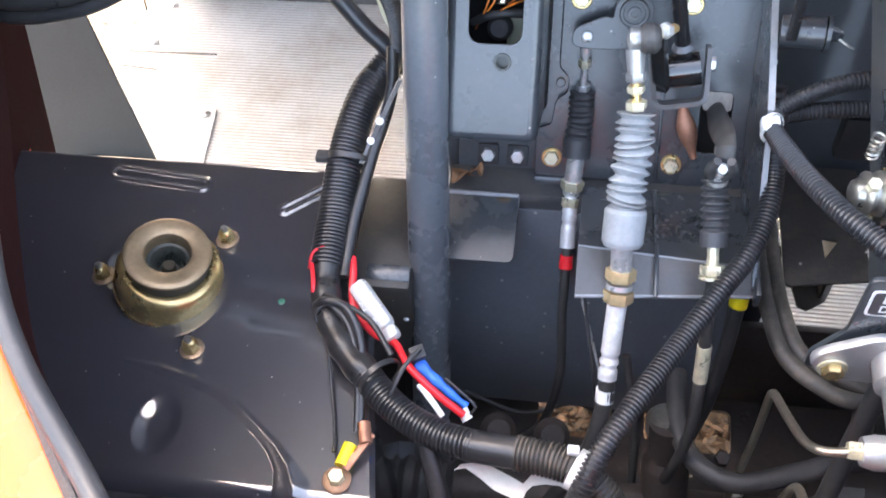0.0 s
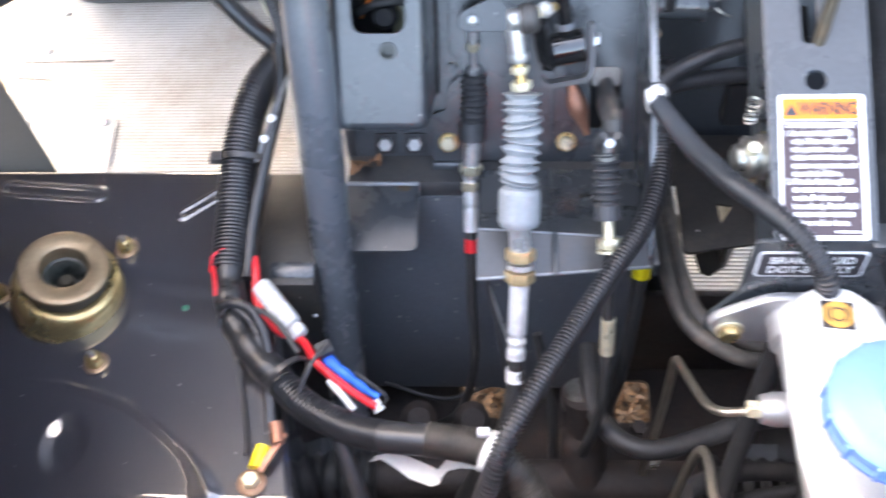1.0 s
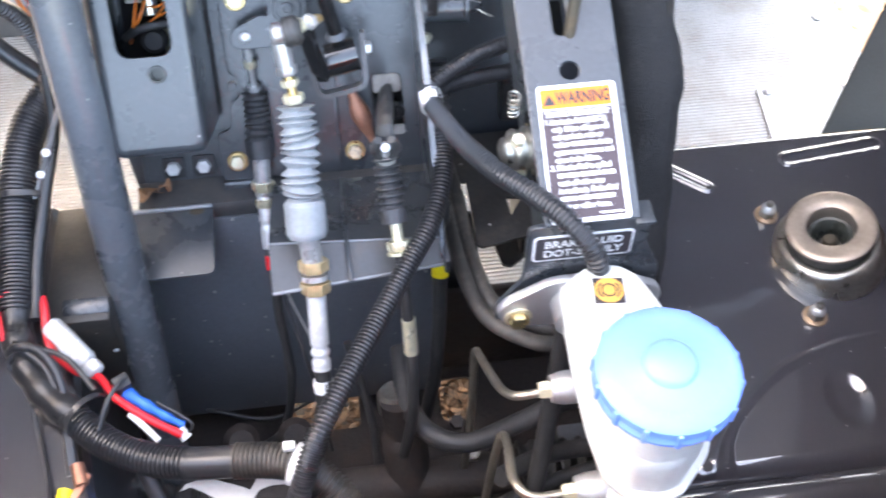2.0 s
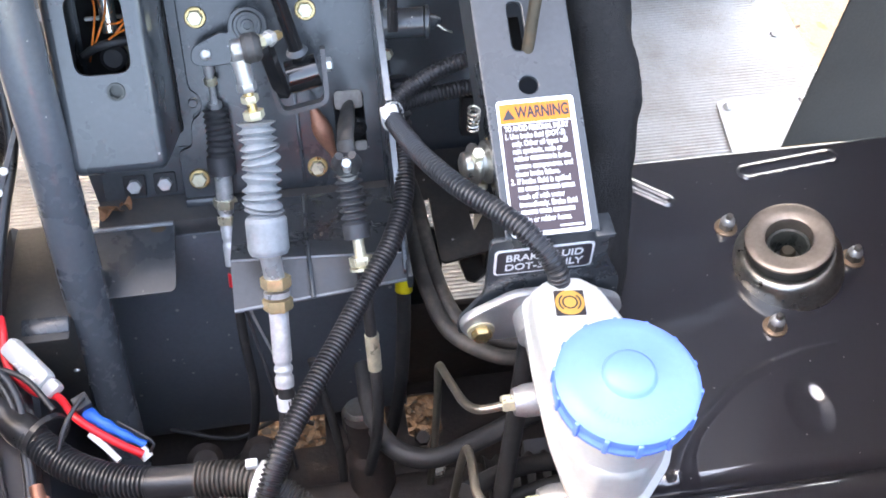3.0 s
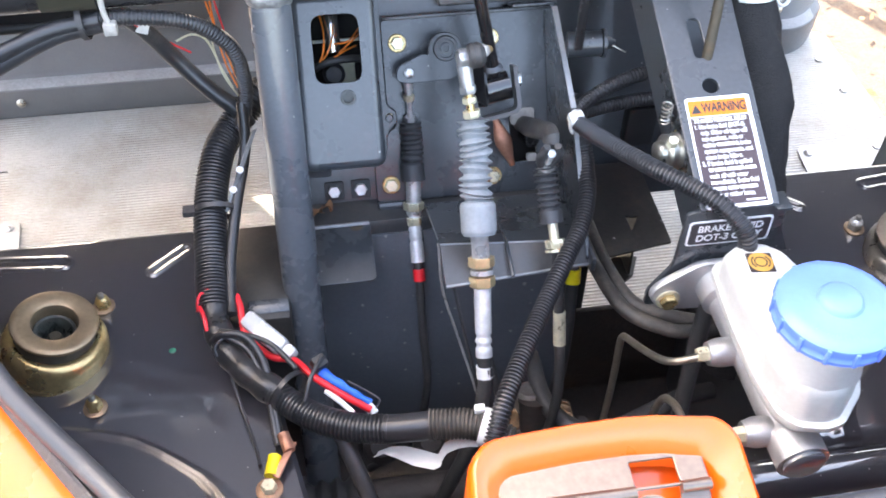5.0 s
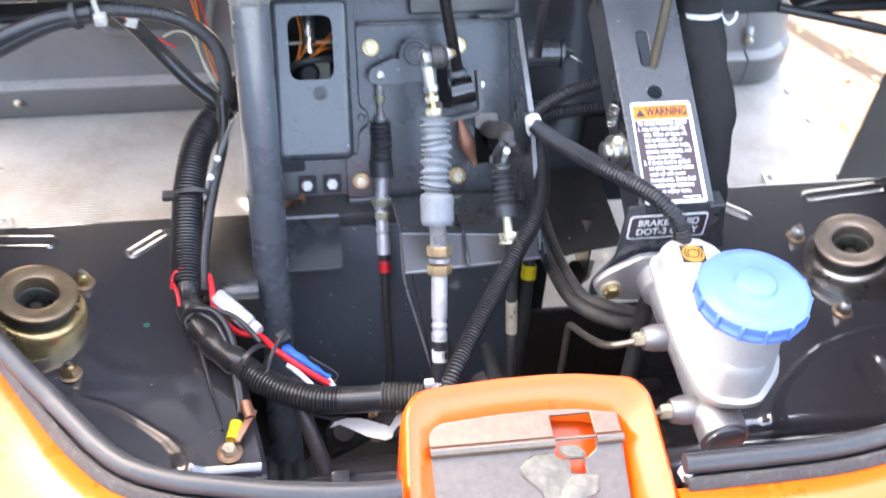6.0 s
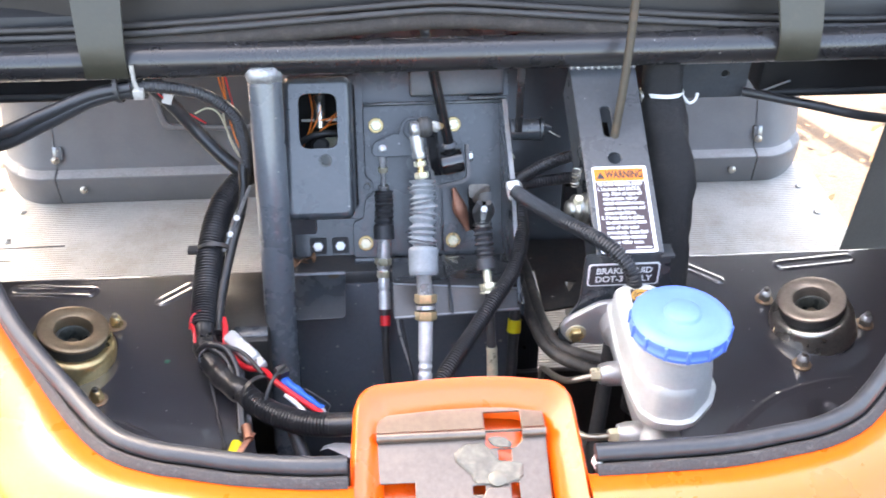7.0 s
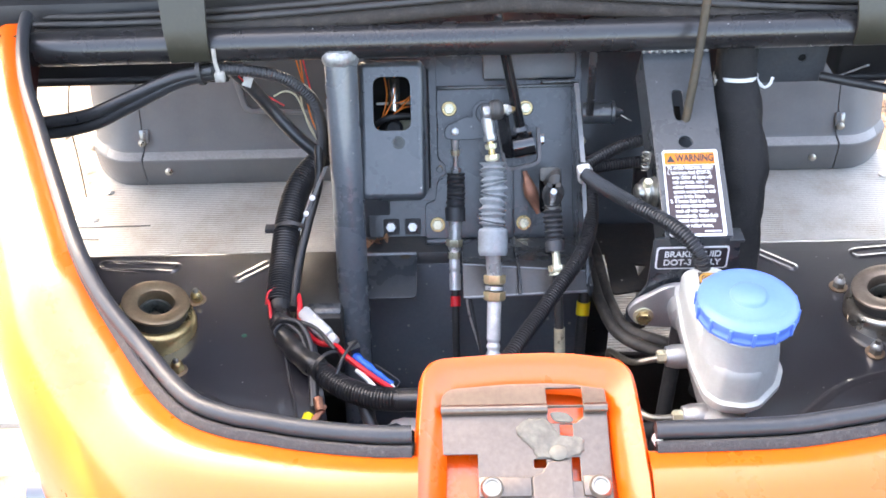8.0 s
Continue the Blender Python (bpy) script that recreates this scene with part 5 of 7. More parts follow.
def fuse_lead():
    t = thing("fuse_holder", (-0.205, -0.035, 0.632), "clear inline fuse holder on red and blue leads", "fuse holder")
    a, b = Vector((-0.2245, -0.0055, 0.630)), Vector((-0.1872, -0.0495, 0.625))
    m = along(a.lerp(b, 0.5), b - a, 0.4)
    L = (b - a).length / 2
    part("body", block(-0.0078, -0.0068, -L, 0.0078, 0.0068, L * 0.62, m, 0.0045), M_CLEAR, t)
    part("cap", block(-0.0066, -0.0055, L * 0.60, 0.0066, 0.0055, L, m, 0.0035), M_CLEAR, t)
    part("red_lead", sweep([(-0.232, 0.018, 0.632), (-0.229, 0.006, 0.631), (-0.225, -0.020, 0.624), (-0.206, -0.042, 0.620), (-0.187, -0.052, 0.624), (-0.172, -0.073, 0.6265), (-0.150, -0.088, 0.618), (-0.130, -0.097, 0.607)], 0.0030, 12, 0.003), M_RED, t, "red lead")
    part("blue_wrap", sweep([(-0.167, -0.067, 0.624), (-0.156, -0.075, 0.620), (-0.141, -0.083, 0.611), (-0.129, -0.088, 0.604)], lambda s, n: 0.0050 + 0.0005 * math.sin(s * 420) - 0.0022 * (s / n), 10, 0.002), M_BLUE, t, "blue taped wrap")
    part("white_end", sweep([(-0.132, -0.092, 0.606), (-0.127, -0.098, 0.602)], 0.0042, 10, smooth=False), M_NYLON, t)
    part("white_lead", sweep([(-0.164, -0.083, 0.620), (-0.153, -0.094, 0.618), (-0.144, -0.104, 0.615)], 0.0024, 10, 0.003), M_NYLON, t)
    part("black_loop", sweep([(-0.127, -0.096, 0.604), (-0.122, -0.091, 0.610), (-0.130, -0.085, 0.614), (-0.146, -0.075, 0.619)], 0.0010, 8, 0.003), M_CONDUIT, t)
    e = thing("earth_terminal", (-0.214, -0.152, PL), "yellow ring terminal and copper lug under a bolt", "terminal")
    p = Vector((-0.2130, -0.1550, PL - 0.0004))
    part("bolt", hexnut(Matrix.Translation(p + Vector((0, 0, 0.004))), 0.0062, 0.006), M_NUT, e)
    part("washer", lathe([(0.0095, 0.001), (0.0104, 0.003), (0.0085, 0.004), (0, 0.004)], Matrix.Translation(p), 24), M_RUSTWASHER, e, "rust-stained washer")
    part("yellow_sleeve", sweep([p + Vector((0.002, 0.009, 0.006)), p + Vector((0.0055, 0.0255, 0.007))], 0.0055, 14, smooth=False), M_YELLOW, e, "yellow terminal sleeve")
    part("copper_lug", block(-0.0030, -0.016, -0.0012, 0.0030, 0.016, 0.0012, pose(p.x + 0.013, p.y + 0.020, p.z + 0.010, 6, 0, -28), 0.001), M_COPPER, e, "copper lug")
    part("lug_crimp", sweep([p + Vector((0.017, 0.026, 0.011)), p + Vector((0.013, 0.041, 0.013))], 0.0048, 12, smooth=False), M_COPPER, e)


M_RUSTWASHER = mat("rusty_washer", (0.26, 0.15, 0.09), 0.45, 0.3, var=0.3, scale=80, bump=0.2)


def conduits():
    t = thing("branch_conduit", (0.07, 0.09, 0.72), "corrugated black conduit tied to the gusset", "conduit")
    part("left_run", ribbed([(0.074, 0.098, 0.726), (0.078, 0.088, 0.714), (0.079, 0.070, 0.700), (0.074, 0.040, 0.690), (0.061, 0.009, 0.682), (0.046, -0.013, 0.676), (0.018, -0.055, 0.666), (-0.011, -0.1025, 0.662), (-0.0325, -0.140, 0.655), (-0.046, -0.166, 0.634), (-0.060, -0.185, 0.59)], 0.0078, 0.0031, 0.22), M_CONDUIT, t)
    part("right_run", ribbed([(0.072, 0.096, 0.728), (0.0750, 0.070, 0.738), (0.0865, 0.020, 0.757), (0.1040, -0.018, 0.7665), (0.1225, -0.040, 0.7675), (0.138, -0.0590, 0.767), (0.150, -0.0745, 0.761), (0.1565, -0.083, 0.752), (0.1595, -0.086, 0.738)], 0.0074, 0.0031, 0.2), M_CONDUIT, t)
    for pts in ([(0.074, 0.102, 0.727), (0.090, 0.112, 0.723), (0.112, 0.118, 0.722), (0.140, 0.122, 0.722), (0.170, 0.125, 0.720)], [(0.074, 0.102, 0.731), (0.090, 0.114, 0.734), (0.112, 0.122, 0.741), (0.140, 0.128, 0.746), (0.170, 0.130, 0.746)]):
        part("rear_run", ribbed(pts, 0.0066, 0.0032, 0.15), M_CONDUIT, t)
    zip_tie(t, (0.0735, 0.092, 0.7275), (0.6, -0.5, 0.3), 0.0098, M_NYLON, 0.0040)
    part("tie_head", block(-0.0065, -0.0055, -0.0045, 0.0065, 0.0055, 0.0045, pose(0.0705, 0.0855, 0.7365, 20, 0, 10), 0.0015), M_NYLON, t)
    # wiring hung from the cross bar
    h = thing("bar_harness", (-0.3, 0.13, 0.84), "black conduits hung from the cross bar by a tie", "wiring harness")
    part("arched_run", ribbed([(-0.308, 0.128, 0.842), (-0.275, 0.128, 0.840), (-0.240, 0.134, 0.828), (-0.214, 0.142, 0.80), (-0.207, 0.148, 0.765), (-0.209, 0.152, 0.73), (-0.216, 0.156, 0.705)], 0.0066, 0.0031, 0.12), M_CONDUIT, h)
    part("low_run", sweep([(-0.306, 0.165, 0.832), (-0.285, 0.175, 0.80), (-0.265, 0.18, 0.765), (-0.24, 0.172, 0.735), (-0.218, 0.165, 0.715), (-0.21, 0.16, 0.70)], 0.0075, 12), M_CONDUIT, h)
    for k in (0, 1):
        part("left_run", sweep([(-0.306, 0.126, 0.842 - 0.004 * k), (-0.345, 0.124, 0.836 - 0.006 * k), (-0.395, 0.118, 0.818 - 0.010 * k), (-0.44, 0.11, 0.803 - 0.012 * k), (-0.50, 0.11, 0.795 - 0.012 * k), (-0.56, 0.13, 0.79)], 0.0066, 12), M_CONDUIT, h)
    zip_tie(h, (-0.3185, 0.126, 0.840), (1, 0, 0.15), 0.0115, M_RUBBER)
    part("hanger_tie", sweep([(-0.301, 0.122, 0.868), (-0.3005, 0.119, 0.852), (-0.298, 0.119, 0.840)], 0.0022, 8), M_OLDBUSH, h, "yellowed zip tie")
    part("tie_head", block(-0.005, -0.004, -0.005, 0.005, 0.004, 0.005, Matrix.Translation((-0.298, 0.118, 0.839)), 0.001), M_OLDBUSH, h)
    for k, (m_, pts) in enumerate(((M_RED, [(-0.292, 0.15, 0.835), (-0.288, 0.165, 0.81), (-0.272, 0.18, 0.785), (-0.25, 0.185, 0.765)]),
                                   (M_ORWIRE, [(-0.238, 0.20, 0.85), (-0.232, 0.20, 0.80), (-0.222, 0.19, 0.76), (-0.214, 0.18, 0.73)]),
                                   (M_ORWIRE, [(-0.252, 0.20, 0.79), (-0.235, 0.195, 0.785), (-0.222, 0.19, 0.765), (-0.216, 0.18, 0.74)]),
                                   (M_RED, [(-0.228, 0.20, 0.855), (-0.226, 0.20, 0.81), (-0.218, 0.19, 0.765), (-0.212, 0.18, 0.73)]),
                                   (M_ORWIRE, [(-0.230, 0.205, 0.84), (-0.229, 0.20, 0.79), (-0.224, 0.19, 0.75), (-0.213, 0.175, 0.725)]))):
        part("wire", sweep(pts, 0.0009, 6), m_, h, "thin coloured wire")
    part("wire", sweep([(-0.262, 0.19, 0.775), (-0.248, 0.188, 0.782), (-0.236, 0.186, 0.776), (-0.228, 0.184, 0.75), (-0.220, 0.18, 0.728)], 0.0010, 6), M_CREAM, h, "thin cream wire")
    part("wire", sweep([(-0.234, 0.195, 0.79), (-0.231, 0.188, 0.76), (-0.226, 0.182, 0.74), (-0.216, 0.178, 0.72)], 0.0009, 6), M_CREAM, h, "thin cream wire")
    for x in (-0.243, -0.226):
        part("connector", block(-0.006, -0.005, -0.012, 0.006, 0.005, 0.012, Matrix.Translation((x, 0.190, 0.834)), 0.002), M_GREENC, h, "green connector")
    part("white_plug", block(-0.005, -0.004, -0.006, 0.005, 0.004, 0.006, pose(-0.283, 0.17, 0.806, 0, 20, 0), 0.001), M_NYLON, h)
    # cloth sleeve hanging behind the bracket
    s = thing("cloth_sleeve", (0.25, 0.14, 0.6), "black woven cloth sleeve tied with a white strap", "sleeve")
    bm = sweep([(0.232, 0.152, 0.875), (0.230, 0.150, 0.84), (0.230, 0.142, 0.805), (0.2315, 0.108, 0.772), (0.231, 0.070, 0.742), (0.224, 0.033, 0.700), (0.218, 0.005, 0.668), (0.211, -0.024, 0.645), (0.203, -0.040, 0.61), (0.198, -0.046, 0.54)], lambda q, n: 0.0208 + 0.0036 * math.sin(math.pi * min(1.0, max(0.0, (q / n - 0.12) / 0.5))) ** 2 - 0.003 * max(0.0, q / n - 0.7), 26, 0.004)
    for v in bm.verts:
        v.co += 0.0048 * noise.noise_vector((v.co.x * 42, v.co.y * 42, v.co.z * 16)) + 0.0008 * noise.noise_vector(v.co * 150)
    part("sleeve", bm, M_FABRIC, s)
    part("strap", lathe([(0.0205, -0.0019), (0.0228, -0.0019), (0.0228, 0.0019), (0.0205, 0.0019), (0.0205, -0.0019)], along((0.2300, 0.1440, 0.811), (0.0, 0.25, 1)), 24), M_NYLON, s, "white zip tie")
    part("strap_head", block(-0.005, -0.004, -0.004, 0.005, 0.004, 0.004, Matrix.Translation((0.212, 0.138, 0.808)), 0.001), M_NYLON, s)
    part("strap_tail", sweep([(0.249, 0.140, 0.811), (0.258, 0.136, 0.801), (0.265, 0.138, 0.803), (0.268, 0.142, 0.809)], 0.0016, 8), M_NYLON, s)


# ---- brake bracket and master cylinder ----
ARM = Matrix(((1, 0, 0, 0.0), (0, 0.9119, -0.4104, 0.0), (0, 0.4104, 0.9119, 0.7855), (0, 0, 0, 1)))
TILTED = ARM @ Matrix(((1, 0.030, 0, 0.0002), (0, 1, 0, 0), (0, 0, 1, 0), (0, 0, 0, 1)))


def brake_bracket():
    t = thing("pedal_bracket", (0.157, 0.0, 0.75), "slate-grey steel pedal bracket with a warning label", "bracket")
    # beam: top face in the plane of ARM, u across, v up the slope
    part("beam_top", sheet(fillet([(0.1280, -0.066), (0.190, -0.066), (0.1955, 0.150), (0.1285, 0.150)], 0.003), [circle(0.159, 0.0378, 0.0064, 20), rrect(0.1525, 0.063, 0.1625, 0.099, 0.0045)], 0.003, ARM, 0.001), M_STEEL, t)
    for u0, u1 in ((0.1280, 0.1285), (0.187, 0.1925)):
        rows = [[ARM @ Vector((u0, -0.066, z)), ARM @ Vector((u1, 0.150, z))] for z in (-0.0005, -0.045)]
        part("beam_side", thicken(bands(rows), 0.003), M_STEEL, t)
    # black sheet below the slot for the shade within the beam
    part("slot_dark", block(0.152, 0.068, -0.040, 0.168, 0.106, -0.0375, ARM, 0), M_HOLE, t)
    part("weld_bead", sweep([ARM @ Vector((0.1285 + 0.067 * k / 12, 0.148, 0.001)) for k in range(13)], lambda s, n: 0.0028 + 0.001 * math.sin(s * 900), 8, 0.0015), M_WELD, t, "silvery weld bead")
    # upright mounting plate
    m = Matrix(((1, 0, 0, 0), (0, 0, -1, -0.060), (0, 1, 0, 0), (0, 0, 0, 1)))
    part("mount_plate", sheet(fillet([(0.100, 0.672), (0.117, 0.700), (0.1185, 0.7565), (0.197, 0.7565), (0.199, 0.73), (0.212, 0.700), (0.212, 0.655), (0.100, 0.655)], 0.005), [], 0.004, m), M_STEEL, t)
    part("top_flange", block(0.187, -0.064, 0.7535, 0.200, -0.045, 0.7565, Matrix(), 0.001), M_STEEL, t)
    # instruction plate
    d = part("fluid_label", sheet(rrect(0.1215, 0.7215, 0.1885, 0.7475, 0.004), [], 0.0006, m @ Matrix.Translation((0, 0, 0.0008)), 0.0001), M_WHITE, t, "black label with white border: BRAKE FLUID DOT-3 ONLY")
    part("label_field", sheet(rrect(0.1232, 0.7232, 0.1868, 0.7458, 0.003), [], 0.0003, m @ Matrix.Translation((0, 0, 0.0012)), 0.00005), M_LBLACK, d)
    part("lettering", lettering("BRAKE FLUID", 0.0096, m @ Matrix.Translation((0.155, 0.7393, 0.0016)), 0.92, 0.0002), M_WHITE, d)
    part("lettering", lettering("DOT-3 ONLY", 0.0096, m @ Matrix.Translation((0.155, 0.7297, 0.0016)), 0.92, 0.0002), M_WHITE, d)
    # warning label on the sloping face
    v0, v1 = -0.0660, 0.0278
    w = part("warning_label", sheet(rrect(0.1338, v0, 0.1862, v1, 0.003), [], 0.0005, TILTED @ Matrix.Translation((0, 0, 0.0008)), 0.0001), M_WHITE, t, "white-edged brown and orange WARNING label")
    part("header", sheet(rrect(0.1355, v1 - 0.0165, 0.1828, v1 - 0.003, 0.0008), [], 0.0003, TILTED @ Matrix.Translation((0, 0, 0.0012)), 0.00005), M_LORANGE, w, "orange header")
    part("field", sheet(rrect(0.1355, v0 + 0.003, 0.1828, v1 - 0.0175, 0.0008), [], 0.0003, TILTED @ Matrix.Translation((0, 0, 0.0012)), 0.00005), M_LBROWN, w, "dark brown text field")
    part("lettering", lettering("WARNING", 0.0112, TILTED @ Matrix.Translation((0.1640, v1 - 0.0100, 0.0016)), 0.66, 0.0003), M_LBLACK, w)
    tri = [(0.1372, v1 - 0.0140), (0.1455, v1 - 0.0140), (0.14135, v1 - 0.0065)]
    part("triangle", sheet(tri, [], 0.0002, TILTED @ Matrix.Translation((0, 0, 0.0016)), 0.00002), M_LBLACK, w)
    lines = TEXT
    y = v1 - 0.0207
    for k, words in enumerate(lines):
        x = 0.1374 if words[:2] in ("1.", "2.", "TO") else 0.1412
        wide = 0.0436 if words[:2] == "TO" else WIDTH[k]
        total = sum(len(q) if isinstance(q, str) else q + 1 for q in (words if isinstance(words, list) else [words]))
        for piece in (words if isinstance(words, list) else [words]):
            share = wide * (len(piece) if isinstance(piece, str) else piece + 1) / total
            if isinstance(piece, str):
                me = lettering(piece, 0.0053, Matrix(), 0.82, 0.00013)
                lo = min(v.co.x for v in me.vertices)
                wd = max(v.co.x for v in me.vertices) - lo
                me.transform(TILTED @ Matrix.Translation((x, y, 0.0016)) @ Matrix.Diagonal(((share - 0.0006) / wd, 1, 1, 1)) @ Matrix.Translation((-lo, 0, 0)))
                part("text_line", me, M_WHITE, w)
            else:
                part("text_bar", sheet(rrect(x + 0.0003, y - 0.0014, x + share - 0.0008, y + 0.0014, 0.0004), [], 0.0002, TILTED @ Matrix.Translation((0, 0, 0.0016)), 0.00002), M_WHITE, w)
            x += share
        y -= 0.00519
    part("text_bar", sheet(rrect(0.166, v0 + 0.0045, 0.181, v0 + 0.0058, 0.0003), [], 0.0002, TILTED @ Matrix.Translation((0, 0, 0.0016)), 0.00002), M_WHITE, w)
    # hood prop rod resting in the slot
    p = thing("prop_rod", ARM @ Vector((0.161, 0.075, 0)), "rusty olive hood prop rod standing in the bracket slot", "rod")
    a = Vector((0.1615, 0.056, 0.803))
    part("rod", sweep([a, a + Vector((0.012, 0.030, 0.068)), a + Vector((0.028, 0.085, 0.16)), a + Vector((0.05, 0.16, 0.32)), a + Vector((0.07, 0.24, 0.52))], 0.0042, 14, 0.02), M_RUST, p)
    # spring switch beside the beam
    s = thing("brake_switch", (0.118, 0.03, 0.75), "zinc brake light switch with a small spring", "switch")
    at, d = Vector((0.1285, 0.001, 0.7665)), Vector((-1, -0.15, 0.1))
    part("body", lathe([(0, 0), (0.0125, 0), (0.0135, 0.001), (0.0135, 0.004), (0.0120, 0.005), (0.0105, 0.0065), (0.0105, 0.009), (0.0125, 0.0105), (0.0130, 0.013), (0.0118, 0.0150), (0.0085, 0.0165), (0.0080, 0.021), (0.0055, 0.023), (0, 0.023)], along(at, d) @ Matrix.Diagonal((1.08, 1.08, 0.9, 1)), 30), M_DULLZINC, s, "shiny turned metal body")
    part("flange_ring", lathe([(0.0128, -0.0032), (0.0150, -0.0032), (0.0155, -0.002), (0.0150, -0.0002), (0.0128, -0.0002), (0.0128, -0.0032)], along(at, d) @ Matrix.Diagonal((1.08, 1.08, 1.0, 1)), 30), M_BRASS, s)
    part("side_stud", hexnut(along(at + Vector((-0.010, -0.006, 0.012)), (0, -0.4, 1)), 0.0045, 0.007), M_NUT, s)
    part("lower_stud", hexnut(along(at + Vector((-0.006, -0.004, -0.015)), (0, -0.4, -1)), 0.0045, 0.006), M_NUT, s)
    sp = [(0.1195 + 0.0038 * math.cos(k * 1.05), 0.018 + 0.0038 * math.sin(k * 1.05), 0.780 + 0.0006 * k) for k in range(34)]
    part("spring", sweep(sp, 0.0008, 6, 0.0012), M_DULLZINC, s)
    part("backing_block", block(0.132, 0.120, 0.668, 0.160, 0.136, 0.712, Matrix(), 0.003), M_HOLEBOX, s, "black backing block")


M_LBROWN = mat("brown_black_print", (0.05, 0.03, 0.035), 0.4, var=0.05, bump=0.0)
TEXT = ["TO AVOID PERSONAL INJURY", "1. Use brake fluid (DOT-3)", "only. Other oil types will", "ruin synthetic, resin or", ["rubber ", 9, "in brake"], "system components, and", "cause brake failure.", "2. If brake fluid is spilled", [2, 5, 8, 5], "wash off with water", "immediately. Brake fluid", [7, 5, 9], "resin or rubber hoses."]
WIDTH = (0.0436, 0.0405, 0.0375, 0.0335, 0.0385, 0.0390, 0.0300, 0.0400, 0.0385, 0.0310, 0.0385, 0.0365, 0.0335)


def loop_at(pts, z, f=1.0, c=(0, 0)):
    return [((x - c[0]) * f + c[0], (y - c[1]) * f + c[1], z) for x, y in pts]


def master_cylinder():
    t = thing("master_cylinder", (0.155, -0.07, 0.68), "cast aluminium brake master cylinder with fluid reservoir", "master cylinder")
    ax0, ax1 = Vector((0.156, -0.066, 0.684)), Vector((0.160, -0.232, 0.676))
    part("body", sweep([ax0, ax0.lerp(ax1, 0.3), ax0.lerp(ax1, 0.6), ax1], lambda s, n: 0.0165 + (0.004 if s < 0.02 else 0) + (0.0022 if s / n > 0.86 else 0), 28, 0.004), M_CAST, t)
    part("end_plug", lathe([(0.0155, 0), (0.0155, 0.003), (0.013, 0.0045), (0, 0.0045)], along(ax1, ax1 - ax0), 28), M_DARKSTEEL, t)
    m = Matrix(((1, 0, 0, 0), (0, 0, -1, -0.0645), (0, 1, 0, 0), (0, 0, 0, 1)))
    part("flange", sheet(fillet([(0.098, 0.676), (0.104, 0.6875), (0.135, 0.708), (0.180, 0.708), (0.212, 0.690), (0.216, 0.676), (0.204, 0.662), (0.175, 0.656), (0.135, 0.656), (0.108, 0.660)], 0.008), [], 0.007, m @ Matrix.Translation((0, 0, 0.0055)), 0.0015), M_CAST, t, "cast aluminium flange")
    for x in (0.1140, 0.203):
        b = part("bolt", hexnut(m @ Matrix.Translation((x, 0.6725, 0.0065)), 0.0074, 0.006), M_BRASS, t, "yellow-zinc flange bolt")
        part("socket", lathe([(0.0042, 0.0063), (0.0040, 0.0030), (0, 0.0030)], m @ Matrix.Translation((x, 0.6725, 0.0065)), 6), M_BUSH, b)
        part("washer", lathe([(0.0098, 0), (0.0098, 0.0016), (0, 0.0016)], m @ Matrix.Translation((x, 0.6725, 0.0057)), 20), M_NUT, b)
    for x, y, z in ((0.132, -0.133, 0.679), (0.134, -0.204, 0.677)):
        pb = part("port_boss", lathe([(0, 0), (0.0112, 0), (0.0112, 0.012), (0.009, 0.02), (0, 0.02)], along((x + 0.012, y, z), (-1, 0, 0)), 20), M_CAST, t)
        part("port_nut", hexnut(along((x - 0.005, y, z), (-1, 0, 0)), 0.0062, 0.011), M_NUT, pb)
    # reservoir: teardrop in plan, bulging body over a seam lip
    c = (0.164, -0.17)
    plan = fillet([(0.1375, -0.100), (0.1385, -0.086), (0.150, -0.078), (0.172, -0.078), (0.184, -0.088), (0.194, -0.115), (0.204, -0.160), (0.2055, -0.189), (0.198, -0.206), (0.178, -0.2265), (0.166, -0.2290), (0.148, -0.2250), (0.138, -0.213), (0.1345, -0.183), (0.1345, -0.14)], 0.0045, 4)
    levels = [(0.696, 0.80), (0.702, 0.94), (0.7115, 0.97), (0.712, 1.06), (0.7165, 1.06), (0.717, 0.975), (0.728, 0.975), (0.736, 0.968), (0.7405, 0.945), (0.743, 0.89), (0.7437, 0.74), (0.7438, 0.62), (0.744, 0.4)]
    bm = bmesh.new()
    rows = []
    for z, f in levels:
        row = []
        for x, y, _ in loop_at(plan, z, f, c):
            lift = 0.0
            if z > 0.72:  # the front part stands higher, up to the neck
                k = min(max((-0.118 - y) / 0.035, 0), 1)
                lift = (z - 0.72) * 0.22 * k
                g = 1 - 0.05 * k * min(1.0, (z - 0.717) / 0.018)
                x, y = 0.166 + (x - 0.166) * g, -0.190 + (y + 0.190) * g
            row.append(bm.verts.new((x, y, z + lift)))
        rows.append(row)
    for a, b in zip(rows, rows[1:]):
        for k in range(len(a)):
            bm.faces.new((a[k], a[(k + 1) % len(a)], b[(k + 1) % len(a)], b[k]))
    bm.faces.new(rows[0][::-1])
    topv = bm.verts.new((0.164, -0.17, 0.7495))
    for k in range(len(rows[-1])):
        bm.faces.new((rows[-1][k], rows[-1][(k + 1) % len(plan)], topv))
    r = part("reservoir", bm, M_RES, t, "milky white translucent plastic reservoir")
    cc = Vector((0.166, -0.192, 0.0))
    part("neck", lathe([(0.0312, 0.742), (0.0302, 0.7475), (0.0296, 0.752), (0.0296, 0.7715), (0.0330, 0.7725), (0.0332, 0.7760), (0.0322, 0.7770), (0.0322, 0.785), (0, 0.785)], Matrix.Translation(cc), 40), M_RES, r)
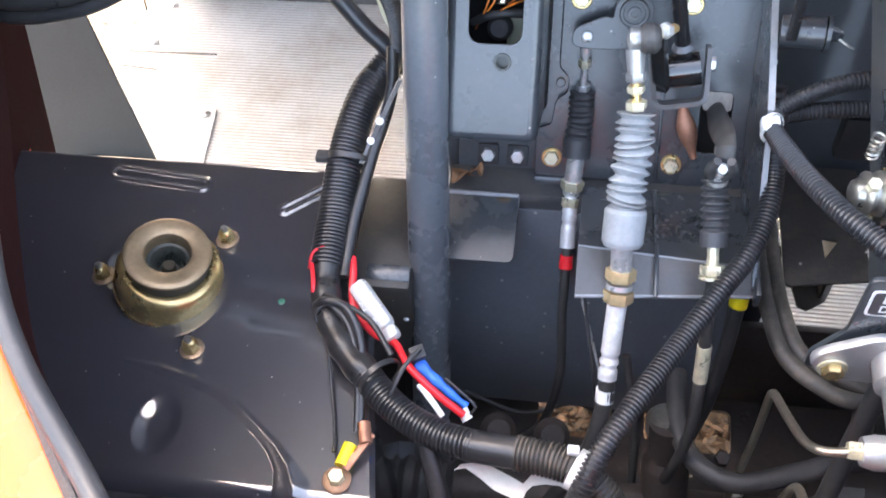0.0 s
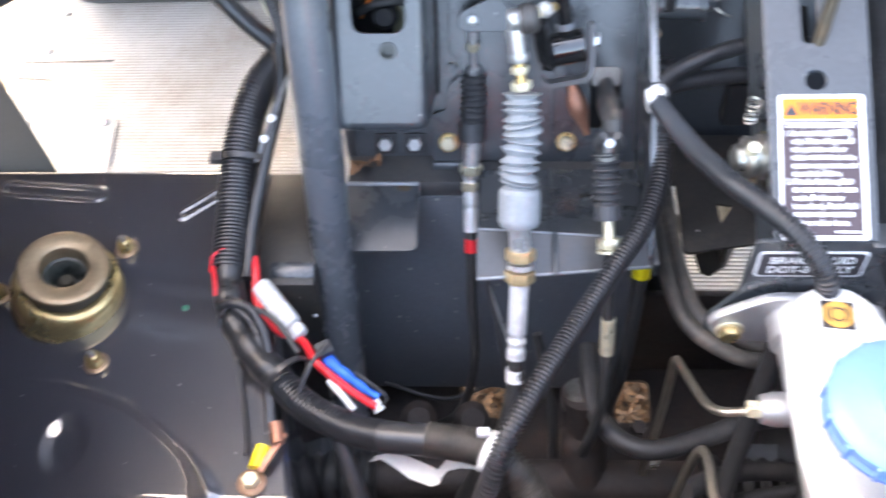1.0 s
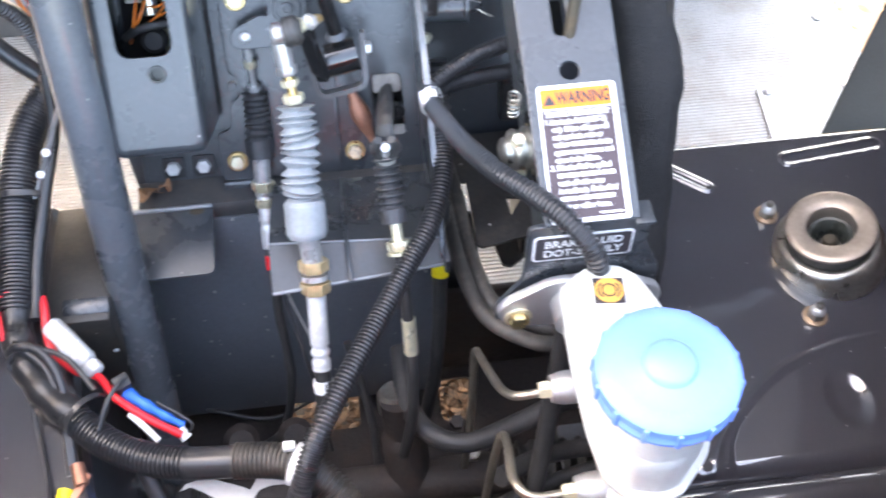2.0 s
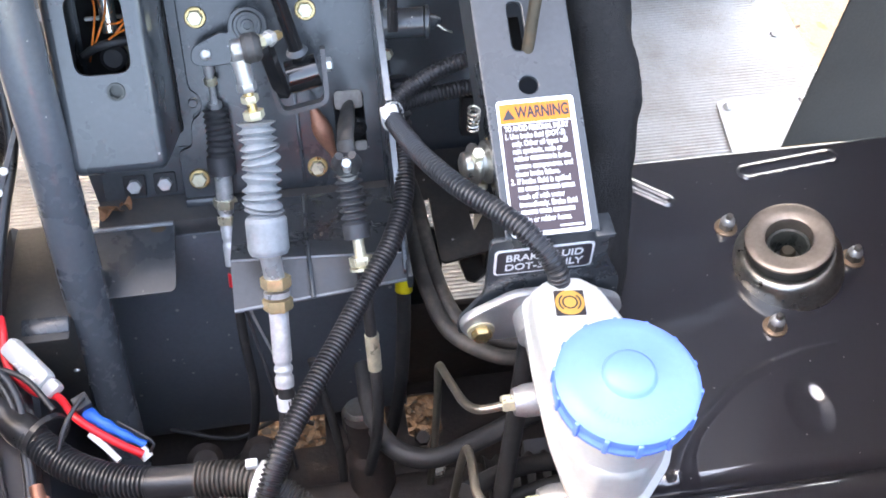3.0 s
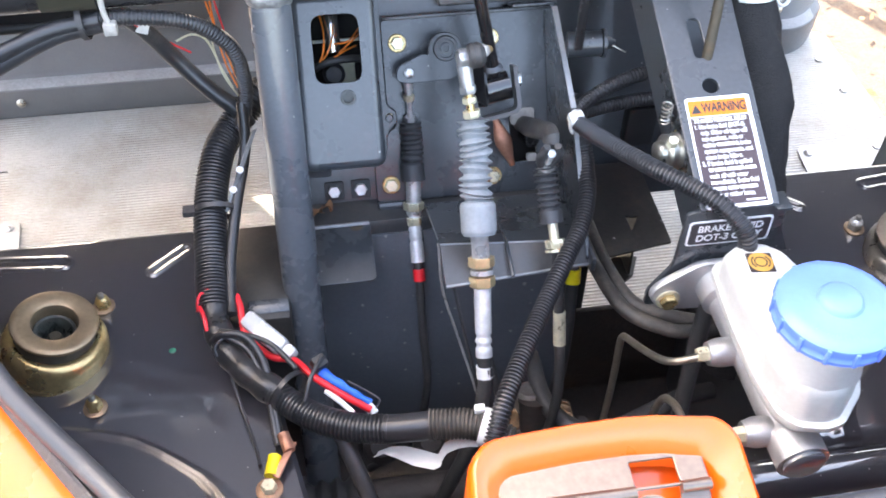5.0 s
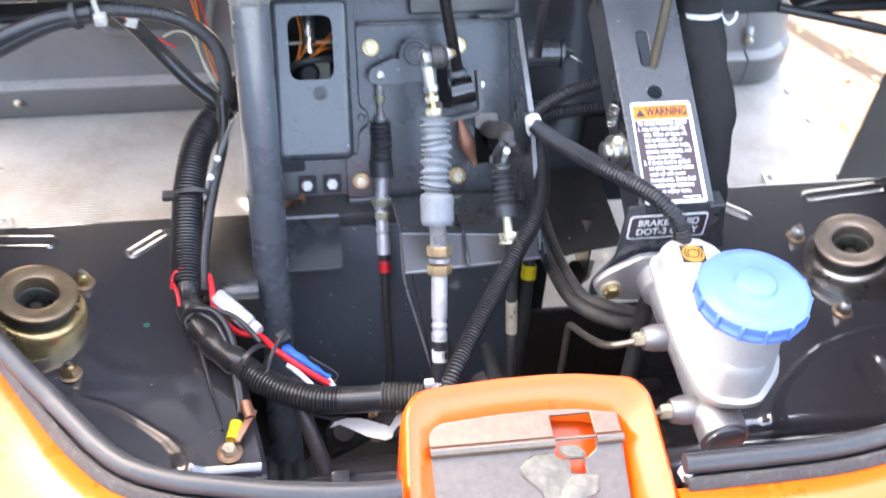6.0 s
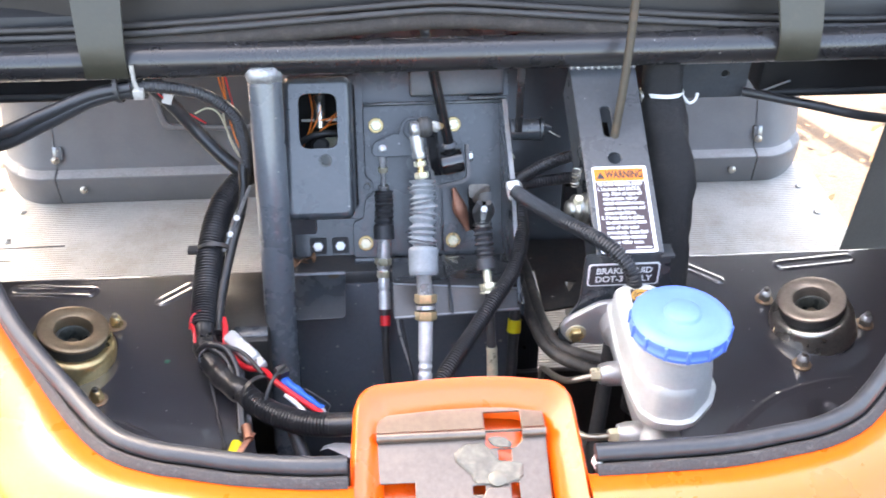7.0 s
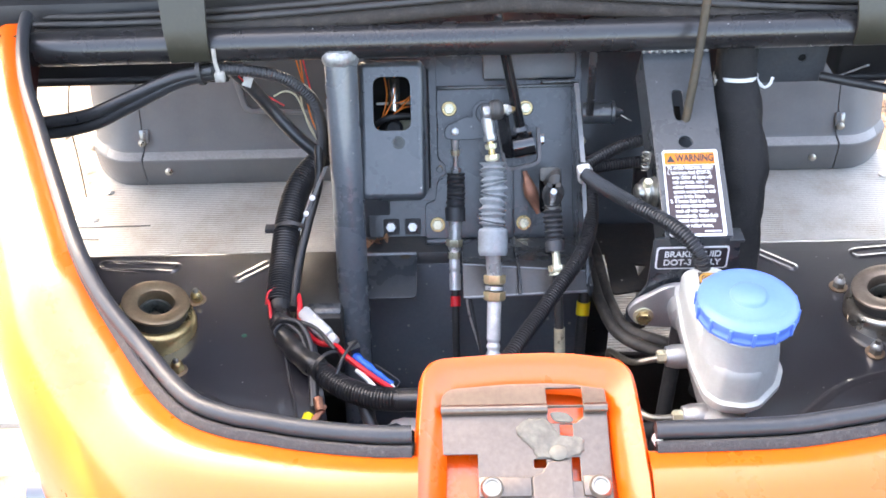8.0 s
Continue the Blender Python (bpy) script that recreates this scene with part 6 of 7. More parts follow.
    # blue screw cap with gripping lugs, slots and a domed button
    bm = lathe([(0.0375, 0.7815), (0.0392, 0.783), (0.0395, 0.786), (0.0385, 0.7875), (0.0382, 0.7905), (0.0392, 0.7925), (0.0390, 0.796), (0.0365, 0.7985), (0.030, 0.7995), (0.0160, 0.8003), (0.0148, 0.8008), (0.0138, 0.8035), (0.0118, 0.8048), (0, 0.8052)], Matrix.Translation(cc), 64)
    cap = part("cap", bm, M_CAP, r, "sky-blue ribbed screw cap")
    for k in range(14):
        a = 2 * math.pi * (k + 0.3) / 14
        part("lug", block(-0.0012, -0.0014, 0.7830, 0.0018, 0.0014, 0.7955, Matrix.Translation(cc) @ Matrix.Rotation(a, 4, "Z") @ Matrix.Translation((0.0387, 0, 0)), 0.0006), M_CAP, cap)
    for k in range(22):
        a = radians(218 + 5.0 * k)
        part("embossed_stroke", block(-0.0032, -0.00035, 0.7993, 0.0032, 0.00035, 0.8000, Matrix.Translation(cc) @ Matrix.Rotation(a, 4, "Z") @ Matrix.Translation((0.027, 0, -0.0003)), 0), M_CAP, cap)
    ic = part("brake_symbol", sheet(rrect(-0.0095, -0.0095, 0.0095, 0.0095, 0.0008), [], 0.0004, pose(0.161, -0.1045, 0.7446, 0, 0, -6), 0.0001), M_LBLACK, r, "amber brake warning symbol")
    mi = pose(0.161, -0.1045, 0.7450, 0, 0, -6)
    part("amber_disc", sheet(circle(0, 0, 0.0093, 28), [], 0.0002, mi, 0.00002), M_ICON, ic)
    part("ring_mark", sheet(circle(0, 0, 0.0050, 24), [circle(0, 0, 0.0040, 24)], 0.0002, mi @ Matrix.Translation((0, 0, 0.0003)), 0.00002), M_LBLACK, ic)
    for s in (-1, 1):
        arc = [(0.0072 * math.cos(a) * s, 0.0072 * math.sin(a)) for a in [radians(-50 + 10 * k) for k in range(11)]] + [(0.0062 * math.cos(a) * s, 0.0062 * math.sin(a)) for a in [radians(50 - 10 * k) for k in range(11)]]
        part("arc_mark", sheet(arc, [], 0.0002, mi @ Matrix.Translation((0, 0, 0.0003)), 0.00002), M_LBLACK, ic)
    # steel brake pipes
    p = thing("brake_pipe", (0.1, -0.13, 0.67), "bare steel brake pipe to the master cylinder", "pipe", "brake pipes")
    part("pipe", sweep([(0.126, -0.133, 0.679), (0.112, -0.1335, 0.676), (0.101, -0.130, 0.670), (0.095, -0.118, 0.659), (0.091, -0.092, 0.640), (0.0875, -0.068, 0.625), (0.0865, -0.063, 0.620), (0.086, -0.062, 0.61), (0.085, -0.066, 0.55), (0.08, -0.07, 0.42)], 0.0031, 12, 0.003), M_PIPE, p)
    q = thing("brake_pipe", (0.1, -0.2, 0.67), "bare steel brake pipe to the master cylinder", "pipe", "brake pipes")
    part("pipe", sweep([(0.128, -0.204, 0.677), (0.112, -0.2045, 0.676), (0.098, -0.203, 0.676), (0.090, -0.19, 0.674), (0.092, -0.16, 0.66), (0.092, -0.14, 0.63), (0.086, -0.14, 0.55), (0.08, -0.14, 0.42)], 0.0031, 12, 0.003), M_PIPE, q)


M_PIPE = mat("tarnished_pipe", (0.3, 0.27, 0.22), 0.35, 0.85, var=0.2, scale=60, bump=0.05, dust=((0.2, 0.16, 0.12), 0.2, 50))


# ---- body shell, seal, hood ----
RIM = [(0.1631, -0.3260, 0.8050), (0.2013, -0.3179, 0.8060), (0.2173, -0.3139, 0.8060), (0.2425, -0.3034, 0.8065), (0.2612, -0.2878, 0.8075), (0.287, -0.259, 0.812), (0.312, -0.233, 0.8215), (0.334, -0.208, 0.832), (0.357, -0.172, 0.846), (0.3905, -0.104, 0.855), (0.439, -0.002, 0.860), (0.464, 0.050, 0.868), (0.481, 0.097, 0.878), (0.492, 0.140, 0.885), (0.496, 0.165, 0.888)]
BOWED = [(0.1631, -0.3300, 0.8050), (0.2013, -0.3245, 0.8060), (0.2260, -0.3195, 0.8060), (0.2520, -0.3085, 0.8065), (0.2710, -0.2935, 0.8070), (0.2985, -0.2660, 0.8090), (0.325, -0.237, 0.8175), (0.346, -0.211, 0.830), (0.367, -0.174, 0.845), (0.397, -0.105, 0.855), (0.443, -0.002, 0.860), (0.467, 0.050, 0.868), (0.483, 0.097, 0.878), (0.493, 0.140, 0.885), (0.497, 0.165, 0.888)]


def rim_line(s, step=0.012, start=None):
    """The line round the opening on one side, from the latch housing back."""
    if start is None:
        start = 0.094 if s < 0 else 0.0705
    return curve_points([(s * x, y, z) for x, y, z in [(start, -0.331, 0.803), (0.12, -0.331, 0.804)] + (RIM if s < 0 else BOWED)], step)


def offset_rows(line, s, prof, narrow=0.0):
    """Rows set off outwards (d) and up (h) from a line round the opening, drawn in by `narrow` towards the rear."""
    rows = []
    for d, h in prof:
        row = []
        for i, p in enumerate(line):
            a = (line[min(i + 1, len(line) - 1)] - line[max(i - 1, 0)])
            out = Vector((a.y, -a.x, 0)).normalized() * s
            k = min(1.0, max(0.0, (p.y + 0.275) / 0.07))
            row.append(p + out * max(min(d, 0.003), d - narrow * k * k * (3 - 2 * k)) + Vector((0, 0, h)))
        rows.append(row)
    return rows


def front_body():
    t = thing("bodywork", (0, -0.36, 0.7), "glossy orange front bodywork round the open bay", "bodywork")
    prof = [(0.0090, -0.0125), (0.0093, -0.0105), (0.0097, -0.009), (0.0135, -0.0065), (0.030, -0.006), (0.046, -0.012), (0.062, -0.024), (0.076, -0.042), (0.086, -0.070), (0.092, -0.11), (0.096, -0.21), (0.096, -0.42)]
    for s in (-1, 1):
        line = rim_line(s, 0.012, 0.090 if s < 0 else 0.0645)
        part("shell_side", thicken(bands(offset_rows(line, s, prof, 0.007)), 0.003), M_ORANGE, t)
    for s in (-1, 1):
        line = rim_line(s)
        part("inner_lining", thicken(bands(offset_rows(line, s, [(0.000, -0.052), (0.001, -0.012), (0.010, -0.0145), (0.030, -0.012), (0.044, -0.018), (0.058, -0.030), (0.071, -0.047), (0.081, -0.074), (0.087, -0.112), (0.091, -0.21), (0.091, -0.30)], 0.007)), 0.0015), M_WING, t, "dark red-black inside of the shell")
    # nose between the two sides, in front of the latch housing
    prof2 = [(-0.392, 0.750), (-0.402, 0.742), (-0.412, 0.72), (-0.42, 0.69), (-0.43, 0.62), (-0.432, 0.4)]
    part("nose", thicken(bands([[(x, y, z) for x in (-0.09, -0.04, 0.0, 0.04, 0.09)] for y, z in prof2]), 0.003), M_ORANGE, t)

    def loop(off, back, zs, k=7):
        """A U-shaped loop round the latch, `off` inwards."""
        x0, x1, yb, r = -0.0935 + off, 0.0665 - off, -0.2705 - off + back, max(0.004, 0.020 - off * 0.6)
        pts = [(x0, -0.405), (x0, -0.36), (x0 + 0.002, -0.32)]
        pts += [(x0 + 0.004 + r - r * math.cos(a), yb - r + r * math.sin(a)) for a in [math.pi / 2 * i / k for i in range(k + 1)]]
        pts += [(-0.03, yb + 0.003), (0.0, yb + 0.0035), (0.02, yb + 0.002)]
        pts += [(x1 - 0.004 - r + r * math.sin(a), yb - 0.002 - r + r * math.cos(a)) for a in [math.pi / 2 * i / k for i in range(k + 1)]]
        pts += [(x1 - 0.002, -0.32), (x1, -0.36), (x1, -0.405)]
        return [(x, y, zs(y)) for x, y in pts]

    def rim(h):
        return lambda y: 0.818 + h - max(0.0, -0.275 - y) * 0.36
    rows = [loop(-0.004, 0, rim(-0.11)), loop(-0.002, 0, rim(-0.03)), loop(-0.001, 0, rim(-0.008)), loop(0.001, 0, rim(-0.001)), loop(0.003, 0, rim(0.0008)), loop(0.006, 0, rim(-0.0004)), loop(0.010, 0, rim(-0.0042)), loop(0.0145, 0.001, rim(-0.0095)), loop(0.0190, 0.002, rim(-0.0155)), loop(0.0215, 0.003, rim(-0.021))]
    h = part("latch_housing", thicken(bands(rows), 0.0025), M_ORANGE, t, "raised orange rim round the latch")
    part("housing_floor", thicken(bands([[(x, y, 0.818 - 0.030 - (-0.275 - y) * 0.36) for x in (-0.08, 0.0, 0.054)] for y in (-0.275, -0.34, -0.405)]), 0.002), M_ORANGE, t)
    for s, x in ((1, 0.0690),):
        part("torn_edge", block(-0.002, -0.005, -0.003, 0.002, 0.005, 0.005, pose(x + s * 0.003, -0.332, 0.794, 0, 20 * s, 15), 0.002), M_NYLON, t, "white worn paint at the seal end")
    return t


def latch():
    t = thing("hood_latch", (-0.015, -0.33, 0.78), "worn bare steel hood latch plate with grease", "latch")
    # frame that lies on the sloping housing: x across, y towards the cabin
    a = math.atan(0.24)
    m = pose(0, -0.303, 0.7995, math.degrees(a) * 0.4, 0, 0)
    part("upper_plate", sheet(rrect(-0.0745, 0.0, 0.0415, 0.0215, 0.002), [rrect(-0.0002, 0.0, 0.0250, 0.0160, 0.001)], 0.002, m), M_LATCH, t)
    part("fold", sweep([(-0.0745, -0.3045, 0.7985), (-0.04, -0.3045, 0.7985), (-0.0002, -0.3045, 0.7985)], 0.0035, 12, 0.01), M_LATCH, t)
    part("fold", sweep([(0.0250, -0.3045, 0.7985), (0.033, -0.3045, 0.7985), (0.0415, -0.3045, 0.7985)], 0.0035, 12, 0.01), M_LATCH, t)
    m2 = pose(0, -0.3045, 0.7955, 26, 0, 0)
    part("lower_plate", sheet(fillet([(-0.0745, -0.0295), (-0.0495, -0.0295), (-0.0495, -0.085), (0.0415, -0.085), (0.0415, 0.0), (0.0250, 0.0), (0.0250, -0.004), (0.0195, -0.0085), (-0.0002, -0.0085), (-0.0002, 0.0), (-0.0745, 0.0)], 0.001), [rrect(0.008, -0.018, 0.017, -0.0092, 0.0006), rrect(-0.0110, -0.0395, -0.0025, -0.0335, 0.001), rrect(0.0148, -0.0490, 0.0205, -0.0325, 0.001)], 0.002, m2), M_LATCH, t)
    part("pivot_rivet", lathe([(0.0063, 0.0), (0.0062, 0.0022), (0.0045, 0.0032), (0, 0.0034)], m2 @ Matrix.Translation((0.0058, -0.0300, 0.001)) @ Matrix.Diagonal((1.0, 0.85, 1, 1)), 24), M_RIVET, t, "pale flat rivet head")
    part("catch", sheet(fillet([(-0.012, -0.085), (0.0265, -0.085), (0.0145, -0.062), (0.0140, -0.036), (-0.0015, -0.036), (-0.006, -0.044), (-0.013, -0.046)], 0.003), [], 0.003, m2 @ Matrix.Translation((0, 0, 0.0034))), M_LATCH, t, "worn latch tongue")
    part("bottom_flange", block(-0.0495, -0.0595, -0.001, -0.0135, -0.046, 0.0035, m2, 0.0012), M_LATCH, t)
    part("bottom_flange", block(0.0215, -0.0595, -0.001, 0.0400, -0.046, 0.0035, m2, 0.0012), M_LATCH, t)
    # dried grease: two thin uneven patches
    for outline in ([(-0.0235, -0.0125), (-0.016, -0.0055), (-0.003, -0.0035), (0.003, -0.0100), (0.007, -0.0175), (0.0175, -0.0185), (0.024, -0.0190), (0.0245, -0.0290), (0.013, -0.0345), (-0.010, -0.0330), (-0.0115, -0.0260), (-0.0200, -0.0190)],
                    [(0.0010, -0.0012), (0.0060, -0.0005), (0.0135, -0.0015), (0.0180, -0.0060), (0.0165, -0.0088), (0.0100, -0.0088), (0.0040, -0.0075)]):
        c = Vector((sum(x for x, y in outline) / len(outline), sum(y for x, y in outline) / len(outline)))
        ring = fillet(outline, 0.004, 4)
        bm, loops = bmesh.new(), []
        for f, h in ((1.0, 0.0009), (0.95, 0.0019), (0.8, 0.0024), (0.55, 0.0021), (0.28, 0.0025)):
            loop = []
            for k, (x, y) in enumerate(ring):
                q = c + (Vector((x, y)) - c) * f * (1 + 0.07 * noise.noise((x * 500, y * 500, 1)))
                loop.append(bm.verts.new(m2 @ Vector((q.x, q.y, h + 0.0006 * noise.noise((q.x * 320, q.y * 320, f)) * (f < 0.99)))))
            loops.append(loop)
        for p, q in zip(loops, loops[1:]):
            for k in range(len(ring)):
                bm.faces.new((p[k], p[(k + 1) % len(ring)], q[(k + 1) % len(ring)], q[k]))
        bm.faces.new(loops[-1])
        part("grease_smear", bm, M_GREASE, t, "pale dried grease smear")
    for u in (-0.0405, 0.0325):
        part("mount_screw", lathe([(0.0078, 0), (0.0078, 0.002), (0.0062, 0.0045), (0.0052, 0.0045), (0.0045, 0.003), (0, 0.003)], m2 @ Matrix.Translation((u, -0.0540, 0.0035)), 22), M_DULLZINC, t)
    return t


M_RIVET = mat("greasy_pale_rivet", (0.16, 0.148, 0.12), 0.45, 0.2, var=0.15, scale=90, bump=0.15)


def seals():
    for s in (-1, 1):
        t = thing("bay_seal", (s * 0.3, -0.2, 0.8), "grey hollow rubber seal on a worn black edge trim", "seal", "bay seals")
        line = rim_line(s)
        a = offset_rows(line, s, [(0.0, 0.001)])[0]
        part("bulb", sweep(a, 0.0062, 16, smooth=False), M_SEAL, t)
        prof = [(0.0030, -0.0065), (0.0062, -0.0050), (0.0078, -0.001), (0.0098, -0.0008), (0.0132, -0.0035), (0.0142, -0.0060)]
        part("edge_trim", thicken(bands(offset_rows(line, s, prof, 0.0075)), 0.0025), M_TRIM, t, "worn speckled edge trim")
        # black strip added under the bulb fills the gap with painted shade
        part("channel", thicken(bands(offset_rows(line, s, [(-0.003, -0.0075), (0.004, -0.0080), (0.0125, -0.0082)])), 0.001), M_HOLE, t)


def hood():
    t = thing("hood", (0, 0.17, 0.87), "raised black hood seen from its underside, hinged on straps", "hood")
    rows = []
    for k in range(9):
        u = k / 8
        z = 0.888 + 0.78 * u
        y = 0.168 + (z - 0.88) * 0.12
        rows.append([(x, y + 0.10 * (abs(x) / 0.6) ** 3 * (1 - u * 0.4), z + (0.016 - 0.080 * abs(x) if k == 0 else 0.0)) for x in [-0.58 + 1.16 * i / 28 for i in range(29)]])
    part("inner_panel", thicken(bands(rows), 0.004), M_HOOD, t)
    back = [[(x * 1.01, y + 0.02, z + 0.002) for x, y, z in r] for r in rows]
    part("outer_skin", thicken(bands(back), 0.003), M_ORANGE, t, "orange outer skin")

    for s in (-1, 1):
        rows = []
        for k in range(9):
            u = k / 8
            x, y, z = back[k][0 if s < 0 else -1]
            d = 0.05 + 0.19 * min(1.0, u * 2.2)
            rows.append([(x, y - 0.004, z), (x + s * 0.006, y - d * 0.5, z + 0.01), (x + s * 0.002, y - d, z + 0.02)])
        part("side_skirt", thicken(bands(rows), 0.003), M_ORANGE, t, "orange side skirt")
        part("skirt_lining", thicken(bands([[(a - s * 0.005, b, c) for a, b, c in r] for r in rows]), 0.002), M_HOOD, t)

    def arch(x):
        return 0.8945 - (0.077 if x < 0 else 0.098) * (math.sqrt(x * x + 0.0009) - 0.03)
    xs = [-0.5 + 0.025 * k for k in range(41)]
    part("seal_strip", sweep([(x, 0.152 + 0.05 * (abs(x) / 0.55) ** 3, arch(x)) for x in xs], 0.0100, 14, 0.012, flat=0.8), M_FELT, t, "worn brown-grey sealing strip")
    part("seal_groove", sweep([(x, 0.148 + 0.05 * (abs(x) / 0.55) ** 3, arch(x) + 0.0110) for x in xs], 0.0034, 10, 0.012), M_RUBBER, t)
    part("lip", sweep([(x, 0.154 + 0.05 * (abs(x) / 0.55) ** 3, arch(x) + 0.0165) for x in xs], 0.0036, 10, 0.012), M_HOOD, t)
    for x in (-0.3255, 0.3555):
        rows = [[(x - 0.0205 - 0.006 * k, y, z), (x + 0.0205 + 0.001 * k, y, z)] for k, (y, z) in zip((0, 0, 0, 0.3, 1, 2, 3), ((0.1235, 0.853), (0.1205, 0.858), (0.1195, 0.872), (0.124, 0.89), (0.148, 0.94), (0.18, 1.00), (0.22, 1.07)))]
        part("hinge_strap", thicken(bands(rows), 0.0035), M_STRAP, t, "olive-grey steel hinge strap")
    return t


def seat():
    # unseen seat and side block, added to keep sun off the floor
    t = thing("bench_seat", (0, 1.0, 0.63), "unseen black bench seat added to shade the floor", "seat")
    part("cushion", block(-0.74, 0.86, 0.632, 0.62, 1.25, 0.74, Matrix(), 0.03), M_HOLEBOX, t)
    part("floor_shade", block(-0.80, 0.76, 0.58, -0.762, 1.32, 1.36, Matrix(), 0.015), M_HOLEBOX, t)
    part("backrest", block(-0.62, 1.18, 0.72, 0.62, 1.30, 1.36, pose(0, 0, 0, 0, 0, 0), 0.03), M_HOLEBOX, t)


def canopy():
    """An unseen roof, added to keep the sun off the bay."""
    t = thing("canopy", (0, 1.2, 1.9), "unseen black roof added for shade, on two rear posts", "canopy")
    part("roof", block(-0.76, 0.25, 1.88, 0.70, 2.3, 1.93, Matrix(), 0.02), M_HOLEBOX, t)
    # out-of-view slab and its arm, added to shade the left floor
    part("sun_blocker", block(-0.90, 0.62, 0.54, -0.87, 1.35, 1.88, Matrix(), 0.01), M_HOLEBOX, t)
    part("blocker_arm", block(-0.89, 1.30, 0.58, -0.60, 1.34, 0.62, Matrix(), 0.008), M_HOLEBOX, t)
    for x in (-0.55, 0.66):
        part("post", sweep([(x, 2.0, -0.02), (x, 2.0, 1.0), (x, 2.0, 1.885)], 0.025, 16, 0.2), M_HOLEBOX, t)


def dash_underside():
    for s, a, b in ((-1, -0.62, -0.295), (1, 0.35, 0.62)):
        z = 0.795 if s < 0 else 0.776
        d = thing("dash_underside", (0.5 * (a + b), 0.29, z), "black moulded dash underside behind the bar", "dash panel", "dash undersides")
        part("moulding", block(a, 0.186, z, b, 0.40, 0.893, Matrix(), 0.012), M_HOLEBOX, d)
        part("front_lip", sweep([(a + 0.012, 0.188, z + 0.006), (0.5 * (a + b), 0.187, z + 0.006), (b - 0.012, 0.188, z + 0.006)], 0.005, 12, 0.03), M_HOLEBOX, d)
    single("dash_crossmember", block(-0.62, 0.26, 0.85, 0.62, 0.52, 0.90, Matrix(), 0.006), M_HOLEBOX, "black dash crossmember under the hood", "dash panel")
    t = thing("dash_bracket", (0.3, 0.21, 0.8), "slate-grey sheet bracket behind the cloth sleeve", "bracket")
    m = Matrix(((1, 0, 0, 0), (0, 0, -1, 0.205), (0, 1, 0, 0), (0, 0, 0, 1)))
    part("plate", sheet(fillet([(0.245, 0.768), (0.345, 0.768), (0.345, 0.87), (0.245, 0.87)], 0.003), [circle(0.318, 0.797, 0.0045, 14)], 0.003, m), M_RUSTPANEL, t)
    # black patch behind the hole, painted shade
    part("blind", block(0.308, 0.209, 0.787, 0.328, 0.212, 0.807, Matrix(), 0), M_HOLE, t)
    part("edge_stay", strip([(0.345, 0.203, 0.770), (0.360, 0.186, 0.787), (0.375, 0.168, 0.806)], 0.005, 0.002, (1, 0.6, 0)), M_WORNBRIGHT, t, "bright bent stay")
    c = thing("side_conduit", (0.45, 0.15, 0.8), "black conduit running behind the bar", "conduit")
    part("conduit", sweep([(0.335, 0.19, 0.783), (0.40, 0.165, 0.779), (0.46, 0.15, 0.771), (0.52, 0.15, 0.765), (0.58, 0.17, 0.764)], 0.0052, 12), M_CONDUIT, c)


M_HOLEBOX = mat("shaded_black_plastic", (0.014, 0.014, 0.015), 0.5, var=0.2, scale=14, bump=0.1)


def cowl_flaps():
    for s in (-1, 1):
        t = thing("cowl_panel", (s * 0.7, 0.40, 0.29), "grey primed upright cowl side panel", "panel", "cowl panels")
        pts = [(s * 0.622, 0.292), (s * 0.80, 0.292), (s * 0.80, 0.90), (s * 0.652, 0.90)]
        pts = pts if s > 0 else pts[::-1]
        m = Matrix(((1, 0, 0, 0), (0, 0, -1, 0.40), (0, 1, 0, 0), (0, 0, 0, 1)))
        part("sheet", sheet(fillet(pts, 0.003), [], 0.003, m), M_FLAP, t)
        # out-of-view block added to stop sun reaching the strut panel
        part("sun_shield", block(min(s * 0.60, s * 0.82), 0.30, 0.82, max(s * 0.60, s * 0.82), 0.39, 1.06, Matrix(), 0.01), M_HOLEBOX, t)
        part("foot", block(min(s * 0.63, s * 0.72), 0.385, 0.2915, max(s * 0.63, s * 0.72), 0.3965, 0.300, Matrix(), 0.002), M_STRAP, t)
    t = thing("hanging_wire", (-0.72, 0.7, 0.3), "thin black wire hanging beside the seat base", "wire")
    part("strand", sweep([(-0.735, 0.70, 0.293), (-0.732, 0.705, 0.36), (-0.728, 0.712, 0.46), (-0.70, 0.72, 0.56)], 0.0013, 6, 0.02), M_CONDUIT, t)
    for s in (-1, 1):
        t = thing("inner_wing", (s * 0.57, 0.0, 0.7), "dark red-black inner wing under the body", "panel", "inner wings")
        part("sheet", thicken(bands([[(s * (0.578 + 0.042 * k), 0.08 + (yb - 0.08) * k, z) for k in (0.0, 0.33, 0.66, 1.0)] for yb, z in ((0.205, 0.44), (0.233, 0.51), (0.281, 0.644), (0.330, 0.78), (0.345, 0.82))]), 0.002), M_WING, t)


# dark red taken near black, with deep shade under the body painted in
M_WING = mat("shaded_dark_red", (0.022, 0.007, 0.007), 0.9, var=0.3, scale=12, bump=0.1)
M_WING.node_tree.nodes["Principled BSDF"].inputs["Specular IOR Level"].default_value = 0.04


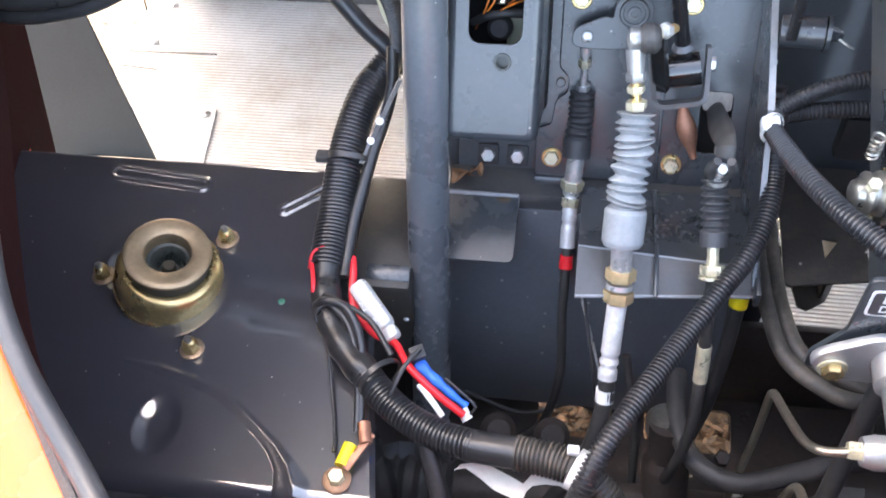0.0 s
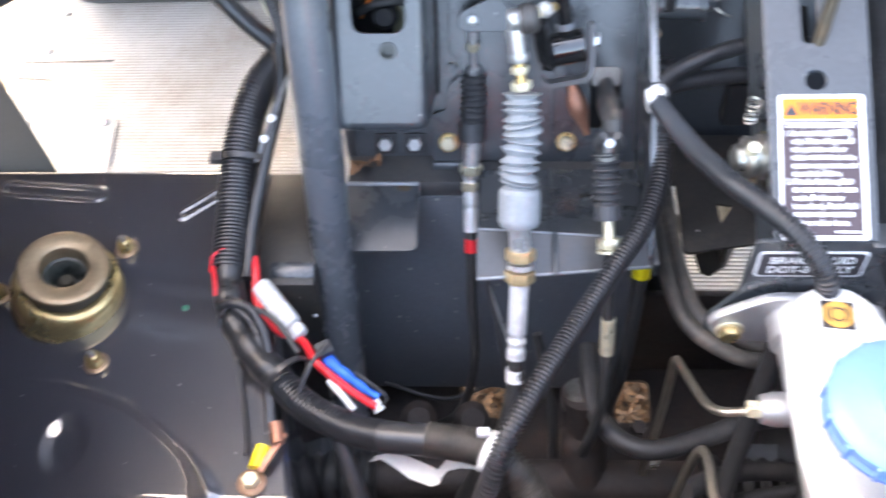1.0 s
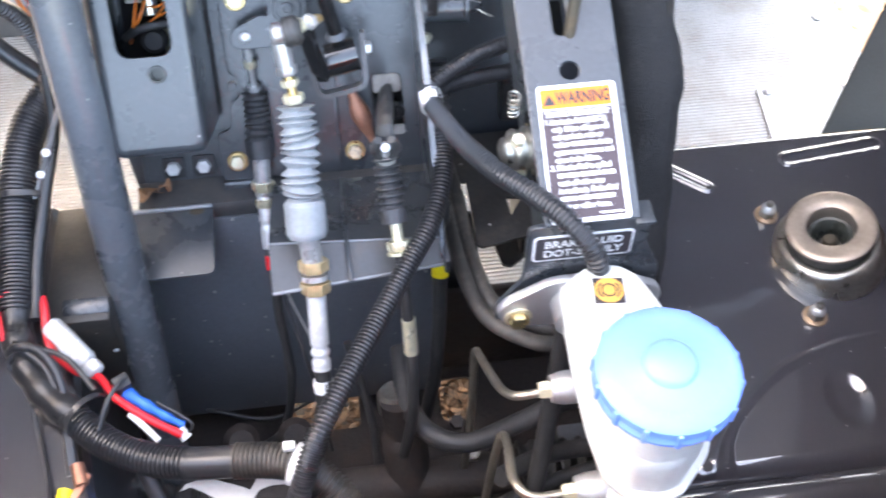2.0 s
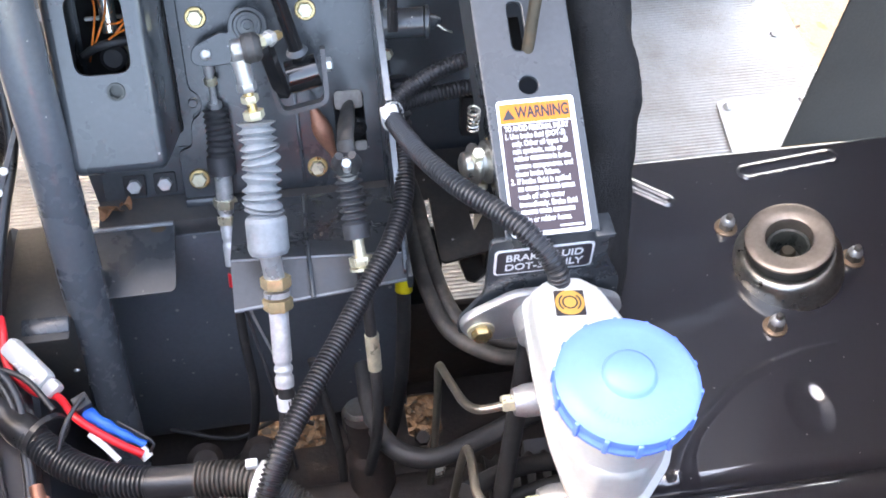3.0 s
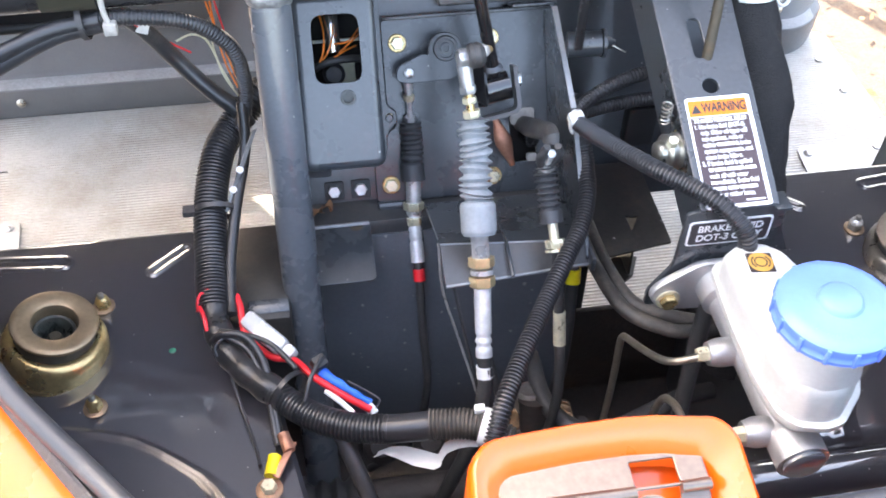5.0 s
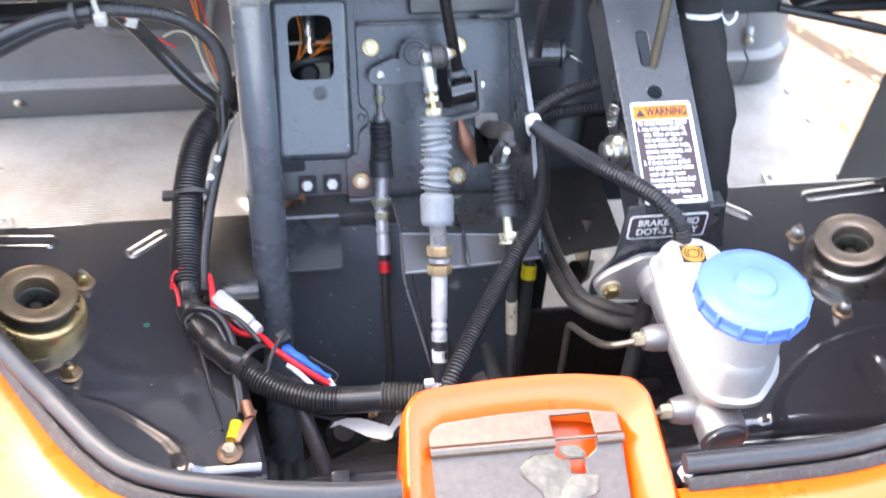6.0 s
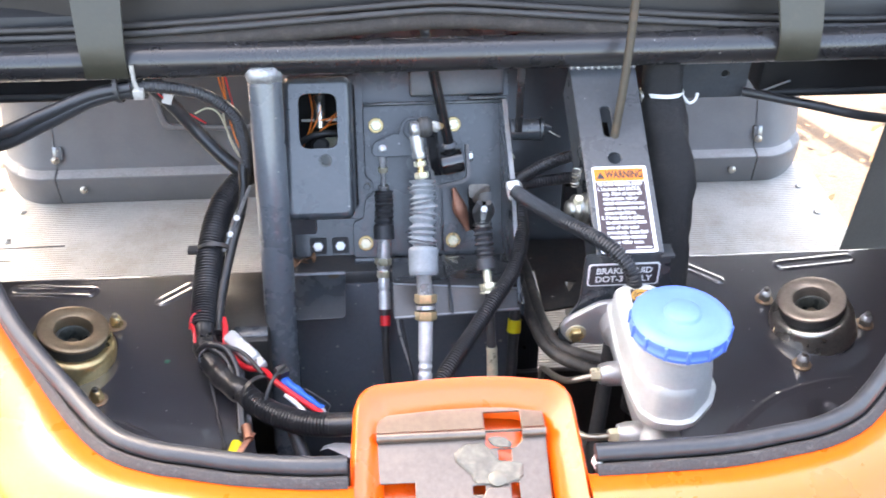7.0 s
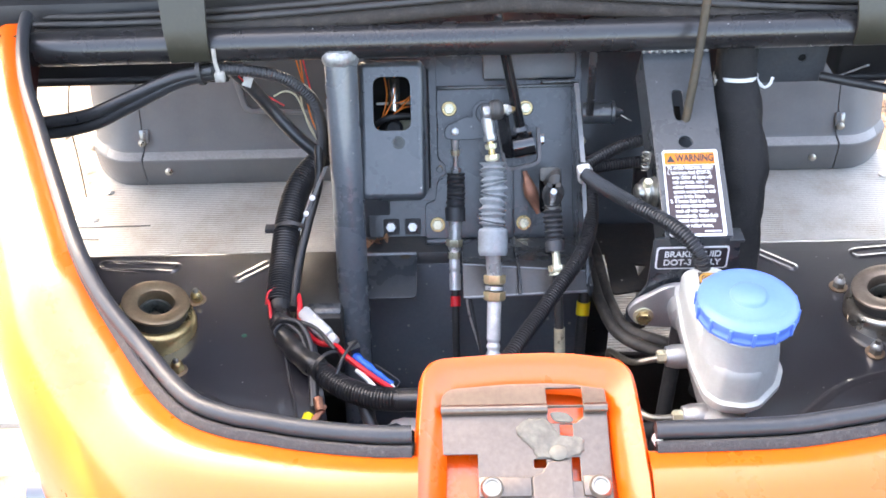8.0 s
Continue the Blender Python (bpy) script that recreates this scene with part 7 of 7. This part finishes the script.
# ---- steering and hoses low in the bay ----
def low_parts():
    r = thing("steering_rack", (0, 0.0, 0.42), "dirty brown-black steering rack tube across the bay", "steering rack")
    part("housing", sweep([(-0.30, -0.07, 0.42), (-0.1, -0.07, 0.42), (0.05, -0.07, 0.42), (0.30, -0.07, 0.42)], 0.019, 20, 0.02), M_DIRT, r)
    for x in (-0.15, 0.13):
        part("gaiter", bellows((x, -0.07, 0.42), (x + (0.1 if x > 0 else -0.1), -0.07, 0.42), 0.026, 0.022, 7, 0.2), M_RUBBER, r)
    part("pinion", sweep([(0.028, -0.03, 0.50), (0.030, -0.045, 0.46), (0.032, -0.07, 0.42)], lambda s, n: 0.016 + (0.004 if s > 0.04 else 0), 20, 0.006), M_DIRT, r)
    part("coupling", lathe([(0, 0), (0.014, 0), (0.016, 0.006), (0.016, 0.018), (0.012, 0.024), (0, 0.026)], along((0.026, -0.028, 0.478), (0, 0.3, 1)), 20), M_DULLZINC, r)
    for x, y in ((0.079, -0.03), (0.088, -0.062)):
        part("bolt", hexnut(along((x, y, 0.445), (0, -0.3, 1)), 0.007, 0.008), M_DIRT if y > -0.05 else M_DULLZINC, r)
    for x in (-0.12, -0.07):
        part("knuckle", lathe([(0, 0), (0.016, 0), (0.017, 0.008), (0.011, 0.016), (0, 0.017)], along((x, 0.0, 0.40), (0.2, -0.6, 1)), 18), M_DIRT, r)
    h = thing("rubber_hose", (0.1, -0.06, 0.5), "thick black rubber hose looping low in the bay", "hose", "hoses")
    part("hose", sweep([(0.034, 0.02, 0.50), (0.036, -0.035, 0.50), (0.053, -0.066, 0.50), (0.083, -0.077, 0.50), (0.127, -0.064, 0.50), (0.165, -0.050, 0.50), (0.20, -0.04, 0.49)], 0.0085, 14), M_RUBBER, h)
    h = thing("rubber_hose", (0.1, 0.03, 0.6), "pair of soft black hoses bending past the shelf", "hose", "hoses")
    for k in (0, 1):
        d = 0.0100 * k
        part("hose", sweep([(0.080 + d, 0.13, 0.612), (0.083 + d, 0.10, 0.613), (0.085 + d, 0.055, 0.612), (0.089 + d, 0.012, 0.613), (0.100 + d, -0.028 + d * 0.6, 0.612), (0.126 + d, -0.052 + d * 1.2, 0.612), (0.150 + d, -0.058 + d, 0.610), (0.19, -0.05, 0.60)], 0.0064, 14), M_DUSTYCONDUIT, h)
    for pts, rr in (([(0.10, -0.12, 0.52), (0.13, -0.10, 0.50), (0.16, -0.085, 0.48), (0.20, -0.08, 0.47)], 0.008), ([(0.06, -0.15, 0.50), (0.10, -0.13, 0.49), (0.15, -0.11, 0.48), (0.2, -0.1, 0.48)], 0.006), ([(0.150, -0.07, 0.66), (0.146, -0.08, 0.60), (0.138, -0.10, 0.54), (0.125, -0.13, 0.48), (0.11, -0.15, 0.42)], 0.0075), ([(-0.16, 0.06, 0.36), (-0.10, 0.05, 0.345), (-0.05, 0.07, 0.34), (-0.02, 0.06, 0.335)], 0.0025), ([(-0.01, 0.02, 0.52), (0.004, -0.02, 0.45), (0.006, -0.05, 0.40), (0.018, -0.06, 0.395), (0.030, -0.04, 0.42)], 0.004)):
        h = thing("lead", pts[1], "black cable lying low in the bay", "cable", "low cables")
        part("cable", sweep(pts, rr, 12), M_RUBBER, h)
    b = thing("column_bracket", (0.12, 0.05, 0.62), "brown-dusty steel column bracket with openings behind the hoses", "bracket")
    part("plate", sheet(fillet([(0.078, 0.119), (0.105, 0.119), (0.1055, 0.050), (0.109, 0.047), (0.134, 0.052), (0.172, 0.058), (0.172, 0.175), (0.078, 0.175)], 0.002), [[(0.1375, 0.098), (0.1385, 0.078), (0.1500, 0.096)]], 0.003, Matrix.Translation((0, 0, 0.6))), M_GUSSET, b)
    part("lower_flange", sheet(fillet([(0.135, 0.123), (0.139, 0.100), (0.147, 0.096), (0.164, 0.108), (0.176, 0.134), (0.150, 0.136)], 0.002), [], 0.003, Matrix.Translation((0, 0, 0.5))), M_GUSSET, b, "dusty lower flange")
    part("web", block(0.158, 0.110, 0.49, 0.161, 0.170, 0.60, Matrix(), 0.001), M_GUSSET, b)
    # lower chassis: side rails and rear wall that close the bay
    c = thing("chassis_rail", (0, 0, 0.36), "dark steel chassis rails below the bay", "chassis", kind="structure")
    for s in (-1, 1):
        part("rail", block(s * 0.20 - 0.025, -0.25, 0.34, s * 0.20 + 0.025, -0.02, 0.40, Matrix(), 0.004), M_DARKSTEEL, c)
    part("front_wall", block(-0.30, -0.245, 0.30, 0.30, -0.235, 0.57, Matrix(), 0.002), M_DARKSTEEL, c)
    part("cross_rail", block(-0.175, -0.13, 0.33, 0.175, -0.10, 0.36, Matrix(), 0.004), M_DIRT, c)
    part("low_wall", block(0.084, 0.110, 0.30, 0.30, 0.118, 0.445, Matrix(), 0.003), M_DIRT, c)
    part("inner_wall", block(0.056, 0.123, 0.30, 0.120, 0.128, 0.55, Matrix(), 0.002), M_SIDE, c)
    part("rear_wall", block(-0.30, 0.150, 0.30, 0.084, 0.156, 0.42, Matrix(), 0.003), M_DIRT, c)
    part("tray", sheet(rrect(-0.30, -0.235, 0.30, 0.158, 0.01), [rrect(-0.086, 0.050, -0.010, 0.095, 0.008), rrect(0.024, 0.054, 0.054, 0.102, 0.006), rrect(0.076, 0.046, 0.112, 0.096, 0.008)], 0.004, Matrix.Translation((0, 0, 0.305))), M_DIRT, c)


M_DIRT = mat("caked_dirt_steel", (0.026, 0.020, 0.018), 0.7, var=0.5, scale=40, bump=0.4, fine=200, dust=((0.075, 0.036, 0.021), 0.3, 24))

ground()
leaves()
cabin_floor()
curled_leaf(-0.160, 0.124, 0.613, 0.022, 0.9)
curled_leaf(-0.148, 0.131, 0.614, 0.015, 2.2)
seat_base()
for side in (-1, 1):
    strut_panel(side)
    strut_mount(side)
firewall()
cover_box()
frame_tubes()
linkage_plate()
side_gusset()
cable_shelf()
levers()
cables()
harness()
fuse_lead()
conduits()
brake_bracket()
master_cylinder()
front_body()
latch()
seals()
hood()
seat()
canopy()
dash_underside()
cowl_flaps()
low_parts()
